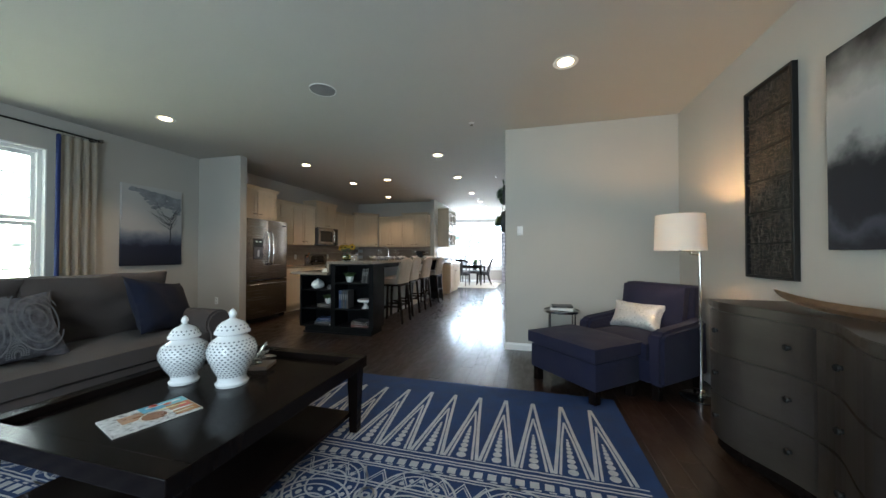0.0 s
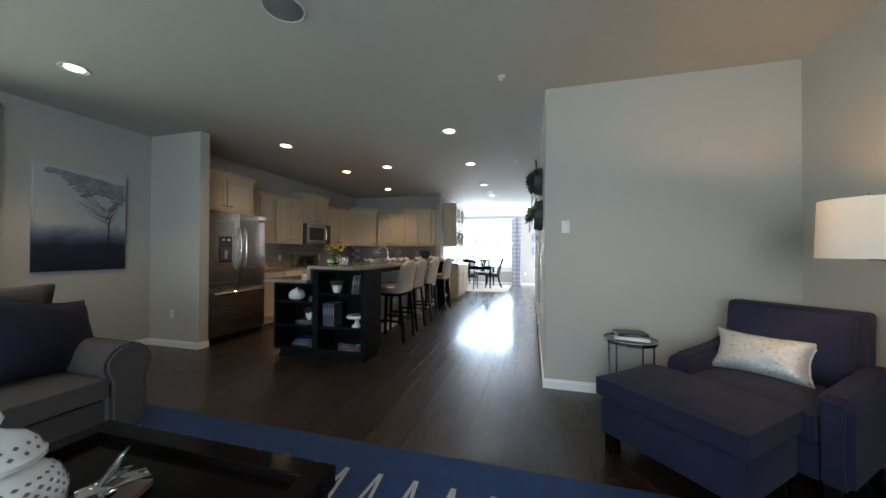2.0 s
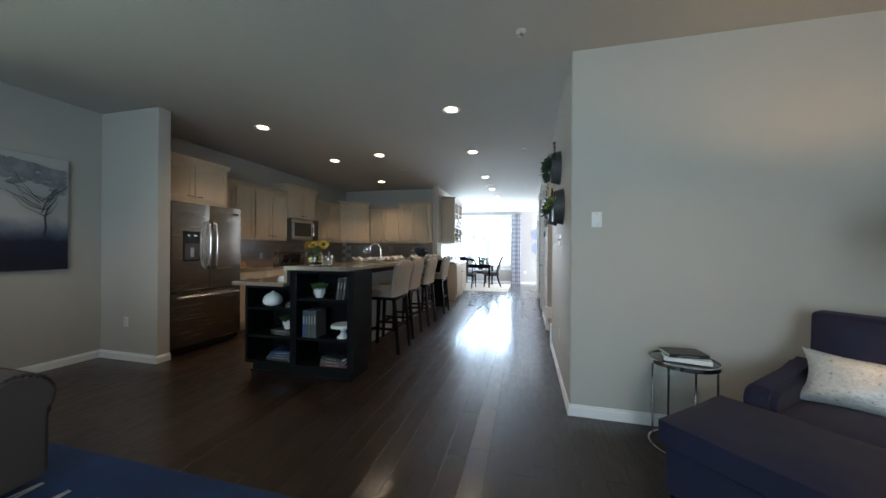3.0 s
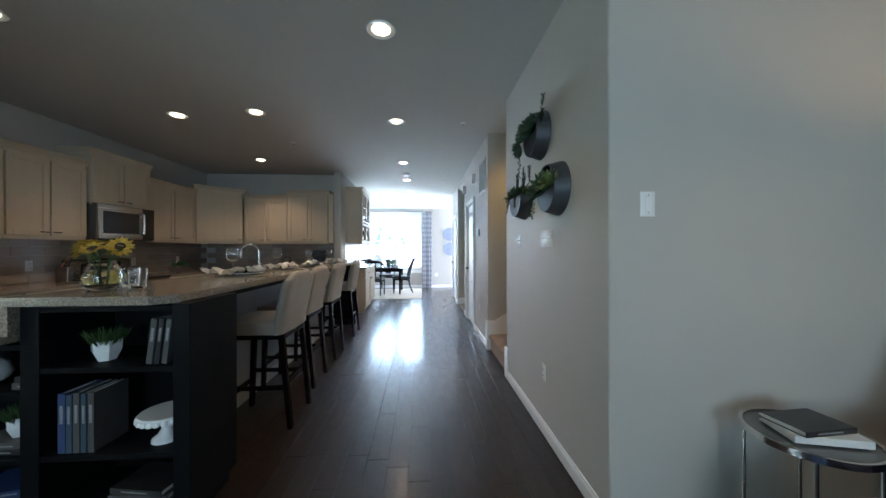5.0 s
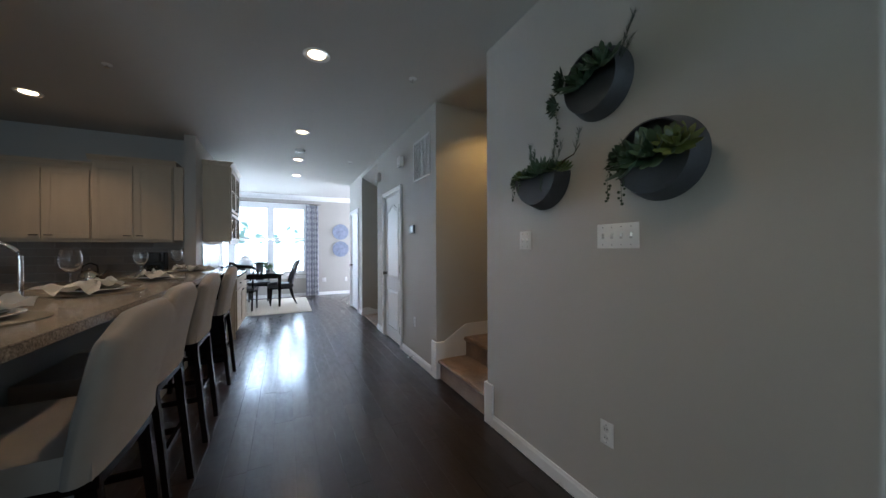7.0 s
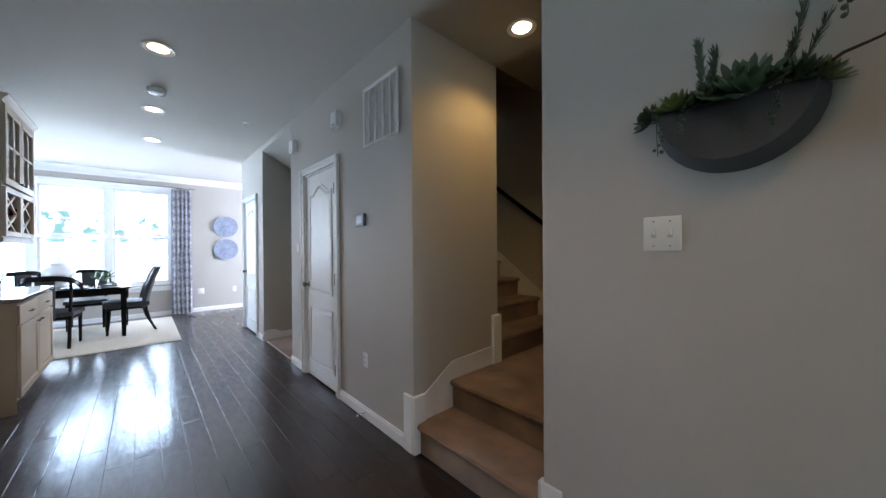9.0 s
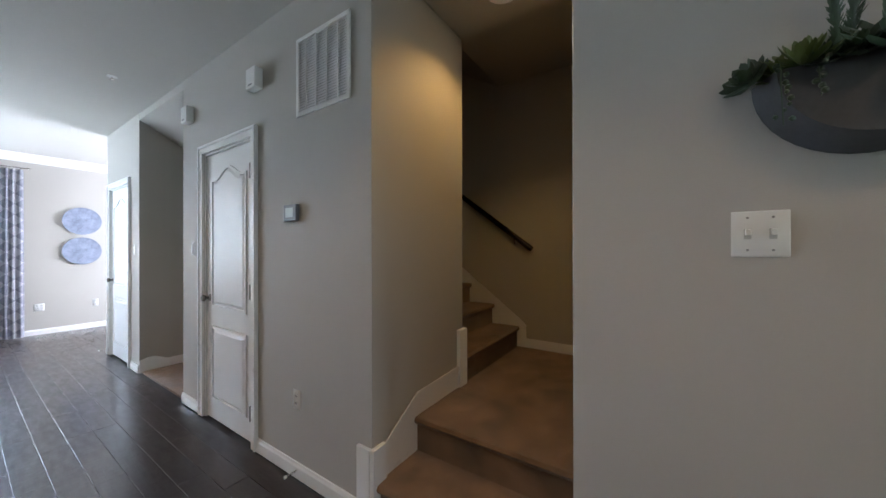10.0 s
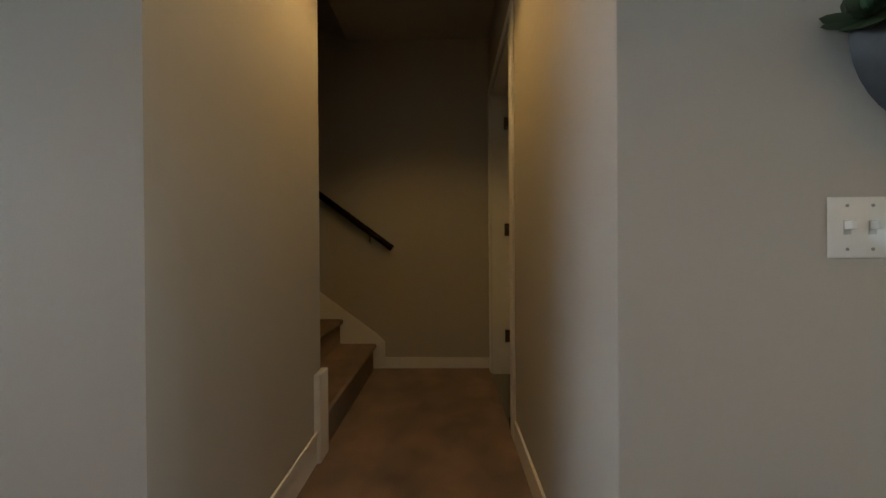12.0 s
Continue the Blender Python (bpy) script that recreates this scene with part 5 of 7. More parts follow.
def upper(m, w, z0, z1, deep, doors, label):
    """A wall cabinet: local x along the wall, y into it."""
    c = thing("wall_cabinet", label, "cabinet", m, "kitchen wall cabinets")
    part("body", boxes((-w / 2, w / 2, 0.0, deep, z0, z1), bev=0.002), CREAM, c)
    for k in range(doors):
        x0, x1 = -w / 2 + w * k / doors + 0.008, -w / 2 + w * (k + 1) / doors - 0.008
        hx = x1 - 0.05 if (k % 2 == 0) else x0 + 0.05
        cab_door(c, x0, x1, z0 + 0.012, z1 - 0.03, (hx, z0 + 0.05))
    crown(c, w, z1, deep)
    part("light_rail", boxes((-w / 2, w / 2, -0.006, 0.012, z0 - 0.025, z0 - 0.0005)), CREAM, c)
    return c


LW = pose(0, 0, 0, 0, 0, 90)      # local x -> +y, local y -> -x


def onleft(y, front_x):
    return Matrix.Translation((front_x, y, 0)) @ LW


UPPERLBL = "cream painted wall cabinet with framed doors and crown"
upper(onleft(0.60, -4.40), 0.93, 1.83, 2.31, 0.575, 2, "cream painted deep cabinet above the refrigerator")
upper(onleft(1.445, -4.66), 0.74, 1.40, 2.22, 0.315, 2, UPPERLBL)
upper(onleft(2.19, -4.66), 0.74, 1.40, 2.22, 0.315, 2, UPPERLBL)
upper(onleft(2.975, -4.62), 0.80, 1.815, 2.38, 0.355, 2, "cream painted raised cabinet above the microwave")
upper(onleft(3.88, -4.66), 0.96, 1.40, 2.22, 0.315, 2, UPPERLBL)
dg = upper(pose(-4.40, 4.615, 0, 0, 0, 45), 0.71, 1.40, 2.31, 0.22, 1, "cream painted diagonal corner wall cabinet")
upper(pose(-3.73, 4.865, 0), 0.78, 1.40, 2.22, 0.31, 2, UPPERLBL)
upper(pose(-2.96, 4.845, 0), 0.74, 1.40, 2.31, 0.33, 2, UPPERLBL)
part("filler", boxes((0.375, 0.465, -0.002, 0.33, 1.40, 2.31)), CREAM, bpy.data.objects[[o.name for o in scene.objects if o.name.startswith("wall_cabinet")][-1]])


def lower(m, w, deep, doors, label, hgt=0.88):
    c = thing("base_cabinet", label, "cabinet", m, "kitchen base cabinets")
    part("body", boxes((-w / 2, w / 2, 0.0, deep, 0.10, hgt)), CREAM, c)
    part("toe_kick", boxes((-w / 2, w / 2, 0.06, deep, 0.0, 0.10)), CREAM, c)
    for k in range(doors):
        x0, x1 = -w / 2 + w * k / doors + 0.006, -w / 2 + w * (k + 1) / doors - 0.006
        cab_door(c, x0, x1, 0.12, hgt - 0.19, (x1 - 0.06 if k % 2 == 0 else x0 + 0.06, hgt - 0.23))
        d = part("drawer", boxes((x0, x1, -0.020, -0.001, hgt - 0.175, hgt - 0.02), bev=0.003), CREAM, c)
        part("handle", tube([((x0 + x1) / 2 - 0.05, -0.020, hgt - 0.10), ((x0 + x1) / 2 - 0.045, -0.042, hgt - 0.10), ((x0 + x1) / 2 + 0.045, -0.042, hgt - 0.10), ((x0 + x1) / 2 + 0.05, -0.020, hgt - 0.10)], 0.005, 8), PULL, d)
    return c


LOWLBL = "cream painted base cabinet with drawers over doors"
lower(onleft(1.42, -4.37), 0.62, 0.60, 1, LOWLBL)
lower(onleft(2.15, -4.37), 0.82, 0.60, 2, LOWLBL)
lower(onleft(3.90, -4.37), 1.00, 0.60, 2, LOWLBL)
lower(pose(-3.45, 4.575, 0), 1.80, 0.60, 3, LOWLBL)
ctop = bmesh.new()
box(ctop, L + 0.005, -4.345, 1.10, 2.575, 0.881, 0.915, 0.004)
prism([(L + 0.005, 3.375), (-4.345, 3.375), (-4.345, 4.55), (-2.50, 4.55), (-2.50, 5.175), (L + 0.005, 5.175)], 0.881, 0.915, ctop)
wt = thing("worktop", "speckled grey granite worktop on the base cabinets", "worktop")
part("slab", ctop, GRANITE, wt)

# backsplash of long tiles
bs = tagged(new("backsplash"), "glazed taupe tile backsplash under the wall cabinets", "backsplash", "", "structure")
tmesh = {}
for w in (0.30, 0.15):
    me = bpy.data.meshes.new("tile")
    bm = boxes((-w / 2 + 0.001, w / 2 - 0.001, -0.006, 0.0, 0.001, 0.0965), bev=0.0012, seg=1)
    bm.to_mesh(me)
    bm.free()
    me.materials.append(TILE)
    tmesh[w] = me
for r in range(5):
    z = 0.916 + 0.0975 * r
    y = 1.10 + (0.15 if r % 2 else 0.0)
    while y < 4.9:
        o = new("tile", tmesh[0.30])
        o.parent, o.matrix_basis = bs, Matrix.Translation((L + 0.0015, y + 0.15, z)) @ LW
        y += 0.30
    x = L + 0.01 + (0.15 if r % 2 else 0.0)
    while x < -2.62:
        o = new("tile", tmesh[0.30])
        o.parent, o.matrix_basis = bs, Matrix.Translation((x + 0.15, 5.1785, z))
        x += 0.30

# refrigerator
fr = thing("refrigerator", "stainless steel french-door refrigerator with water dispenser", "refrigerator", onleft(0.62, -4.22))
part("body", boxes((-0.455, 0.455, 0.0, 0.72, 0.03, 1.755), bev=0.006), mk("grey_case", (0.16, 0.16, 0.165), 0.4), fr)


def bowed(x0, x1, z0, z1, bow=0.02, n=10):
    bm = bmesh.new()
    pts = []
    for i in range(n + 1):
        u = i / n
        pts.append((x0 + (x1 - x0) * u, -0.055 - bow * (1 - (2 * u - 1) ** 2)))
    prism(pts + [(x1, -0.003), (x0, -0.003)], z0, z1, bm, "z")
    return bm


d1 = part("door", bowed(-0.455, -0.003, 0.735, 1.765), STEEL, fr, "", True)
d2 = part("door", bowed(0.003, 0.455, 0.735, 1.765), STEEL, fr, "", True)
dw = part("freezer_drawer", bowed(-0.455, 0.455, 0.09, 0.72, 0.025), STEEL, fr, "", True)
part("grille", boxes((-0.44, 0.44, -0.02, 0.0, 0.02, 0.085)), BLACK, fr)
for s, d in ((-0.045, d1), (0.045, d2)):
    pts = [(s, -0.075, 0.98), (s, -0.105, 1.02), (s, -0.128, 1.15), (s, -0.132, 1.27), (s, -0.128, 1.39), (s, -0.105, 1.52), (s, -0.075, 1.56)]
    part("handle", tube(pts, 0.014, 12), CHROME, d, "curved steel handle", True)
part("handle", tube([(-0.38, -0.07, 0.655), (-0.37, -0.115, 0.66), (0.0, -0.128, 0.665), (0.37, -0.115, 0.66), (0.38, -0.07, 0.655)], 0.012, 12), CHROME, dw, "curved steel handle", True)
di = part("dispenser", boxes((-0.34, -0.14, -0.076, -0.062, 1.08, 1.43), bev=0.004), BLACK, d1, "black water dispenser")
part("recess", boxes((-0.325, -0.155, -0.079, -0.0765, 1.10, 1.29)), mk("grey_recess", (0.10, 0.10, 0.105), 0.3, 0.5), di)
part("lever", boxes((-0.26, -0.22, -0.087, -0.0795, 1.13, 1.24), bev=0.003), mk("lever_grey", (0.45, 0.45, 0.46), 0.3, 0.7), di)
part("display", boxes((-0.29, -0.265, -0.0782, -0.0765, 1.375, 1.39), (-0.215, -0.18, -0.0782, -0.0765, 1.375, 1.39)), glow("green_display", (0.35, 0.8, 0.35), 0.25), di)
part("badge", boxes((0.31, 0.40, -0.0755, -0.0700, 1.675, 1.70)), mk("badge_dark", (0.05, 0.05, 0.05), 0.3), d2)

# microwave
mw = thing("microwave", "stainless over-the-range microwave with black window", "microwave", onleft(2.975, -4.575))
part("body", boxes((-0.395, 0.395, 0.0, 0.40, 1.385, 1.812), bev=0.003), mk("dark_case", (0.06, 0.06, 0.06), 0.4), mw)
md = part("door", boxes((-0.395, 0.21, -0.03, -0.001, 1.40, 1.812), bev=0.006), STEEL, mw)
part("window", boxes((-0.33, 0.15, -0.034, -0.0305, 1.47, 1.73), bev=0.004), BLACK, md, "black glass window")
part("handle", tube([(0.185, -0.03, 1.46), (0.185, -0.065, 1.48), (0.185, -0.07, 1.60), (0.185, -0.065, 1.73), (0.185, -0.03, 1.75)], 0.011, 10), CHROME, md, "", True)
part("control_panel", boxes((0.215, 0.395, -0.03, -0.001, 1.40, 1.812), bev=0.004), BLACK, mw)
part("vent", boxes((-0.36, 0.36, -0.012, -0.001, 1.386, 1.398)), BLACK, mw)

# range
rg = thing("range", "stainless electric range with black glass cooktop", "stove", onleft(2.975, -4.33))
part("body", boxes((-0.385, 0.385, 0.0, 0.62, 0.02, 0.90), bev=0.003), STEEL, rg)
part("cooktop", boxes((-0.385, 0.385, -0.02, 0.55, 0.901, 0.918), bev=0.004), BLACK, rg, "black glass cooktop")
od = part("oven_door", boxes((-0.38, 0.38, -0.035, -0.001, 0.22, 0.80), bev=0.006), STEEL, rg)
part("window", boxes((-0.26, 0.26, -0.038, -0.0355, 0.36, 0.64)), BLACK, od)
part("handle", tube([(-0.33, -0.035, 0.74), (-0.33, -0.08, 0.745), (0.33, -0.08, 0.745), (0.33, -0.035, 0.74)], 0.011, 10), CHROME, od, "", True)
bg = part("backguard", prism([(0.55, 0.90), (0.53, 1.14), (0.56, 1.155), (0.62, 1.155), (0.62, 0.90)], -0.385, 0.385, None, "x"), STEEL, rg)
part("control_panel", prism([(0.5435, 0.96), (0.530, 1.12), (0.5285, 1.12), (0.542, 0.96)], -0.25, 0.25, None, "x"), BLACK, bg)
# things on the left worktop
kb = thing("knife_block", "steel canister of kitchen knives on the worktop", "knife block", pose(-4.72, 2.40, 0.9155, 0, 0, 20))
part("canister", boxes((-0.05, 0.05, -0.05, 0.05, 0.0, 0.17), bev=0.008), STEEL, kb)
for k, (dx, dy) in enumerate(((-0.02, -0.02), (0.02, -0.015), (0.0, 0.02))):
    part("knife_handle", tube([(dx, dy, 0.16), (dx + 0.06, dy, 0.28 + 0.02 * k)], 0.009, 8), CHROME if k else mk("copper", (0.6, 0.25, 0.12), 0.3, 1.0), kb)
bw = thing("fruit_bowl", "wooden board with jars by the backsplash", "tray", pose(-4.72, 1.55, 0.9155))
part("board", boxes((-0.14, 0.14, -0.20, 0.20, 0.0, 0.02), bev=0.006), mk("warm_wood", (0.30, 0.15, 0.07), 0.45, var=0.3, scale=12), bw)
for k, (dx, dy, r, hh) in enumerate(((-0.05, -0.10, 0.05, 0.19), (0.03, 0.03, 0.045, 0.08), (-0.02, 0.13, 0.04, 0.06))):
    part("jar", lathe([(0.0, 0.0205), (r, 0.0205), (r * 1.04, 0.03), (r, hh), (r * 0.7, hh + 0.02), (r * 0.75, hh + 0.035), (0.0, hh + 0.04)], 20, dx, dy), mk("amber_jar", (0.45, 0.24, 0.11), 0.25, var=0.2), bw, "", True)
fb = thing("potted_herb", "low green herb box by the backsplash", "plant", pose(-4.76, 4.15, 0.9155, 0, 0, 90))
part("planter", boxes((-0.16, 0.16, -0.06, 0.06, 0, 0.09), bev=0.004), mk("weathered_wood", (0.20, 0.15, 0.11), 0.7, var=0.3), fb)
lv = bmesh.new()
rng = random.Random(9)


def blades(bm, cx, cy, cz, rx, ry, n, ln, w, spread=0.5):
    for _ in range(n):
        a, r = rng.uniform(0, 2 * math.pi), math.sqrt(rng.random())
        x, y = cx + rx * r * math.cos(a), cy + ry * r * math.sin(a)
        d = Vector((math.cos(a) * spread * r + rng.uniform(-0.2, 0.2), math.sin(a) * spread * r + rng.uniform(-0.2, 0.2), 1)).normalized()
        s = d.cross(Vector((rng.uniform(-1, 1), rng.uniform(-1, 1), 0.1))).normalized() * w
        l2 = ln * rng.uniform(0.6, 1.1)
        p = Vector((x, y, cz))
        bm.faces.new([bm.verts.new(q) for q in (p - s * 0.6, p + d * l2 * 0.5 - s, p + d * l2, p + d * l2 * 0.5 + s, p + s * 0.6)])


GREEN = mk("leaf_green", (0.055, 0.12, 0.035), 0.55, var=0.45, scale=18, island=0.6)
GREEN2 = mk("grass_green", (0.045, 0.085, 0.02), 0.6, var=0.4, scale=30, island=0.6)
blades(lv, 0, 0, 0.085, 0.14, 0.045, 160, 0.09, 0.006)
tagged(part("leaves", lv, GREEN, fb), kind="stuff")
cf = thing("coffee_maker", "black coffee maker on the end worktop", "coffee maker", pose(-2.78, 4.86, 0.9155))
part("body", boxes((-0.10, 0.10, -0.02, 0.16, 0.0, 0.34), (-0.10, 0.10, -0.14, -0.02, 0.22, 0.34), (-0.10, 0.10, -0.14, -0.02, 0.0, 0.03), bev=0.015), BLACK, cf)
part("jug", lathe([(0.0, 0.031), (0.065, 0.031), (0.07, 0.09), (0.05, 0.16), (0.05, 0.18)], 24, 0, -0.085), GLASS, cf, "", True)
tk = thing("kettle", "round steel kettle on the end worktop", "kettle", pose(-3.35, 4.86, 0.9155))
part("body", lathe([(0.0, 0.0), (0.09, 0.0), (0.10, 0.03), (0.09, 0.09), (0.05, 0.13), (0.015, 0.145), (0.018, 0.16), (0.0, 0.168)], 28), CHROME, tk, "", True)
part("spout", tube([(0.08, 0, 0.07), (0.12, 0, 0.10), (0.14, 0, 0.13)], 0.014, 10, None, 0.009), CHROME, tk, "", True)
part("handle", tube([(-0.07, 0, 0.11), (-0.06, 0, 0.19), (0.0, 0, 0.22), (0.06, 0, 0.19), (0.07, 0, 0.11)], 0.008, 8), BLACK, tk, "", True)
plate(L + 0.0095, 2.30, 1.10, "+x", 1, "outlet", "white power outlet in the backsplash")
plate(L + 0.0095, 3.55, 1.10, "+x", 1, "outlet", "white power outlet in the backsplash")
plate(L + 0.0095, 4.40, 1.10, "+x", 1, "outlet", "white power outlet in the backsplash")

# ---- island with raised bar ----
IE = 4.25
isl = thing("kitchen_island", "charcoal kitchen island with open end shelves", "island")
# end bookcases, open towards -y
part("side_panel", boxes((-3.08, -3.05, 0.09, 0.46, 0.09, 0.868), bev=0.002), ISLAND, isl)
part("side_panel", boxes((-2.55, -2.475, 0.09, 0.46, 0.09, 0.868), (-2.55, -2.475, 0.09, 0.46, 0.868, 1.03), bev=0.002), ISLAND, isl)
part("side_panel", boxes((-1.93, -1.86, 0.09, 0.46, 0.09, 1.03), bev=0.002), ISLAND, isl)
part("bookcase_back", boxes((-3.05, -2.55, 0.44, 0.46, 0.09, 0.868), (-2.475, -1.93, 0.44, 0.46, 0.09, 1.03)), ISLAND, isl)
for x0, x1, zs in ((-3.05, -2.55, (0.10, 0.36, 0.635, 0.85)), (-2.475, -1.93, (0.10, 0.365, 0.745, 1.01))):
    for k, z in enumerate(zs):
        part("shelf", boxes((x0, x1, 0.095 if 0 < k < 3 else 0.091, 0.44, z - 0.012, z + 0.012), bev=0.0015), ISLAND, isl)
part("plinth", boxes((-3.00, -1.90, 0.11, 0.46, 0.0, 0.088), (-3.02, -1.885, 0.095, 0.11, 0.0, 0.02), bev=0.002), ISLAND, isl)
part("body", boxes((-3.06, -2.50, 0.461, IE, 0.09, 0.868), (-3.00, -2.50, 0.461, IE, 0.0, 0.09)), CREAM, isl)
part("knee_wall", boxes((-2.499, -2.33, 0.461, IE, 0.0, 1.03)), mk("island_grey", (0.30, 0.31, 0.31), 0.55, var=0.05), isl)
part("knee_base", boxes((-2.329, -2.312, 0.461, IE, 0.0, 0.11), bev=0.003), mk("island_base_grey", (0.42, 0.43, 0.43), 0.5), isl)
part("apron", boxes((-2.329, -1.90, 0.4615, 0.48, 0.86, 1.03)), ISLAND, isl)
part("end_panel", boxes((-2.329, -1.96, IE - 0.05, IE, 0.0, 1.03)), ISLAND, isl)
part("corbel_rail", boxes((-2.329, -2.24, 0.481, IE - 0.051, 0.93, 1.03)), ISLAND, isl)
bt = thing("bar_worktop", "raised speckled granite bar top on the island", "worktop")
btm = bmesh.new()
prism([(-2.585, 0.045), (-1.99, 0.045), (-1.915, 0.12), (-1.915, IE + 0.05), (-2.585, IE + 0.05)], 1.031, 1.068, btm, "z", 0.004)
part("slab", btm, GRANITE, bt)
part("riser", boxes((-2.5845, -2.552, 0.05, IE + 0.04, 0.906, 1.0305)), GRANITE, bt)
lt = thing("island_worktop", "lower speckled granite worktop of the island", "worktop")
part("slab", boxes((-3.20, -2.586, 0.045, IE + 0.03, 0.869, 0.905), bev=0.004), GRANITE, lt)

# shelf contents
def pot_grass(x, y, z, s):
    p = thing("potted_grass", "small white faceted pot of green grass", "plant", pose(x, y, z, 0, 0, 20), "pots of grass")
    part("pot", lathe([(0.0, 0.0), (0.030 * s, 0.0), (0.048 * s, 0.04 * s), (0.050 * s, 0.082 * s), (0.045 * s, 0.082 * s), (0.042 * s, 0.065 * s), (0.0, 0.065 * s)], 6), PORC, p)
    bm = bmesh.new()
    blades(bm, 0, 0, 0.06 * s, 0.042 * s, 0.042 * s, 260, 0.075 * s, 0.0022, 0.6)
    tagged(part("grass", bm, GREEN2, p), kind="stuff")


pot_grass(-2.30, 0.20, 0.758, 1.15)
pot_grass(-2.66, 0.20, 0.425, 1.1)
ck = thing("cake_stand", "white porcelain cake stand with scalloped rim", "cake stand", pose(-2.04, 0.21, 0.378))
bm = bmesh.new()
lathe([(0.0, 0.115), (0.05, 0.112), (0.105, 0.118), (0.112, 0.128), (0.105, 0.134), (0.0, 0.130)], 48, bm=bm)
part("plate", bm, PORC, ck, "", True)
part("foot", lathe([(0.0, 0.0), (0.06, 0.0), (0.058, 0.012), (0.035, 0.03), (0.022, 0.055), (0.030, 0.08), (0.045, 0.110), (0.0, 0.111)], 32), PORC, ck, "", True)
for k in range(24):
    a = 2 * math.pi * k / 24
    part("scallop", lathe([(0.0, 0.100), (0.012, 0.104), (0.014, 0.116), (0.010, 0.124), (0.0, 0.126)], 8, 0.104 * math.cos(a), 0.104 * math.sin(a)), PORC, ck, "", True)
bz = thing("ceramic_bird_dish", "white ceramic covered dish on the shelf", "dish", pose(-2.86, 0.22, 0.648))
part("dish", lathe([(0.0, 0.0), (0.05, 0.0), (0.085, 0.02), (0.098, 0.05), (0.085, 0.095), (0.05, 0.125), (0.015, 0.138), (0.012, 0.15), (0.0, 0.155)], 28), PORC, bz, "", True)
part("ribbon", tube([(0.0, -0.02, 0.145), (0.045, -0.04, 0.12), (0.075, -0.055, 0.07), (0.078, -0.055, 0.03)], 0.005, 8), PORC, bz, "", True)
book(-2.60, 0.23, 0.648, 0.10, 0.16, 0.03, 0, BKGRY, "grey book flat beside a dish")
book(-2.60, 0.23, 0.679, 0.095, 0.15, 0.025, 4, BKBLK, "dark book flat beside a dish")
for k, (w, t, cv, lb) in enumerate(((0.26, 0.022, BKBLK, "black book flat under a pot"), (0.25, 0.028, BKGRY, "grey book flat under a pot"))):
    book(-2.68, 0.22, 0.373 + 0.0285 * k - (0.0055 if k else 0), w, 0.18, t, -4 + 5 * k, cv, lb)
for k, (w, t, cv, lb) in enumerate(((0.28, 0.02, BKBLK, "black book in a low shelf stack"), (0.27, 0.026, BKGRY, "grey book in a low shelf stack"), (0.25, 0.022, BKTEAL, "slate book in a low shelf stack"), (0.24, 0.03, BKBLU, "bright blue book on top of a stack"))):
    book(-2.72 + 0.01 * k, 0.22, 0.113 + (0.0, 0.0205, 0.047, 0.0695)[k], w, 0.19, t, -5 + 6 * k, cv, lb)
for k, (w, t, cv, lb) in enumerate(((0.27, 0.03, mk("wine_cover", (0.09, 0.035, 0.03), 0.4), "brown book in the low stack"), (0.26, 0.028, BKGRY, "grey lettered book in the low stack"), (0.25, 0.026, BKBLK, "dark book on the low stack"))):
    book(-2.10, 0.22, 0.113 + (0.0, 0.0305, 0.059)[k], w, 0.19, t, 3 - 6 * k, cv, lb)


def upright(x, y, z, hgt, t, cv, lb, lean=0.0):
    b = thing("book", lb, "book", pose(x, y, z, 0, lean, 0))
    part("pages", boxes((-t / 2 + 0.003, t / 2 - 0.003, -0.075, 0.08, 0.003, hgt - 0.003)), PAPER, b)
    part("cover", boxes((-t / 2, -t / 2 + 0.0028, -0.085, 0.085, 0, hgt), (t / 2 - 0.0028, t / 2, -0.085, 0.085, 0, hgt), (-t / 2 + 0.0028, t / 2 - 0.0028, -0.085, -0.076, 0, hgt)), cv, b)
    part("spine_label", boxes((-t * 0.22, t * 0.22, -0.0862, -0.0852, hgt * 0.50, hgt * 0.80)), BKLBL, b)


for k, (t, hh, cv, lb) in enumerate(((0.030, 0.26, BKBLU, "blue book standing upright on the shelf"), (0.024, 0.255, BKTEAL, "slate book standing upright"), (0.026, 0.262, BKGRY, "grey book standing upright"), (0.022, 0.258, BKTEAL, "slate book standing upright"), (0.026, 0.262, BKGRY, "grey book standing upright"))):
    upright(-2.41 + 0.030 * k, 0.20, 0.378, hh, t, cv, lb)
for k, (t, cv, lb) in enumerate(((0.024, BKGRY, "grey book leaning on the shelf end"), (0.022, BKBLK, "black book leaning on the shelf end"), (0.022, BKGRY, "worn grey book leaning on the shelf end"))):
    upright(-2.05 + 0.032 * k, 0.20, 0.7605, 0.20, t, cv, lb, 7)
md2 = thing("napkin_stack", "stack of white napkins on the lower worktop", "napkins", pose(-2.70, 0.26, 0.9055))
for k in range(3):
    part("napkin", pad(0.16, 0.14, 0.016, 0.004, 8, 0.4, k), mk("white_cotton", (0.72, 0.72, 0.70), 0.9, bump=0.4, bscale=300), md2, "", True, pose(0.004 * k, 0, 0.017 * k, 0, 0, 4 * k))

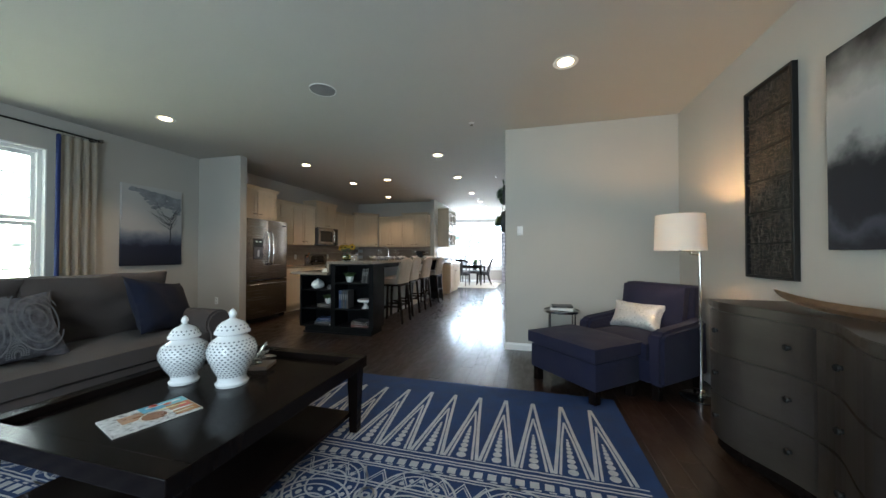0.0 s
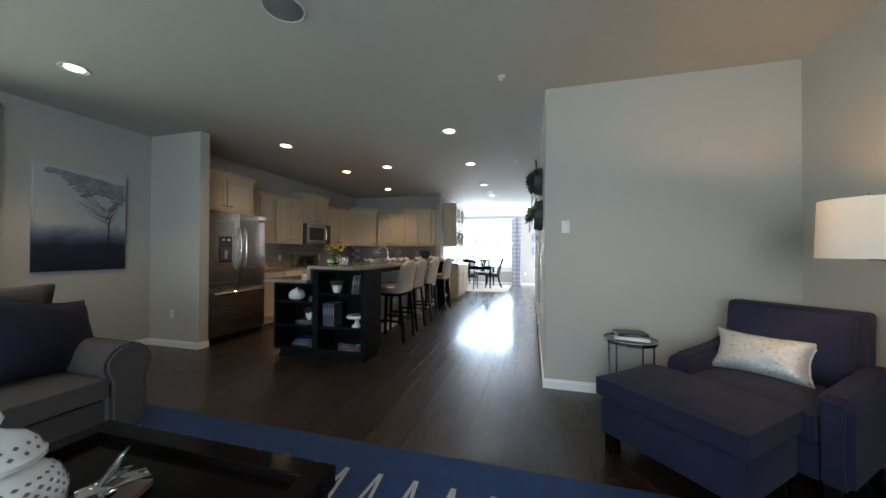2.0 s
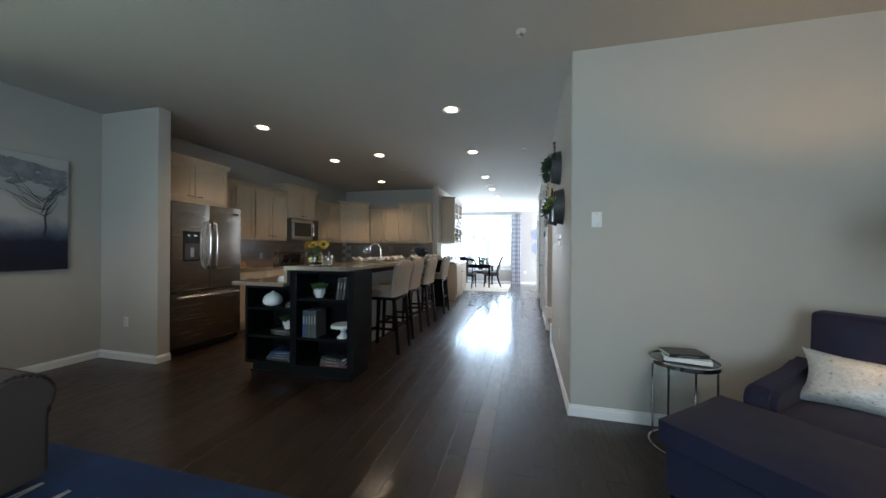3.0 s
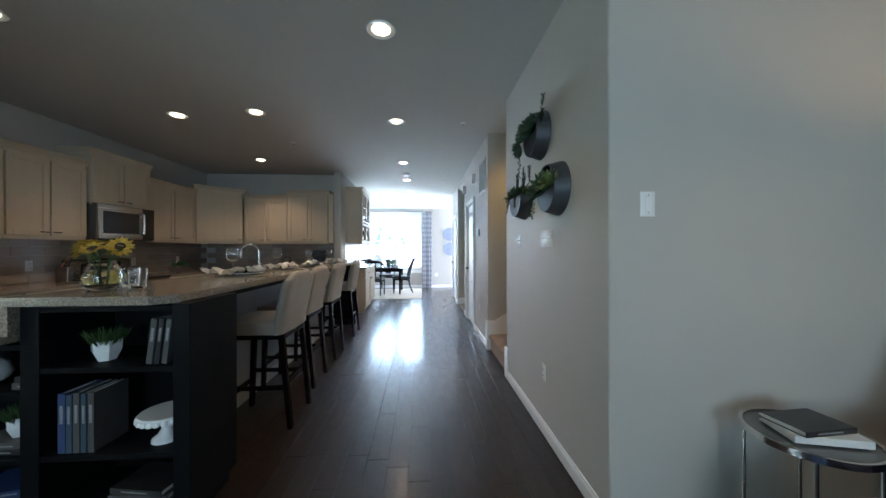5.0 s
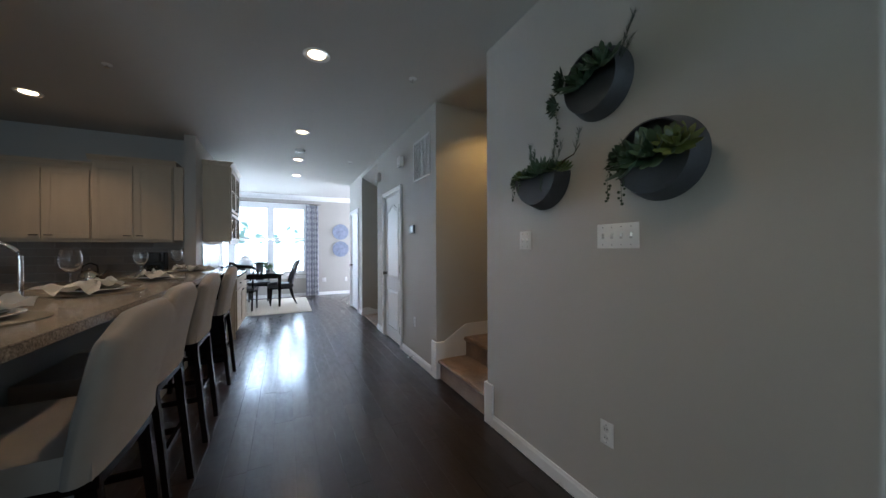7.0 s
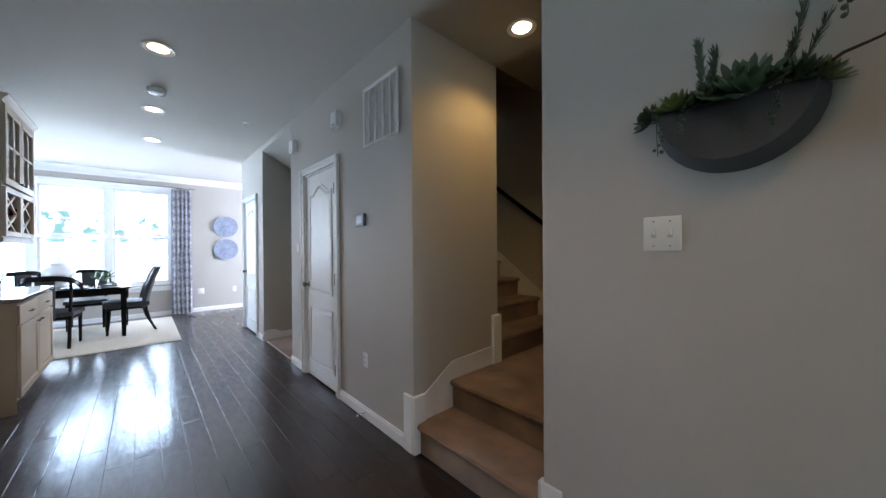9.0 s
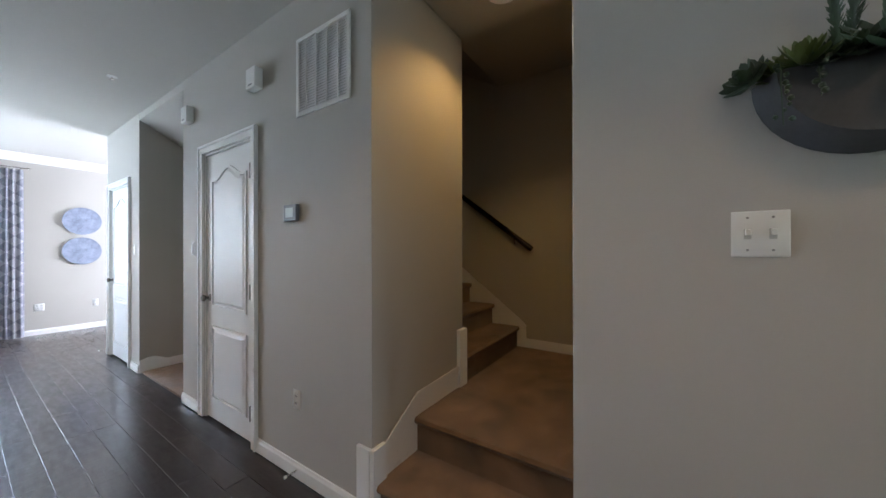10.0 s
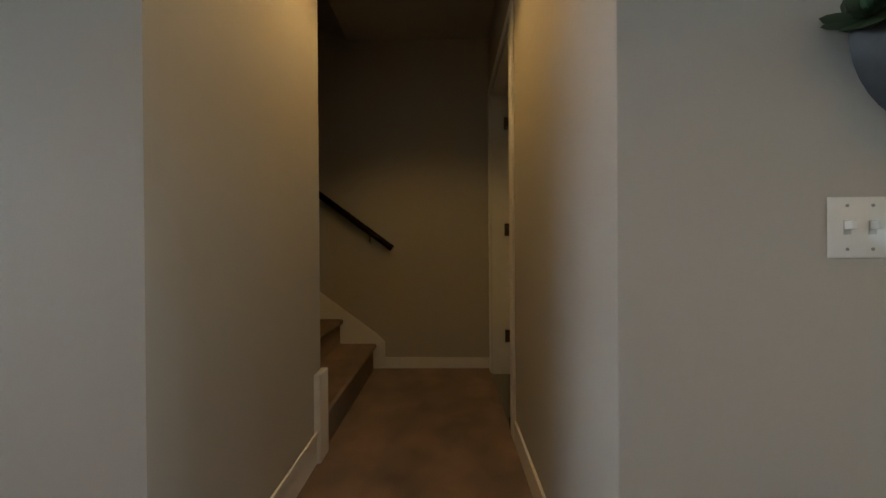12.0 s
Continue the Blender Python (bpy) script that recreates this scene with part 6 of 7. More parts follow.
# bar-top settings
BT = 1.0685
vs = thing("flower_vase", "round glass vase of sunflowers on the bar top", "vase", pose(-2.42, 0.31, BT))
part("glass", lathe([(0.0, 0.0), (0.05, 0.0), (0.072, 0.03), (0.078, 0.07), (0.06, 0.115), (0.05, 0.13), (0.056, 0.145), (0.053, 0.145), (0.047, 0.13), (0.056, 0.112), (0.073, 0.07), (0.067, 0.033), (0.0, 0.01)], 32), GLASS, vs, "", True)
part("water", lathe([(0.0, 0.012), (0.064, 0.033), (0.070, 0.068), (0.060, 0.095), (0.0, 0.095)], 28), clear("yellow_water", (0.80, 0.75, 0.25), 0.0, 1.33), vs, "", True)
YEL = mk("sunflower_petal", (0.50, 0.32, 0.03), 0.6, var=0.3, scale=40, island=0.4)
BRN = mk("sunflower_heart", (0.05, 0.025, 0.01), 0.9)
for k, (dx, dy, dz, tilt, az) in enumerate(((0.0, -0.05, 0.205, 35, 270), (-0.07, -0.02, 0.19, 45, 200), (0.07, 0.0, 0.20, 40, 330), (0.0, 0.06, 0.215, 25, 90), (-0.04, 0.02, 0.23, 12, 120), (0.11, -0.03, 0.215, 55, 300), (-0.11, 0.03, 0.21, 50, 170))):
    m = pose(dx, dy, dz, 0, 0, az) @ pose(0, 0, 0, 0, tilt, 0)
    bm = bmesh.new()
    for ring, (n, r0, r1, w, up) in enumerate(((14, 0.016, 0.058, 0.010, 0.004), (12, 0.016, 0.046, 0.009, 0.010))):
        for i in range(n):
            a = 2 * math.pi * (i + 0.5 * ring) / n + rng.uniform(-0.1, 0.1)
            c, t = Vector((math.cos(a), math.sin(a), 0)), Vector((-math.sin(a), math.cos(a), 0))
            bm.faces.new([bm.verts.new(q) for q in (c * r0, c * (r0 + r1) / 2 + t * w + Vector((0, 0, up)), c * r1 + Vector((0, 0, up * rng.uniform(0, 2))), c * (r0 + r1) / 2 - t * w + Vector((0, 0, up)))])
    moved(bm, m)
    fl_ = part("flower", bm, YEL, vs, "yellow sunflower")
    part("heart", lathe([(0.0, -0.004), (0.02, 0.0), (0.02, 0.006), (0.0, 0.012)], 14), BRN, fl_, "", True, m)
    part("stem", tube([(0.2 * dx, 0.2 * dy, 0.02), (0.5 * dx, 0.5 * dy, 0.14), (dx, dy, dz)], 0.003, 6), GREEN, vs)
bm = bmesh.new()
for k in range(80):
    a = rng.uniform(0, 2 * math.pi)
    r = rng.uniform(0.03, 0.13)
    p = Vector((r * math.cos(a), r * math.sin(a), rng.uniform(0.14, 0.23)))
    d = Vector((math.cos(a), math.sin(a), rng.uniform(-0.3, 0.5))).normalized() * rng.uniform(0.03, 0.06)
    s = d.cross(Vector((0, 0, 1))).normalized() * 0.012
    bm.faces.new([bm.verts.new(q) for q in (p, p + d * 0.5 + s, p + d, p + d * 0.5 - s)])
tagged(part("foliage", bm, GREEN, vs), kind="stuff")
gc = thing("glass_tumbler", "short clear glass tumbler on the bar top", "glass", pose(-2.33, 0.40, BT), "tumblers")
part("glass", lathe([(0.0, 0.0), (0.035, 0.0), (0.040, 0.012), (0.042, 0.10), (0.039, 0.10), (0.037, 0.016), (0.0, 0.014)], 28), GLASS, gc, "", True)
copy_thing(gc, pose(-2.41, 0.46, BT))


def wine_glass(x, y, z):
    g = thing("wine_glass", "large clear wine glass", "glass", pose(x, y, z), "wine glasses")
    part("bowl", lathe([(0.004, 0.085), (0.02, 0.09), (0.043, 0.115), (0.050, 0.15), (0.046, 0.19), (0.040, 0.215), (0.0385, 0.215), (0.0445, 0.19), (0.0485, 0.15), (0.0415, 0.117), (0.018, 0.094), (0.0, 0.091)], 28), GLASS, g, "", True)
    part("stem", lathe([(0.0, 0.0), (0.036, 0.001), (0.034, 0.004), (0.006, 0.009), (0.004, 0.03), (0.004, 0.084), (0.0, 0.0845)], 20), GLASS, g, "", True)
    return g


wg = wine_glass(-2.46, 1.50, BT)
wg2 = copy_thing(wg, pose(-2.48, 2.42, BT))
copy_thing(wg, pose(-2.45, 3.36, BT))
copy_thing(wg, pose(-2.36, 4.02, BT))
fc = thing("faucet", "tall arched steel kitchen faucet on the island", "faucet", pose(-2.70, 2.46, 0.9055, 0, 0, 180))
part("base", lathe([(0.0, 0.0), (0.028, 0.0), (0.028, 0.02), (0.018, 0.04), (0.0, 0.04)], 20), CHROME, fc, "", True)
part("neck", tube([(0, 0, 0.03), (0, 0, 0.32)] + [(0.10 - 0.10 * math.cos(a), 0, 0.32 + 0.10 * math.sin(a)) for a in (radians(q) for q in range(15, 181, 15))] + [(0.20, 0, 0.27)], 0.012, 14), CHROME, fc, "", True)
part("lever", tube([(0, 0.02, 0.05), (0, 0.06, 0.07)], 0.006, 8), CHROME, fc)
NAP = mk("ivory_napkin", (0.76, 0.74, 0.69), 0.9, var=0.06, bump=0.5, bscale=300)
MATB = mk("round_placemat", (0.24, 0.21, 0.15), 0.55, var=0.25, scale=60, bump=0.6, bscale=200)


def place_setting(x, y, k):
    pm = thing("placemat", "round woven placemat on the bar top", "placemat", pose(x, y, BT), "placemats")
    part("disc", lathe([(0.0, 0.0), (0.19, 0.0), (0.192, 0.003), (0.0, 0.004)], 40), MATB, pm)
    d = thing("dinner_plate", "white dinner plate with a dark plate on it", "plate", pose(x, y, BT + 0.0045), "plates")
    part("plate", lathe([(0.0, 0.0), (0.08, 0.0), (0.135, 0.014), (0.137, 0.018), (0.08, 0.006), (0.0, 0.006)], 44), PORC, d, "", True)
    part("salad_plate", lathe([(0.0, 0.0065), (0.06, 0.0065), (0.102, 0.017), (0.103, 0.021), (0.06, 0.011), (0.0, 0.011)], 40), BLACK, d, "dark glazed plate", True)
    n = thing("napkin", "ivory cloth napkin gathered in a steel ring", "napkin", pose(x, y, BT + 0.018, 0, 0, 70 + 20 * k), "napkins")
    for s, w, ln in ((-1, 0.23, 0.25), (1, 0.13, 0.15)):
        bm = bmesh.new()
        rows = []
        for i in range(13):
            u = i / 12
            wd = 0.018 + (w / 2 - 0.018) * u ** 0.8
            rows.append([bm.verts.new((s * (0.012 + ln * u), wd * v, 0.030 + 0.017 * math.sin(6 * v + 2 * u + k) * (0.5 + 0.6 * u) - 0.010 * abs(v) + 0.008 * math.sin(13 * v + 7 * u) + 0.010 * math.sin(9 * u + k))) for v in (q / 7 for q in range(-7, 8))])
        for a, b in zip(rows, rows[1:]):
            for i in range(14):
                bm.faces.new((a[i], a[i + 1], b[i + 1], b[i]))
        ex = bmesh.ops.solidify(bm, geom=list(bm.faces), thickness=0.010)
        part("fold", bm, NAP, n, "", True)
    part("ring", lathe([(0.018, -0.012), (0.021, -0.012), (0.021, 0.012), (0.018, 0.012), (0.018, -0.012)], 24), CHROME, n, "steel napkin ring", True, pose(0, 0, 0.022, 0, 90, 0))


for k, y in enumerate((1.24, 2.04, 2.86, 3.82)):
    place_setting(-2.23, y, k)


# bar stools: back towards +x
def bar_stool():
    s = thing("bar_stool", "beige upholstered bar stool with dark wooden legs", "stool", pose(-1.97, 1.16, 0, 0, 0, 0), "stools along the bar")
    part("seat", pad(0.44, 0.47, 0.10, 0.012, 12, 0.8, 3), LINEN, s, "", True, pose(-0.06, 0, 0.665))
    part("seat_rail", boxes((-0.24, 0.16, -0.20, 0.20, 0.630, 0.670), bev=0.004), ESPRESSO, s)
    bm = bmesh.new()
    cols, rows = 20, 14
    front_, back_ = [], []
    for j in range(rows + 1):
        v = math.sin(math.pi / 2 * j / rows)
        fr_, bk_ = [], []
        for i in range(cols + 1):
            u = math.sin(math.pi / 2 * (2 * i / cols - 1))
            hump = max(0.0, min(1.0, (0.86 - abs(u)) / 0.46))
            top = 1.068 + 0.042 * hump * hump * (3 - 2 * hump) - 0.016 * abs(u) ** 9
            z = 0.675 + (top - 0.675) * v
            x = 0.135 + 0.075 * v ** 1.3 - 0.012 * u * u
            half = 0.258 + 0.016 * v
            th = 0.036 * (1 - abs(u) ** 9) ** 0.5 * (1 - v ** 22) ** 0.5 + 0.001
            fr_.append(bm.verts.new((x - th, half * u, z)))
            bk_.append(bm.verts.new((x + th, half * u, z)))
        front_.append(fr_), back_.append(bk_)
    for g, flip in ((front_, 0), (back_, 1)):
        for a, b in zip(g, g[1:]):
            for i in range(cols):
                q = (a[i], a[i + 1], b[i + 1], b[i])
                bm.faces.new(q if not flip else q[::-1])
    for i in range(cols):
        bm.faces.new((front_[0][i], back_[0][i], back_[0][i + 1], front_[0][i + 1]))
        bm.faces.new((front_[-1][i], front_[-1][i + 1], back_[-1][i + 1], back_[-1][i]))
    for j in range(rows):
        bm.faces.new((front_[j][0], front_[j + 1][0], back_[j + 1][0], back_[j][0]))
        bm.faces.new((front_[j][-1], back_[j][-1], back_[j + 1][-1], front_[j + 1][-1]))
    bmesh.ops.recalc_face_normals(bm, faces=bm.faces)
    part("backrest", bm, LINEN, s, "", True)
    for sx, sy, lean in ((-0.23, -0.18, -0.02), (-0.23, 0.18, -0.02), (0.14, -0.19, 0.06), (0.14, 0.19, 0.06)):
        b2 = bmesh.new()
        for v in box(b2, sx - 0.019, sx + 0.019, sy - 0.019, sy + 0.019, 0.0, 0.635):
            if v.co.z < 0.1:
                v.co.x += lean + (-0.004 if v.co.x > sx else 0.004)
        part("leg", b2, ESPRESSO, s)
    part("footrest", boxes((-0.255, -0.235, -0.165, 0.165, 0.20, 0.235), bev=0.003), ESPRESSO, s)
    part("stretcher", boxes((-0.22, 0.16, -0.188, -0.172, 0.27, 0.30)), ESPRESSO, s)
    part("stretcher", boxes((-0.22, 0.16, 0.172, 0.188, 0.27, 0.30)), ESPRESSO, s)
    part("stretcher", boxes((0.152, 0.172, -0.17, 0.17, 0.30, 0.335)), ESPRESSO, s)
    return s


st0 = bar_stool()
for y in (1.84, 2.60, 3.62):
    copy_thing(st0, pose(-2.03, y, 0))

# serving cabinet with glass doors past the stub wall, facing +x
sv = lower(Matrix.Translation((-1.985, 5.87, 0)) @ LW, 1.28, 0.383, 2, "cream serving cabinet with drawers over doors", 0.88)
part("side_panel", boxes((-0.642, -0.6405, 0.0, 0.383, 0.0, 0.88)), CREAM, sv)
svt = thing("serving_top", "dark polished stone top on the serving cabinet", "worktop", Matrix.Translation((-1.985, 5.87, 0)) @ LW)
part("slab", boxes((-0.66, 0.66, -0.03, 0.383, 0.8805, 0.915), bev=0.004), GRANITE, svt)
gcab = thing("glass_cabinet", "cream wall cabinet with glass doors and bottle rack", "cabinet", Matrix.Translation((-2.05, 5.72, 0)) @ LW)
w = 0.94
part("back_panel", boxes((-w / 2, w / 2, 0.30, 0.318, 1.40, 2.46)), CREAM, gcab)
for x0 in (-w / 2, w / 2 - 0.018):
    part("side_panel", boxes((x0, x0 + 0.018, 0.0, 0.30, 1.40, 2.46)), CREAM, gcab)
for z, t in ((2.44, 0.02), (1.40, 0.018), (1.80, 0.018), (2.12, 0.015)):
    part("shelf", boxes((-w / 2 + 0.018, w / 2 - 0.018, 0.001, 0.30, z, z + t)), CREAM, gcab)
for k in range(2):
    x0, x1 = -w / 2 + w * k / 2 + 0.004, -w / 2 + w * (k + 1) / 2 - 0.004
    d = cab_door(gcab, x0, x1, 1.82, 2.45, (x1 - 0.06 if k == 0 else x0 + 0.06, 1.87), True)
    part("muntin", boxes(((x0 + x1) / 2 - 0.009, (x0 + x1) / 2 + 0.009, -0.020, -0.004, 1.875, 2.395), (x0 + 0.055, x1 - 0.055, -0.0195, -0.0045, 2.125, 2.143)), CREAM, d)
    g = part("pane", boxes((x0 + 0.05, x1 - 0.05, -0.009, -0.006, 1.87, 2.40)), GLASS, d)
    g.visible_shadow = False
    rk = part("rack", boxes((x0, x0 + 0.04, -0.02, -0.001, 1.41, 1.80), (x1 - 0.04, x1, -0.02, -0.001, 1.41, 1.80), (x0 + 0.04, x1 - 0.04, -0.02, -0.001, 1.76, 1.80), (x0 + 0.04, x1 - 0.04, -0.02, -0.001, 1.41, 1.45)), CREAM, gcab)
    b2 = bmesh.new()
    for a in (-1, 1):
        for q in (-0.5, 0.5):
            cx = (x0 + x1) / 2
            prism([(cx - 0.19 * a + 0.0, 1.605 + q * 0.35 - 0.012), (cx + 0.19 * a, 1.605 - q * 0.0 + (0.15 if q < 0 else -0.15) * 0 - 0.012 + q * 0.0), (cx + 0.19 * a, 1.605 + 0.012), (cx - 0.19 * a, 1.605 + q * 0.35 + 0.012)], 0.0, 0.012, b2, "y")
    part("lattice", b2, CREAM, rk)
crown(gcab, w, 2.46, 0.318)
part("light_rail", boxes((-w / 2, w / 2, -0.006, 0.012, 1.36, 1.399)), CREAM, gcab)
bot = None
for k in range(6):
    m = Matrix.Translation((-2.12, 5.33 + 0.155 * k, 1.515 + 0.14 * (k % 2))) @ pose(0, 0, 0, 0, -90, 0)
    b = thing("wine_bottle", "dark wine bottle lying in the cabinet rack", "bottle", m, "bottles in the rack")
    part("glass", lathe([(0.0, 0.0), (0.036, 0.0), (0.037, 0.01), (0.037, 0.15), (0.014, 0.20), (0.0135, 0.24), (0.0, 0.24)], 18), mk("dark_bottle", (0.03, 0.012, 0.01), 0.08), b, "", True)
st_t = tagged(new("side_backsplash"), "pale glazed tile behind the serving cabinet", "backsplash", "", "structure")
WTILE = mk("white_tile", (0.62, 0.62, 0.60), 0.2, var=0.08, island=0.2)
for r in range(4):
    for c in range(5):
        o = part("tile", boxes((-0.126, 0.126, -0.006, 0.0, 0.001, 0.109), bev=0.001, seg=1), WTILE, st_t)
        o.matrix_basis = Matrix.Translation((-2.3685, 5.36 + 0.256 * c, 0.917 + 0.111 * r)) @ LW
cp = thing("glass_decanter", "clear glass hurricane vase on the serving cabinet", "vase", pose(-2.15, 5.42, 0.9155))
part("glass", lathe([(0.0, 0.0), (0.045, 0.0), (0.02, 0.02), (0.018, 0.07), (0.06, 0.12), (0.066, 0.22), (0.05, 0.33), (0.048, 0.33), (0.064, 0.22), (0.057, 0.124), (0.0, 0.08)], 28), GLASS, cp, "", True)

# ---- hallway things ----
ZINC = mk("dark_zinc", (0.058, 0.060, 0.064), 0.5, 0.25, var=0.3, scale=9, bump=0.08, bscale=90)
SUCC = mk("succulent_green", (0.050, 0.085, 0.045), 0.45, var=0.35, scale=14, island=0.5)
SUCC2 = mk("succulent_lime", (0.095, 0.125, 0.032), 0.45, var=0.35, scale=14, island=0.5)
SUCC3 = mk("succulent_dark", (0.028, 0.048, 0.022), 0.5, var=0.4, scale=14, island=0.5)
rng = random.Random(21)


def leaf(bm, p, d, n, ln, w, curl=0.25):
    """A thick pointed leaf from p along d, its upper face towards n."""
    d, n = d.normalized(), n.normalized()
    s = d.cross(n).normalized()
    th = w * 0.22
    rings = []
    for u, k in ((0.0, 0.35), (0.35, 0.9), (0.65, 1.0), (0.88, 0.6)):
        c = p + d * ln * u + n * (curl * ln * u * u)
        rings.append([bm.verts.new(c + s * w * k * 0.5), bm.verts.new(c - n * th * k), bm.verts.new(c - s * w * k * 0.5), bm.verts.new(c + n * th * 0.25 * k)])
    tip = bm.verts.new(p + d * ln + n * (curl * ln))
    for a, b in zip(rings, rings[1:]):
        for i in range(4):
            bm.faces.new((a[i], a[(i + 1) % 4], b[(i + 1) % 4], b[i]))
    for i in range(4):
        bm.faces.new((rings[-1][i], rings[-1][(i + 1) % 4], tip))


def rosette(p, axis, r, mat, parent, layers=3, n=9, w=0.5):
    bm = bmesh.new()
    axis = Vector(axis).normalized()
    a0 = axis.cross(Vector((0.3, 0.2, 1))).normalized()
    b0 = axis.cross(a0)
    for k in range(layers):
        el = radians(12 + 26 * k)
        for i in range(n - k):
            a = 2 * math.pi * (i + 0.5 * k) / (n - k) + rng.uniform(-0.1, 0.1)
            side = a0 * math.cos(a) + b0 * math.sin(a)
            d = side * math.cos(el) + axis * math.sin(el)
            nn = axis * math.cos(el) - side * math.sin(el)
            ln = r * (1 - 0.22 * k) * rng.uniform(0.9, 1.1)
            leaf(bm, Vector(p) + axis * 0.004 * k, d, nn, ln, ln * w)
    return tagged(part("succulent", bm, mat, parent, "", True), kind="stuff")


def beads(p, ln, parent):
    """A trailing string of small round leaves."""
    bm = bmesh.new()
    p = Vector(p)
    tube([p, p + Vector((-0.012, 0.004, -ln * 0.3)), p + Vector((-0.012, 0.0, -ln))], 0.0012, 4, bm)
    k = 0.0
    while k < 1:
        q = p + Vector((-0.012 + rng.uniform(-0.010, 0.010), rng.uniform(-0.012, 0.012), -ln * k))
        bmesh.ops.create_icosphere(bm, subdivisions=1, radius=rng.uniform(0.0045, 0.0075), matrix=Matrix.Translation(q))
        k += 0.012 / ln
    return tagged(part("trailing_string", bm, SUCC3, parent, "", True), kind="stuff")


def spikes(p, d, n, ln, mat, parent, spread=0.35, w=0.0022):
    bm = bmesh.new()
    for _ in range(n):
        q = Vector(p) + Vector((rng.uniform(-0.01, 0.01), rng.uniform(-0.02, 0.02), 0))
        v = Vector(d) + Vector((rng.uniform(-spread, spread), rng.uniform(-spread, spread), rng.uniform(-0.2, 0.2)))
        leaf(bm, q, v, Vector((-1, 0.2, 0.4)), ln * rng.uniform(0.5, 1.1), w * 2)
    return tagged(part("spiky_sprig", bm, mat, parent, "", True), kind="stuff")


def sprig(p, d, ln, mat, parent, n=150):
    """A feathery upright sprig: needles all along a thin stem."""
    bm = bmesh.new()
    p, d = Vector(p), Vector(d).normalized()
    tube([p, p + d * ln * 0.5, p + d * ln], 0.0016, 5, bm, 0.0006)
    for _ in range(n):
        u = rng.uniform(0.1, 1.0)
        side = Vector((rng.uniform(-1, 1), rng.uniform(-1, 1), rng.uniform(-0.3, 0.3)))
        leaf(bm, p + d * ln * u, d * rng.uniform(0.9, 1.5) + side * 0.7, Vector((-0.6, 0.3, 0.6)), rng.uniform(0.018, 0.034), 0.0032, 0.1)
    return tagged(part("feathery_sprig", bm, mat, parent, "", True), kind="stuff")


def planter(y, z, r, half, label):
    """A round zinc wall pocket: local x out of the wall is -x."""
    ob = thing("wall_planter", label, "planter", pose(-0.002, y, z), "round wall planters")
    dp = 0.088
    n = 40
    bm = bmesh.new()
    a0, a1 = (math.pi, 2 * math.pi) if half else (0, 2 * math.pi)
    steps = n // 2 if half else n
    rb, rf = r * 1.05, r * 0.90
    prof = ((0.0, rb), (-dp, rf), (-dp, rf - 0.005), (-0.004, rb - 0.005))
    rings = []
    for i in range(steps + 1):
        a = a0 + (a1 - a0) * i / steps
        rings.append([bm.verts.new((x, q * math.cos(a), q * math.sin(a))) for x, q in prof])
    for a, b in zip(rings, rings[1:]):
        for i in range(3):
            bm.faces.new((a[i], a[i + 1], b[i + 1], b[i]))
    bmesh.ops.remove_doubles(bm, verts=bm.verts, dist=1e-5)
    bmesh.ops.recalc_face_normals(bm, faces=bm.faces)
    part("rim", bm, ZINC, ob, "", True)
    arc = [((rf - 0.003) * math.cos(math.pi + math.pi * i / 24), (rf - 0.003) * math.sin(math.pi + math.pi * i / 24)) for i in range(25)]
    part("front_pocket", prism(arc, -dp + 0.001, -dp + 0.007, None, "x"), ZINC, ob)
    if half:
        part("back_plate", prism([(q[0] * rb / rf, q[1] * rb / rf) for q in arc], -0.010, -0.003, None, "x"), ZINC, ob)
    else:
        part("back_plate", prism([((rb - 0.006) * math.cos(2 * math.pi * i / 40), (rb - 0.006) * math.sin(2 * math.pi * i / 40)) for i in range(40)], -0.008, -0.003, None, "x"), ZINC, ob)
    part("soil", prism([(-rf + 0.02, -0.035), (rf - 0.02, -0.035), (rf - 0.02, -0.045), (-rf + 0.02, -0.045)], -dp + 0.008, -0.011, None, "x"), BRN, ob)
    return ob


p1 = planter(1.18, 1.692, 0.178, True, "half-round dark zinc wall planter of mixed succulents")
for dy, r, mt, ax, nl, w in ((0.192, 0.060, SUCC3, (-0.5, 0.7, 0.5), 10, 0.55), (0.15, 0.048, SUCC2, (-0.8, 0.3, 0.5), 12, 0.30), (0.115, 0.075, SUCC2, (-0.4, 0.1, 0.9), 11, 0.30), (0.08, 0.05, SUCC3, (-0.7, 0.2, 0.6), 12, 0.36),
                             (-0.03, 0.115, SUCC, (-0.65, 0.0, 0.75), 11, 0.28), (-0.045, 0.09, SUCC, (-0.3, -0.1, 0.95), 9, 0.42), (0.035, 0.06, SUCC3, (-0.6, 0.1, 0.7), 12, 0.34), (-0.13, 0.07, SUCC3, (-0.5, -0.3, 0.8), 13, 0.26), (-0.165, 0.06, SUCC2, (-0.5, -0.5, 0.7), 12, 0.30)):
    rosette((-0.072 + 0.035 * (abs(dy) > 0.14), dy, 0.006), ax, r, mt, p1, 4, nl, w)
sprig((-0.05, 0.055, 0.0), (0.02, 0.06, 1), 0.185, SUCC, p1, 260)
sprig((-0.05, 0.045, 0.0), (0.0, -0.10, 1), 0.15, SUCC, p1, 160)
sprig((-0.05, -0.10, 0.0), (-0.05, -0.22, 1), 0.20, SUCC3, p1, 150)
sprig((-0.05, -0.115, 0.0), (-0.05, -0.45, 1), 0.15, SUCC3, p1, 90)
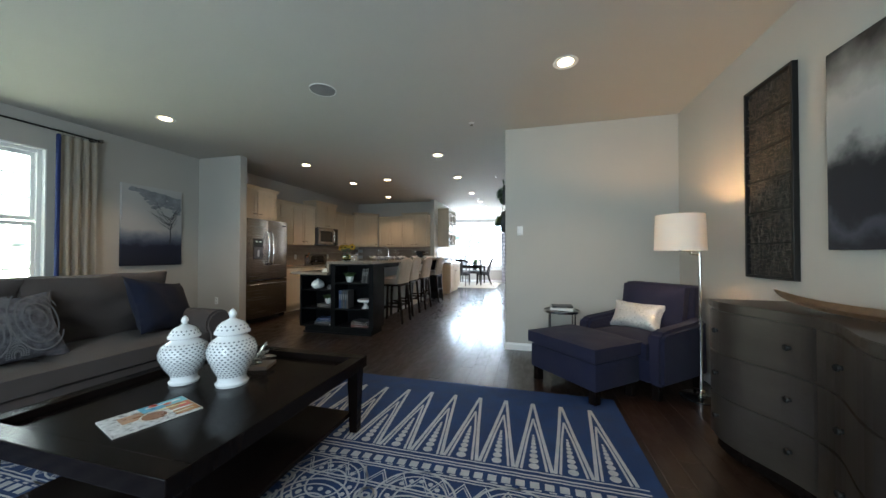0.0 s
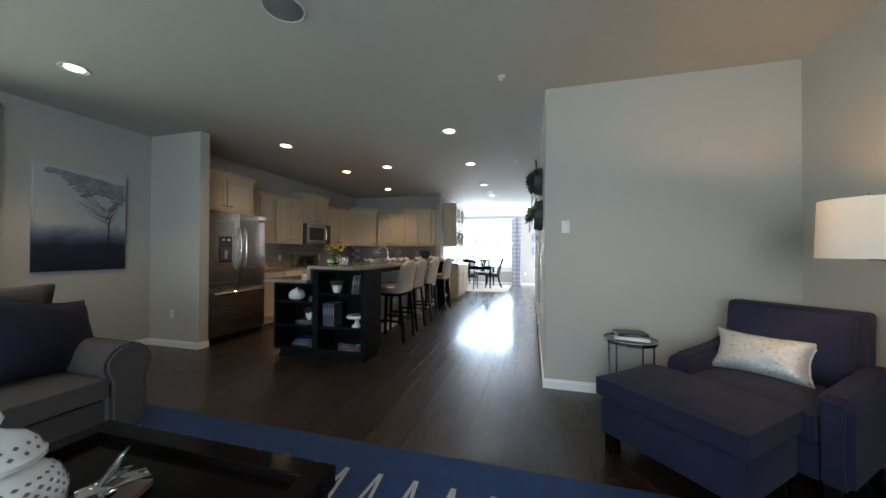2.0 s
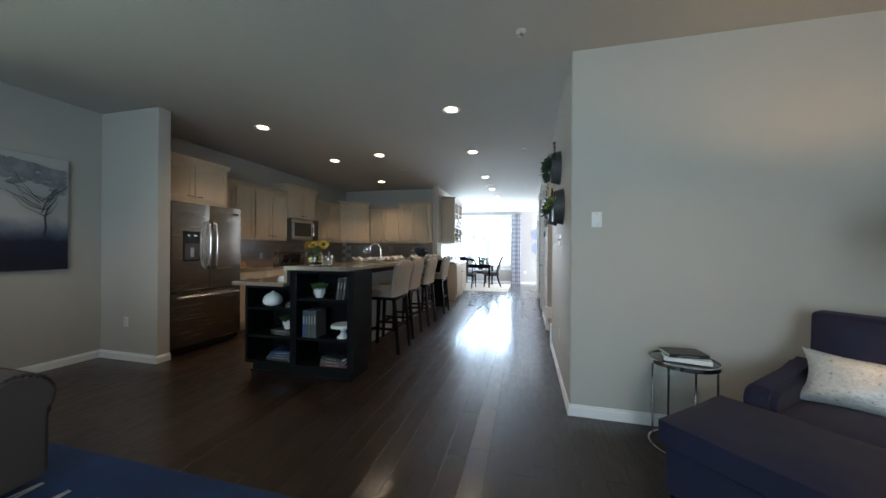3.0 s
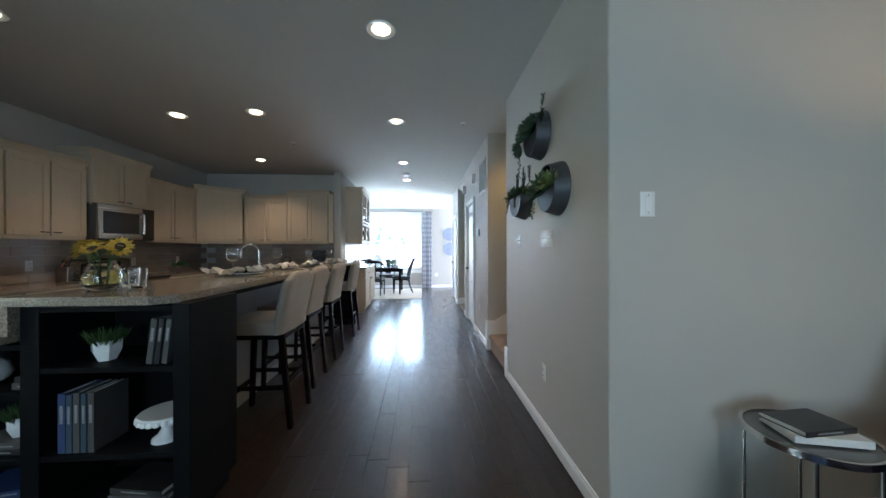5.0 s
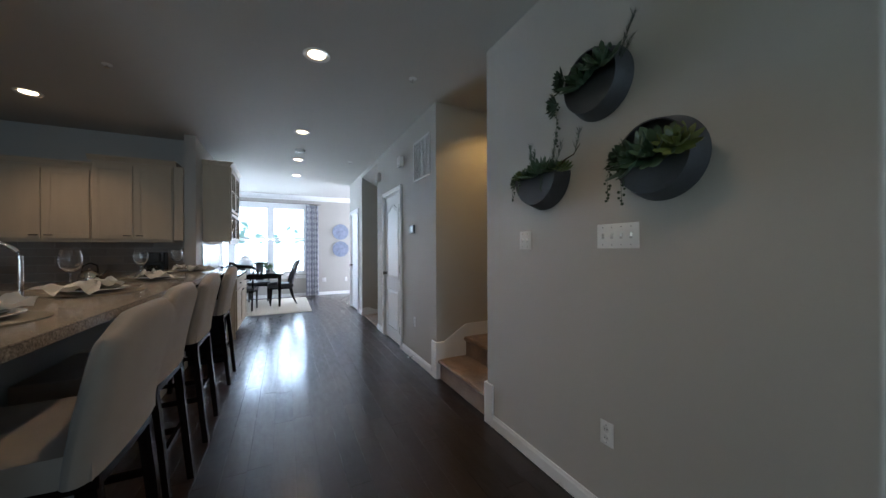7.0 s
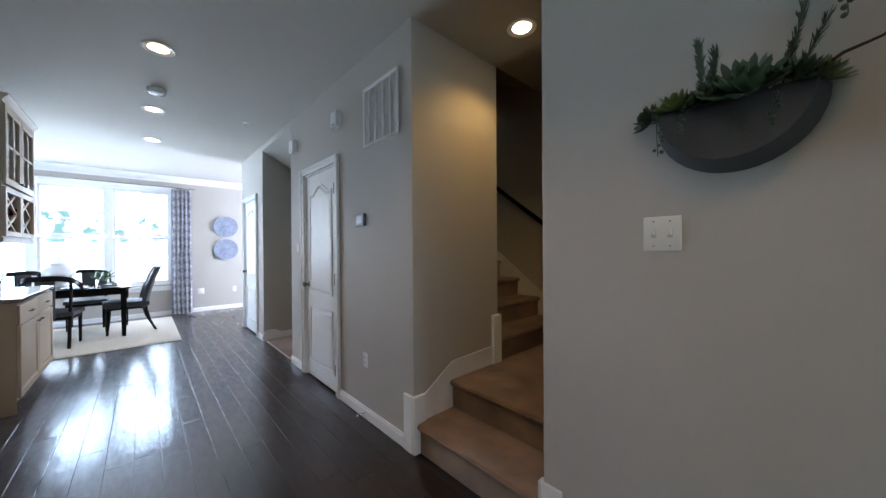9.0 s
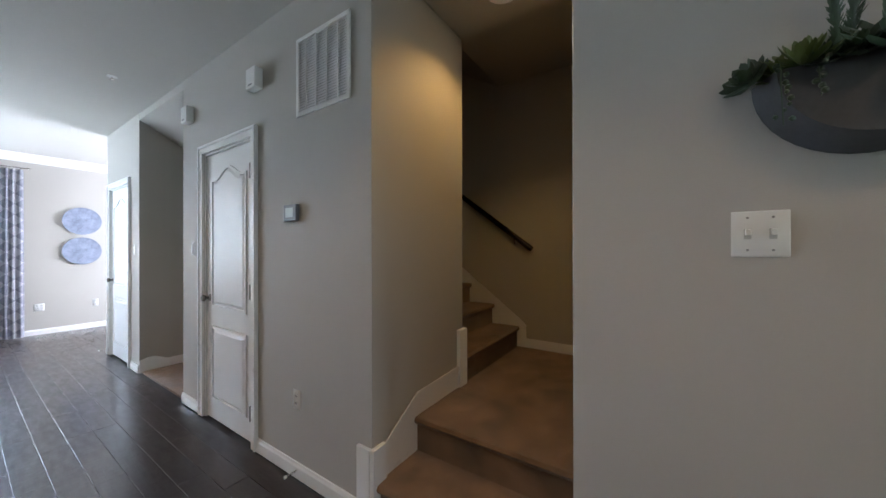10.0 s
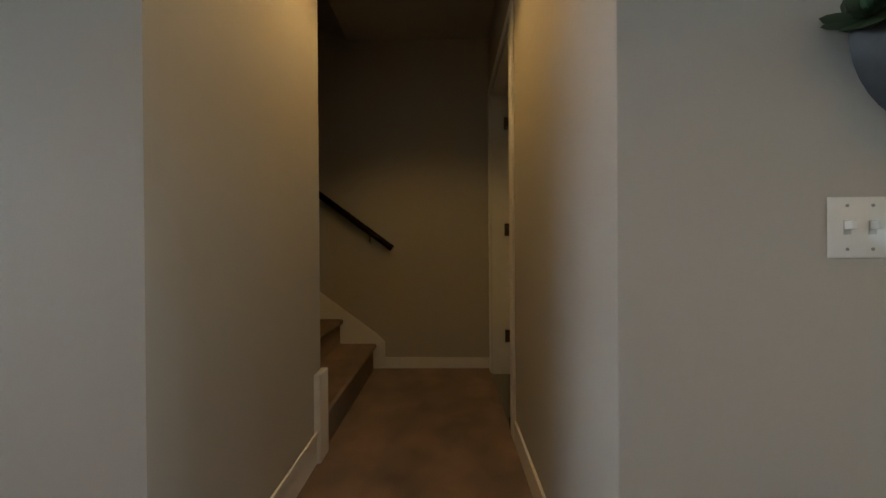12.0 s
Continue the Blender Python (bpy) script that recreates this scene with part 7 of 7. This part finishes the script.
part("twig", tube([(-0.05, -0.14, 0.01), (-0.06, -0.20, 0.045), (-0.055, -0.255, 0.06), (-0.06, -0.30, 0.10)], 0.005, 7, None, 0.002), BRN, p1, "bare brown twig", True)
sprig((-0.06, -0.27, 0.07), (-0.05, -0.35, 1), 0.10, SUCC3, p1, 70)
beads((-0.100, 0.155, 0.0), 0.13, p1), beads((-0.102, 0.10, 0.0), 0.08, p1), beads((-0.102, -0.09, 0.0), 0.10, p1)
p2 = planter(0.53, 1.637, 0.157, False, "round dark zinc wall planter with a green rosette")
rosette((-0.09, -0.02, 0.0), (-0.85, -0.1, 0.45), 0.118, SUCC, p2, 4, 10, 0.38)
rosette((-0.10, 0.05, -0.005), (-0.8, 0.35, 0.35), 0.115, SUCC, p2, 3, 9, 0.36)
rosette((-0.095, -0.105, 0.01), (-0.7, -0.3, 0.5), 0.085, SUCC2, p2, 3, 11, 0.36)
rosette((-0.08, 0.08, 0.005), (-0.7, 0.3, 0.6), 0.075, SUCC, p2, 3, 8)
rosette((-0.09, 0.125, 0.02), (-0.6, 0.5, 0.5), 0.065, SUCC3, p2, 3, 11, 0.34)
spikes((-0.05, 0.10, 0.0), (-0.1, 0.2, 1), 30, 0.10, SUCC3, p2, 0.3, 0.0014)
beads((-0.12, 0.145, -0.01), 0.15, p2), beads((-0.125, 0.08, -0.02), 0.16, p2)
p3 = planter(0.812, 2.057, 0.158, False, "upper round dark zinc wall planter with trailing succulents")
rosette((-0.09, 0.02, 0.0), (-0.75, 0.1, 0.6), 0.12, SUCC, p3, 4, 10, 0.36)
rosette((-0.10, -0.08, 0.03), (-0.7, -0.2, 0.6), 0.11, SUCC, p3, 3, 9, 0.36)
rosette((-0.10, 0.14, 0.03), (-0.6, 0.6, 0.4), 0.06, SUCC3, p3, 3, 11, 0.34)
rosette((-0.10, 0.18, -0.05), (-0.6, 0.8, 0.1), 0.07, SUCC3, p3, 3, 12, 0.34)
rosette((-0.08, 0.17, 0.09), (-0.5, 0.8, 0.5), 0.055, SUCC3, p3, 2, 8, 0.36)
sprig((-0.06, -0.12, 0.02), (-0.05, -0.55, 1), 0.19, SUCC3, p3, 130)
sprig((-0.06, -0.13, 0.02), (-0.05, -0.8, 0.9), 0.10, SUCC3, p3, 60)
beads((-0.10, 0.165, -0.04), 0.22, p3)

# air return grille
vg = thing("return_air_grille", "white metal return air grille high on the wall", "vent", Matrix.Translation((-0.0005, 3.055, 2.05)) @ pose(0, 0, 0, 0, 0, -90))
W2, HH = 0.225, 0.44
part("frame", boxes((-W2, -W2 + 0.022, -0.012, -0.0005, 0, HH), (W2 - 0.022, W2, -0.012, -0.0005, 0, HH), (-W2 + 0.022, W2 - 0.022, -0.012, -0.0005, 0, 0.022), (-W2 + 0.022, W2 - 0.022, -0.012, -0.0005, HH - 0.022, HH), bev=0.002), PLAST, vg)
part("backing", boxes((-W2 + 0.022, W2 - 0.022, -0.0022, -0.0008, 0.022, HH - 0.022)), mk("grille_shadow", (0.72, 0.72, 0.72), 0.7), vg)
for k in range(1, 5):
    x = -W2 + 2 * W2 * k / 5
    part("divider", boxes((x - 0.004, x + 0.004, -0.011, -0.0025, 0.022, HH - 0.022)), PLAST, vg)
for c in range(5):
    sl_ = bmesh.new()
    x0, x1 = -W2 + 2 * W2 * c / 5 + 0.005, -W2 + 2 * W2 * (c + 1) / 5 - 0.005
    x0, x1 = max(x0, -W2 + 0.023), min(x1, W2 - 0.023)
    for r in range(26):
        z = 0.026 + 0.0148 * r
        prism([(-0.0105, z), (-0.0105, z + 0.0015), (-0.003, z + 0.0105), (-0.003, z + 0.009)], x0, x1, sl_, "x")
    tagged(part("louvre", sl_, PLAST, vg), kind="stuff")
for y, z in ((3.71, 2.385), (4.78, 2.40)):
    b = thing("door_chime", "small white plastic sounder box on the wall", "sounder", Matrix.Translation((-0.0005, y, z)) @ pose(0, 0, 0, 0, 0, -90), "wall sounders")
    part("case", boxes((-0.055, 0.055, -0.055, -0.0005, -0.065, 0.065), bev=0.006), PLAST, b)
    part("slot", boxes((-0.025, 0.025, -0.0562, -0.0552, -0.05, -0.04)), mk("slot_dark", (0.2, 0.2, 0.2), 0.5), b)
th = thing("thermostat", "small silver-grey thermostat with a pale display", "thermostat", Matrix.Translation((-0.0005, 3.325, 1.51)) @ pose(0, 0, 0, 0, 0, -90))
part("case", boxes((-0.062, 0.062, -0.026, -0.0005, -0.048, 0.048), bev=0.006), mk("silver_grey_case", (0.11, 0.115, 0.12), 0.3, var=0.05), th)
part("display", boxes((-0.036, 0.036, -0.0275, -0.0262, -0.026, 0.028)), mk("lcd", (0.42, 0.46, 0.43), 0.15), th, "grey liquid crystal display")
dsr = thing("door_stop", "springy white door stop on the baseboard", "door stop", Matrix.Translation((-0.016, 3.27, 0.05)) @ pose(0, 0, 0, 0, 0, -90))
part("spring", tube([(0.004 * math.cos(i), -0.0009 * i, 0.004 * math.sin(i)) for i in range(0, 70)], 0.0016, 5), CHROME, dsr, "", True)
part("tip", lathe([(0.0, 0.0), (0.008, 0.0), (0.008, 0.012), (0.0, 0.014)], 12), PLAST, dsr, "", False, pose(0, -0.062, 0, 90, 0, 0))
dsr2 = copy_thing(dsr, Matrix.Translation((-0.016, 7.36, 0.05)) @ pose(0, 0, 0, 0, 0, -90))

# ---- dining room ----
drug = thing("dining_rug", "pale cream ribbed rug under the dining table", "rug", pose(-2.22, 8.05, 0.002))
part("woven_field", boxes((-1.38, 1.38, -1.05, 1.12, 0, 0.010), bev=0.004), mk("cream_wool", (0.52, 0.48, 0.41), 0.95, var=0.12, scale=20, bump=0.5, bscale=200), drug)
rb = bmesh.new()
for k in range(52):
    box(rb, -1.37, 1.37, -1.03 + 0.041 * k, -1.03 + 0.041 * k + 0.022, 0.0102, 0.0135)
tagged(part("rib", rb, mk("ivory_rib", (0.60, 0.57, 0.50), 0.95, var=0.1, scale=30), drug), kind="stuff")
dt = thing("dining_table", "black wooden dining table on square legs", "table", pose(-2.20, 8.30, 0.016))
part("tabletop", boxes((-0.82, 0.82, -0.53, 0.53, 0.705, 0.735), bev=0.005), ESPRESSO, dt)
part("apron", boxes((-0.74, 0.74, -0.455, -0.43, 0.62, 0.704), (-0.74, 0.74, 0.43, 0.455, 0.62, 0.704), (-0.74, -0.715, -0.43, 0.43, 0.62, 0.704), (0.715, 0.74, -0.43, 0.43, 0.62, 0.704)), ESPRESSO, dt)
for sx in (-1, 1):
    for sy in (-1, 1):
        b2 = bmesh.new()
        for v in box(b2, sx * 0.745 - 0.035, sx * 0.745 + 0.035, sy * 0.46 - 0.035, sy * 0.46 + 0.035, 0, 0.704):
            if v.co.z < 0.1:
                v.co.x += -0.012 * (1 if v.co.x > sx * 0.745 else -1)
                v.co.y += -0.012 * (1 if v.co.y > sy * 0.46 else -1)
        part("leg", b2, ESPRESSO, dt)
CHLEA = mk("charcoal_upholstery", (0.018, 0.017, 0.019), 0.55, var=0.2, scale=10, bump=0.3, bscale=300)


def dining_chair(m, label):
    """A high curved-back chair that faces local -y."""
    c = thing("dining_chair", label, "chair", m, "chairs round the dining table")
    part("seat", pad(0.48, 0.46, 0.09, 0.02, 10, 0.7, 6), CHLEA, c, "", True, pose(0, -0.02, 0.40))
    part("seat_rail", boxes((-0.21, 0.21, -0.21, 0.19, 0.365, 0.402), bev=0.003), ESPRESSO, c)
    bm = bmesh.new()
    g1, g2 = [], []
    for j in range(11):
        v = j / 10
        r1, r2 = [], []
        for i in range(9):
            u = i / 4 - 1
            z = 0.36 + 0.66 * v - 0.02 * u * u * v
            y = 0.19 + 0.16 * v ** 1.6 - 0.05 * u * u
            hw = 0.22 + 0.03 * math.sin(math.pi * v)
            r1.append(bm.verts.new((hw * u, y - 0.02, z)))
            r2.append(bm.verts.new((hw * u, y + 0.025, z)))
        g1.append(r1), g2.append(r2)
    for g in (g1, g2):
        for a, b in zip(g, g[1:]):
            for i in range(8):
                bm.faces.new((a[i], a[i + 1], b[i + 1], b[i]))
    for i in range(8):
        bm.faces.new((g1[0][i], g2[0][i], g2[0][i + 1], g1[0][i + 1])), bm.faces.new((g1[-1][i], g2[-1][i], g2[-1][i + 1], g1[-1][i + 1]))
    for j in range(10):
        bm.faces.new((g1[j][0], g1[j + 1][0], g2[j + 1][0], g2[j][0])), bm.faces.new((g1[j][8], g1[j + 1][8], g2[j + 1][8], g2[j][8]))
    bmesh.ops.recalc_face_normals(bm, faces=bm.faces)
    part("backrest", bm, CHLEA, c, "", True)
    for sx, sy, lean in ((-0.2, -0.19, -0.02), (0.2, -0.19, -0.02), (-0.19, 0.17, 0.11), (0.19, 0.17, 0.11)):
        part("leg", tube([(sx, sy, 0.37), (sx, sy + lean * 0.35, 0.18), (sx, sy + lean, 0.0)], 0.022, 8, None, 0.014), ESPRESSO, c)
    nl = bmesh.new()
    for s in (-1, 1):
        for k in range(18):
            v = 0.05 + 0.9 * k / 17
            bmesh.ops.create_icosphere(nl, subdivisions=1, radius=0.005, matrix=Matrix.Translation((s * (0.218 + 0.03 * math.sin(math.pi * v)), 0.19 + 0.16 * v ** 1.6 - 0.045, 0.36 + 0.645 * v)))
    tagged(part("nailhead", nl, CHROME, c, "silver nailhead trim"), kind="stuff")
    return c


def barrel_chair(m, label):
    c = thing("dining_armchair", label, "chair", m, "open-back chairs at the dining table")
    part("seat", pad(0.48, 0.46, 0.07, 0.02, 10, 0.7, 6), CHLEA, c, "", True, pose(0, 0, 0.41))
    part("seat_frame", boxes((-0.22, 0.22, -0.21, 0.21, 0.37, 0.412), bev=0.004), ESPRESSO, c)
    arc = [(0.27 * math.sin(a), 0.02 + 0.24 * math.cos(a), 0.92 - 0.16 * abs(a / 1.6) ** 2.5) for a in (radians(q) for q in range(-95, 96, 10))]
    b2 = bmesh.new()
    rows = []
    for i, p in enumerate(arc):
        d = (Vector(arc[min(i + 1, len(arc) - 1)]) - Vector(arc[max(i - 1, 0)])).normalized()
        nrm = d.cross(Vector((0, 0, 1))).normalized() * 0.012
        q = Vector(p)
        rows.append([b2.verts.new(q + nrm - Vector((0, 0, 0.035))), b2.verts.new(q + nrm + Vector((0, 0, 0.035))), b2.verts.new(q - nrm + Vector((0, 0, 0.035))), b2.verts.new(q - nrm - Vector((0, 0, 0.035)))])
    for a, b in zip(rows, rows[1:]):
        for i in range(4):
            b2.faces.new((a[i], a[(i + 1) % 4], b[(i + 1) % 4], b[i]))
    b2.faces.new(rows[0]), b2.faces.new(rows[-1][::-1])
    bmesh.ops.recalc_face_normals(b2, faces=b2.faces)
    part("back_rail", b2, ESPRESSO, c, "", True)
    part("splat", boxes((-0.085, 0.085, 0.232, 0.25, 0.40, 0.89), bev=0.003), CHLEA, c)
    for sx in (-1, 1):
        part("leg", tube([(sx * 0.20, -0.19, 0.0), (sx * 0.20, -0.19, 0.38)], 0.017, 8, None, 0.021), ESPRESSO, c)
        part("leg", tube([(sx * 0.20, 0.24, 0.0), (sx * 0.20, 0.19, 0.40), (sx * 0.21, 0.175, 0.86)], 0.019, 8, None, 0.016), ESPRESSO, c)
    return c


dining_chair(pose(-1.42, 8.20, 0.016, 0, 0, -86) @ Matrix.Diagonal((1.0, 1.12, 1.0, 1.0)), "charcoal dining chair with curved back and nailheads")
dining_chair(pose(-3.10, 8.35, 0.016, 0, 0, 90), "charcoal dining chair with curved back and nailheads")
barrel_chair(pose(-2.12, 7.72, 0.016, 0, 0, 172), "black open-back dining armchair with dark seat")
barrel_chair(pose(-2.80, 7.70, 0.016, 0, 0, 180), "black open-back dining armchair with dark seat")
barrel_chair(pose(-1.92, 9.00, 0.016, 0, 0, 0), "black open-back dining armchair before the window")
barrel_chair(pose(-2.62, 9.00, 0.016, 0, 0, 0), "black open-back dining armchair before the window")
DT = 0.016 + 0.7355
for x, y in ((-2.16, 8.50), (-2.80, 8.44)):
    u = thing("lidded_urn", "large white porcelain lidded urn on the table", "urn", pose(x, y, DT), "white urns")
    u.matrix_world = u.matrix_world @ Matrix.Diagonal((0.84, 0.84, 0.90, 1.0))
    part("body", lathe([(0.0, 0.0), (0.10, 0.0), (0.105, 0.02), (0.10, 0.04), (0.16, 0.12), (0.20, 0.20), (0.205, 0.25), (0.17, 0.31), (0.11, 0.35), (0.105, 0.37)], 36), PORC, u, "", True)
    part("lid", lathe([(0.112, 0.371), (0.125, 0.378), (0.12, 0.395), (0.08, 0.42), (0.03, 0.435), (0.018, 0.445), (0.028, 0.46), (0.018, 0.48), (0.0, 0.49)], 32), PORC, u, "", True)
dp_ = thing("potted_lily", "small green leafy plant on the dining table", "plant", pose(-1.70, 8.25, DT))
part("pot", lathe([(0.0, 0.0), (0.045, 0.0), (0.055, 0.07), (0.050, 0.07), (0.0, 0.06)], 20), ZINC, dp_, "", True)
bm = bmesh.new()
for k in range(16):
    a = 2 * math.pi * k / 16 + rng.uniform(-0.2, 0.2)
    leaf(bm, Vector((0, 0, 0.06)), Vector((math.cos(a), math.sin(a), rng.uniform(0.6, 2.2))), Vector((-math.cos(a), -math.sin(a), 0.8)), rng.uniform(0.14, 0.24), 0.05, -0.15)
part("foliage", bm, GREEN, dp_, "", True)
for x, y in ((-1.95, 8.05), (-1.72, 8.05)):
    copy_thing(wg, pose(x, y, DT))
for x, y in ((-1.62, 8.20), (-1.95, 7.95), (-2.60, 7.95)):
    d = thing("dinner_plate", "white plate set on the dining table", "plate", pose(x, y, DT), "dining plates")
    part("plate", lathe([(0.0, 0.0), (0.08, 0.0), (0.135, 0.014), (0.137, 0.018), (0.08, 0.006), (0.0, 0.006)], 36), PORC, d, "", True)
sp2 = thing("twig_ornament", "small green sprig on a dining plate", "ornament", pose(-1.58, 8.22, DT + 0.0065))
bm = bmesh.new()
for k in range(12):
    a = rng.uniform(0, 6.28)
    leaf(bm, Vector((0, 0, 0.0)), Vector((math.cos(a), math.sin(a), rng.uniform(0.3, 1))), Vector((0, 0, 1)), rng.uniform(0.06, 0.12), 0.02, -0.1)
part("leaves", bm, SUCC2, sp2, "", True)


def lattice_cloth(name):
    """Printed diamond lattice in blue-grey on white cloth."""
    m = bpy.data.materials.new(name)
    m.use_nodes = True
    nt = m.node_tree
    tc = nt.nodes.new("ShaderNodeTexCoord")
    mp = nt.nodes.new("ShaderNodeMapping")
    mp.inputs["Rotation"].default_value, mp.inputs["Scale"].default_value = (0, radians(45), 0), (9, 0, 9)
    ck = nt.nodes.new("ShaderNodeTexChecker")
    ck.inputs["Scale"].default_value = 1.0
    ck.inputs[1].default_value, ck.inputs[2].default_value = (0.72, 0.72, 0.74, 1), (0.24, 0.25, 0.33, 1)
    no = nt.nodes.new("ShaderNodeTexNoise")
    no.inputs["Scale"].default_value, no.inputs["Detail"].default_value = 14, 5
    mx = nt.nodes.new("ShaderNodeMix")
    mx.data_type = "RGBA"
    mx.inputs[7].default_value = (0.58, 0.58, 0.62, 1)
    nt.links.new(tc.outputs["Object"], mp.inputs[0]), nt.links.new(mp.outputs[0], ck.inputs[0])
    nt.links.new(tc.outputs["Object"], no.inputs[0]), nt.links.new(no.outputs[0], mx.inputs[0])
    nt.links.new(ck.outputs[0], mx.inputs[6])
    p_ = nt.nodes["Principled BSDF"]
    nt.links.new(mx.outputs[2], p_.inputs["Base Color"])
    p_.inputs["Roughness"].default_value = 0.9
    return m


LATT = lattice_cloth("lattice_print")
curtain("curtain", "white curtain printed with a blue-grey diamond lattice", pose(-0.66, 9.41, 0.012, 0, 0, 0), 0.32, 2.47, LATT, 5, 4)
curtain("curtain", "white curtain printed with a blue-grey diamond lattice", pose(-3.58, 9.41, 0.012, 0, 0, 0), 0.32, 2.47, LATT, 5, 9)
r2 = thing("curtain_rod", "slim steel curtain rod above the dining window", "curtain rod")
part("rod", tube([(-3.80, 9.41, 2.515), (-0.46, 9.41, 2.515)], 0.011), CHROME, r2)
for x in (-3.81, -0.45):
    part("finial", lathe([(0.0, -0.02), (0.018, 0.0), (0.0, 0.02)], 12), CHROME, r2, "", True, pose(x, 9.41, 2.515, 0, 90, 0))
for z in (1.775, 1.285):
    d = thing("wall_disc", "round blue-grey textured disc on the wall", "wall decor", pose(0.10, 9.497, z, 90, 0, 0), "wall discs")
    part("disc", lathe([(0.0, 0.03), (0.08, 0.026), (0.20, 0.020), (0.222, 0.024), (0.222, 0.0), (0.0, 0.0)], 44), mk("blue_grey_disc", (0.22, 0.25, 0.33), 0.7, var=0.35, scale=14, bump=0.4, bscale=60), d, "", True)
plate(-0.35, 9.4995, 0.42, "-y", 2, "outlet", "white double outlet under the window")

# ---- floor boards ----
fl = tagged(new("floor"), "dark hand-scraped hardwood floor boards", "floor", "", "structure")
PW = 0.127
plank_meshes = {}
rng = random.Random(5)
rest = bmesh.new()
count = 0


def plank(bm, w, ln):
    c, b = w / 2 - 0.0007, 0.0016
    top = [(-c + b, b, 0), (c - b, b, 0), (c - b, ln - b, 0), (-c + b, ln - b, 0)]
    low = [(-c, 0, -0.0004), (c, 0, -0.0004), (c, ln - 0.0014, -0.0004), (-c, ln - 0.0014, -0.0004)]
    bot = [(x, y, -0.0105) for x, y, z in low]
    v = [[bm.verts.new(p) for p in ring] for ring in (top, low, bot)]
    bm.faces.new(v[0])
    for a, d in ((v[0], v[1]), (v[1], v[2])):
        for i in range(4):
            bm.faces.new((a[i], d[i], d[(i + 1) % 4], a[(i + 1) % 4]))
    return [q for r in v for q in r]


LENGTHS = (0.55, 0.8, 1.05, 1.3)
for ln in LENGTHS:
    bm = bmesh.new()
    plank(bm, PW, ln)
    me = bpy.data.meshes.new("board")
    bm.to_mesh(me)
    bm.free()
    me.materials.append(FLOORW)
    plank_meshes[ln] = me
x = L + PW / 2
while x < 3.1:
    start = -6.2 if x < R else 7.40
    y = start
    while y < 9.49:
        ln = rng.choice(LENGTHS) if y > start else rng.choice(LENGTHS) * rng.choice((0.5, 0.75, 1.0))
        if y + ln > 9.5:
            ln = 9.5 - y
        solid = (x > 0 and 0.02 < y and y + ln < 7.2)
        if solid:
            pass
        elif -2.2 < x < 0.0 and -1.4 < y < 8.2 and count < 300 and ln in plank_meshes:
            ob = new("board", plank_meshes[ln])
            ob.parent, ob.matrix_basis = fl, pose(x, y, rng.uniform(-0.0004, 0.0004), rng.uniform(-0.04, 0.04), rng.uniform(-0.2, 0.2), 0)
            count += 1
        else:
            vs = plank(rest, PW, ln)
            tilt = rng.uniform(-0.003, 0.003)
            for v in vs:
                v.co += Vector((x, y, tilt * v.co.x))
        y += ln
    x += PW
o = part("far_boards", rest, FLOORW, fl)
tagged(o, "dark floor boards further off", "", "", "stuff")
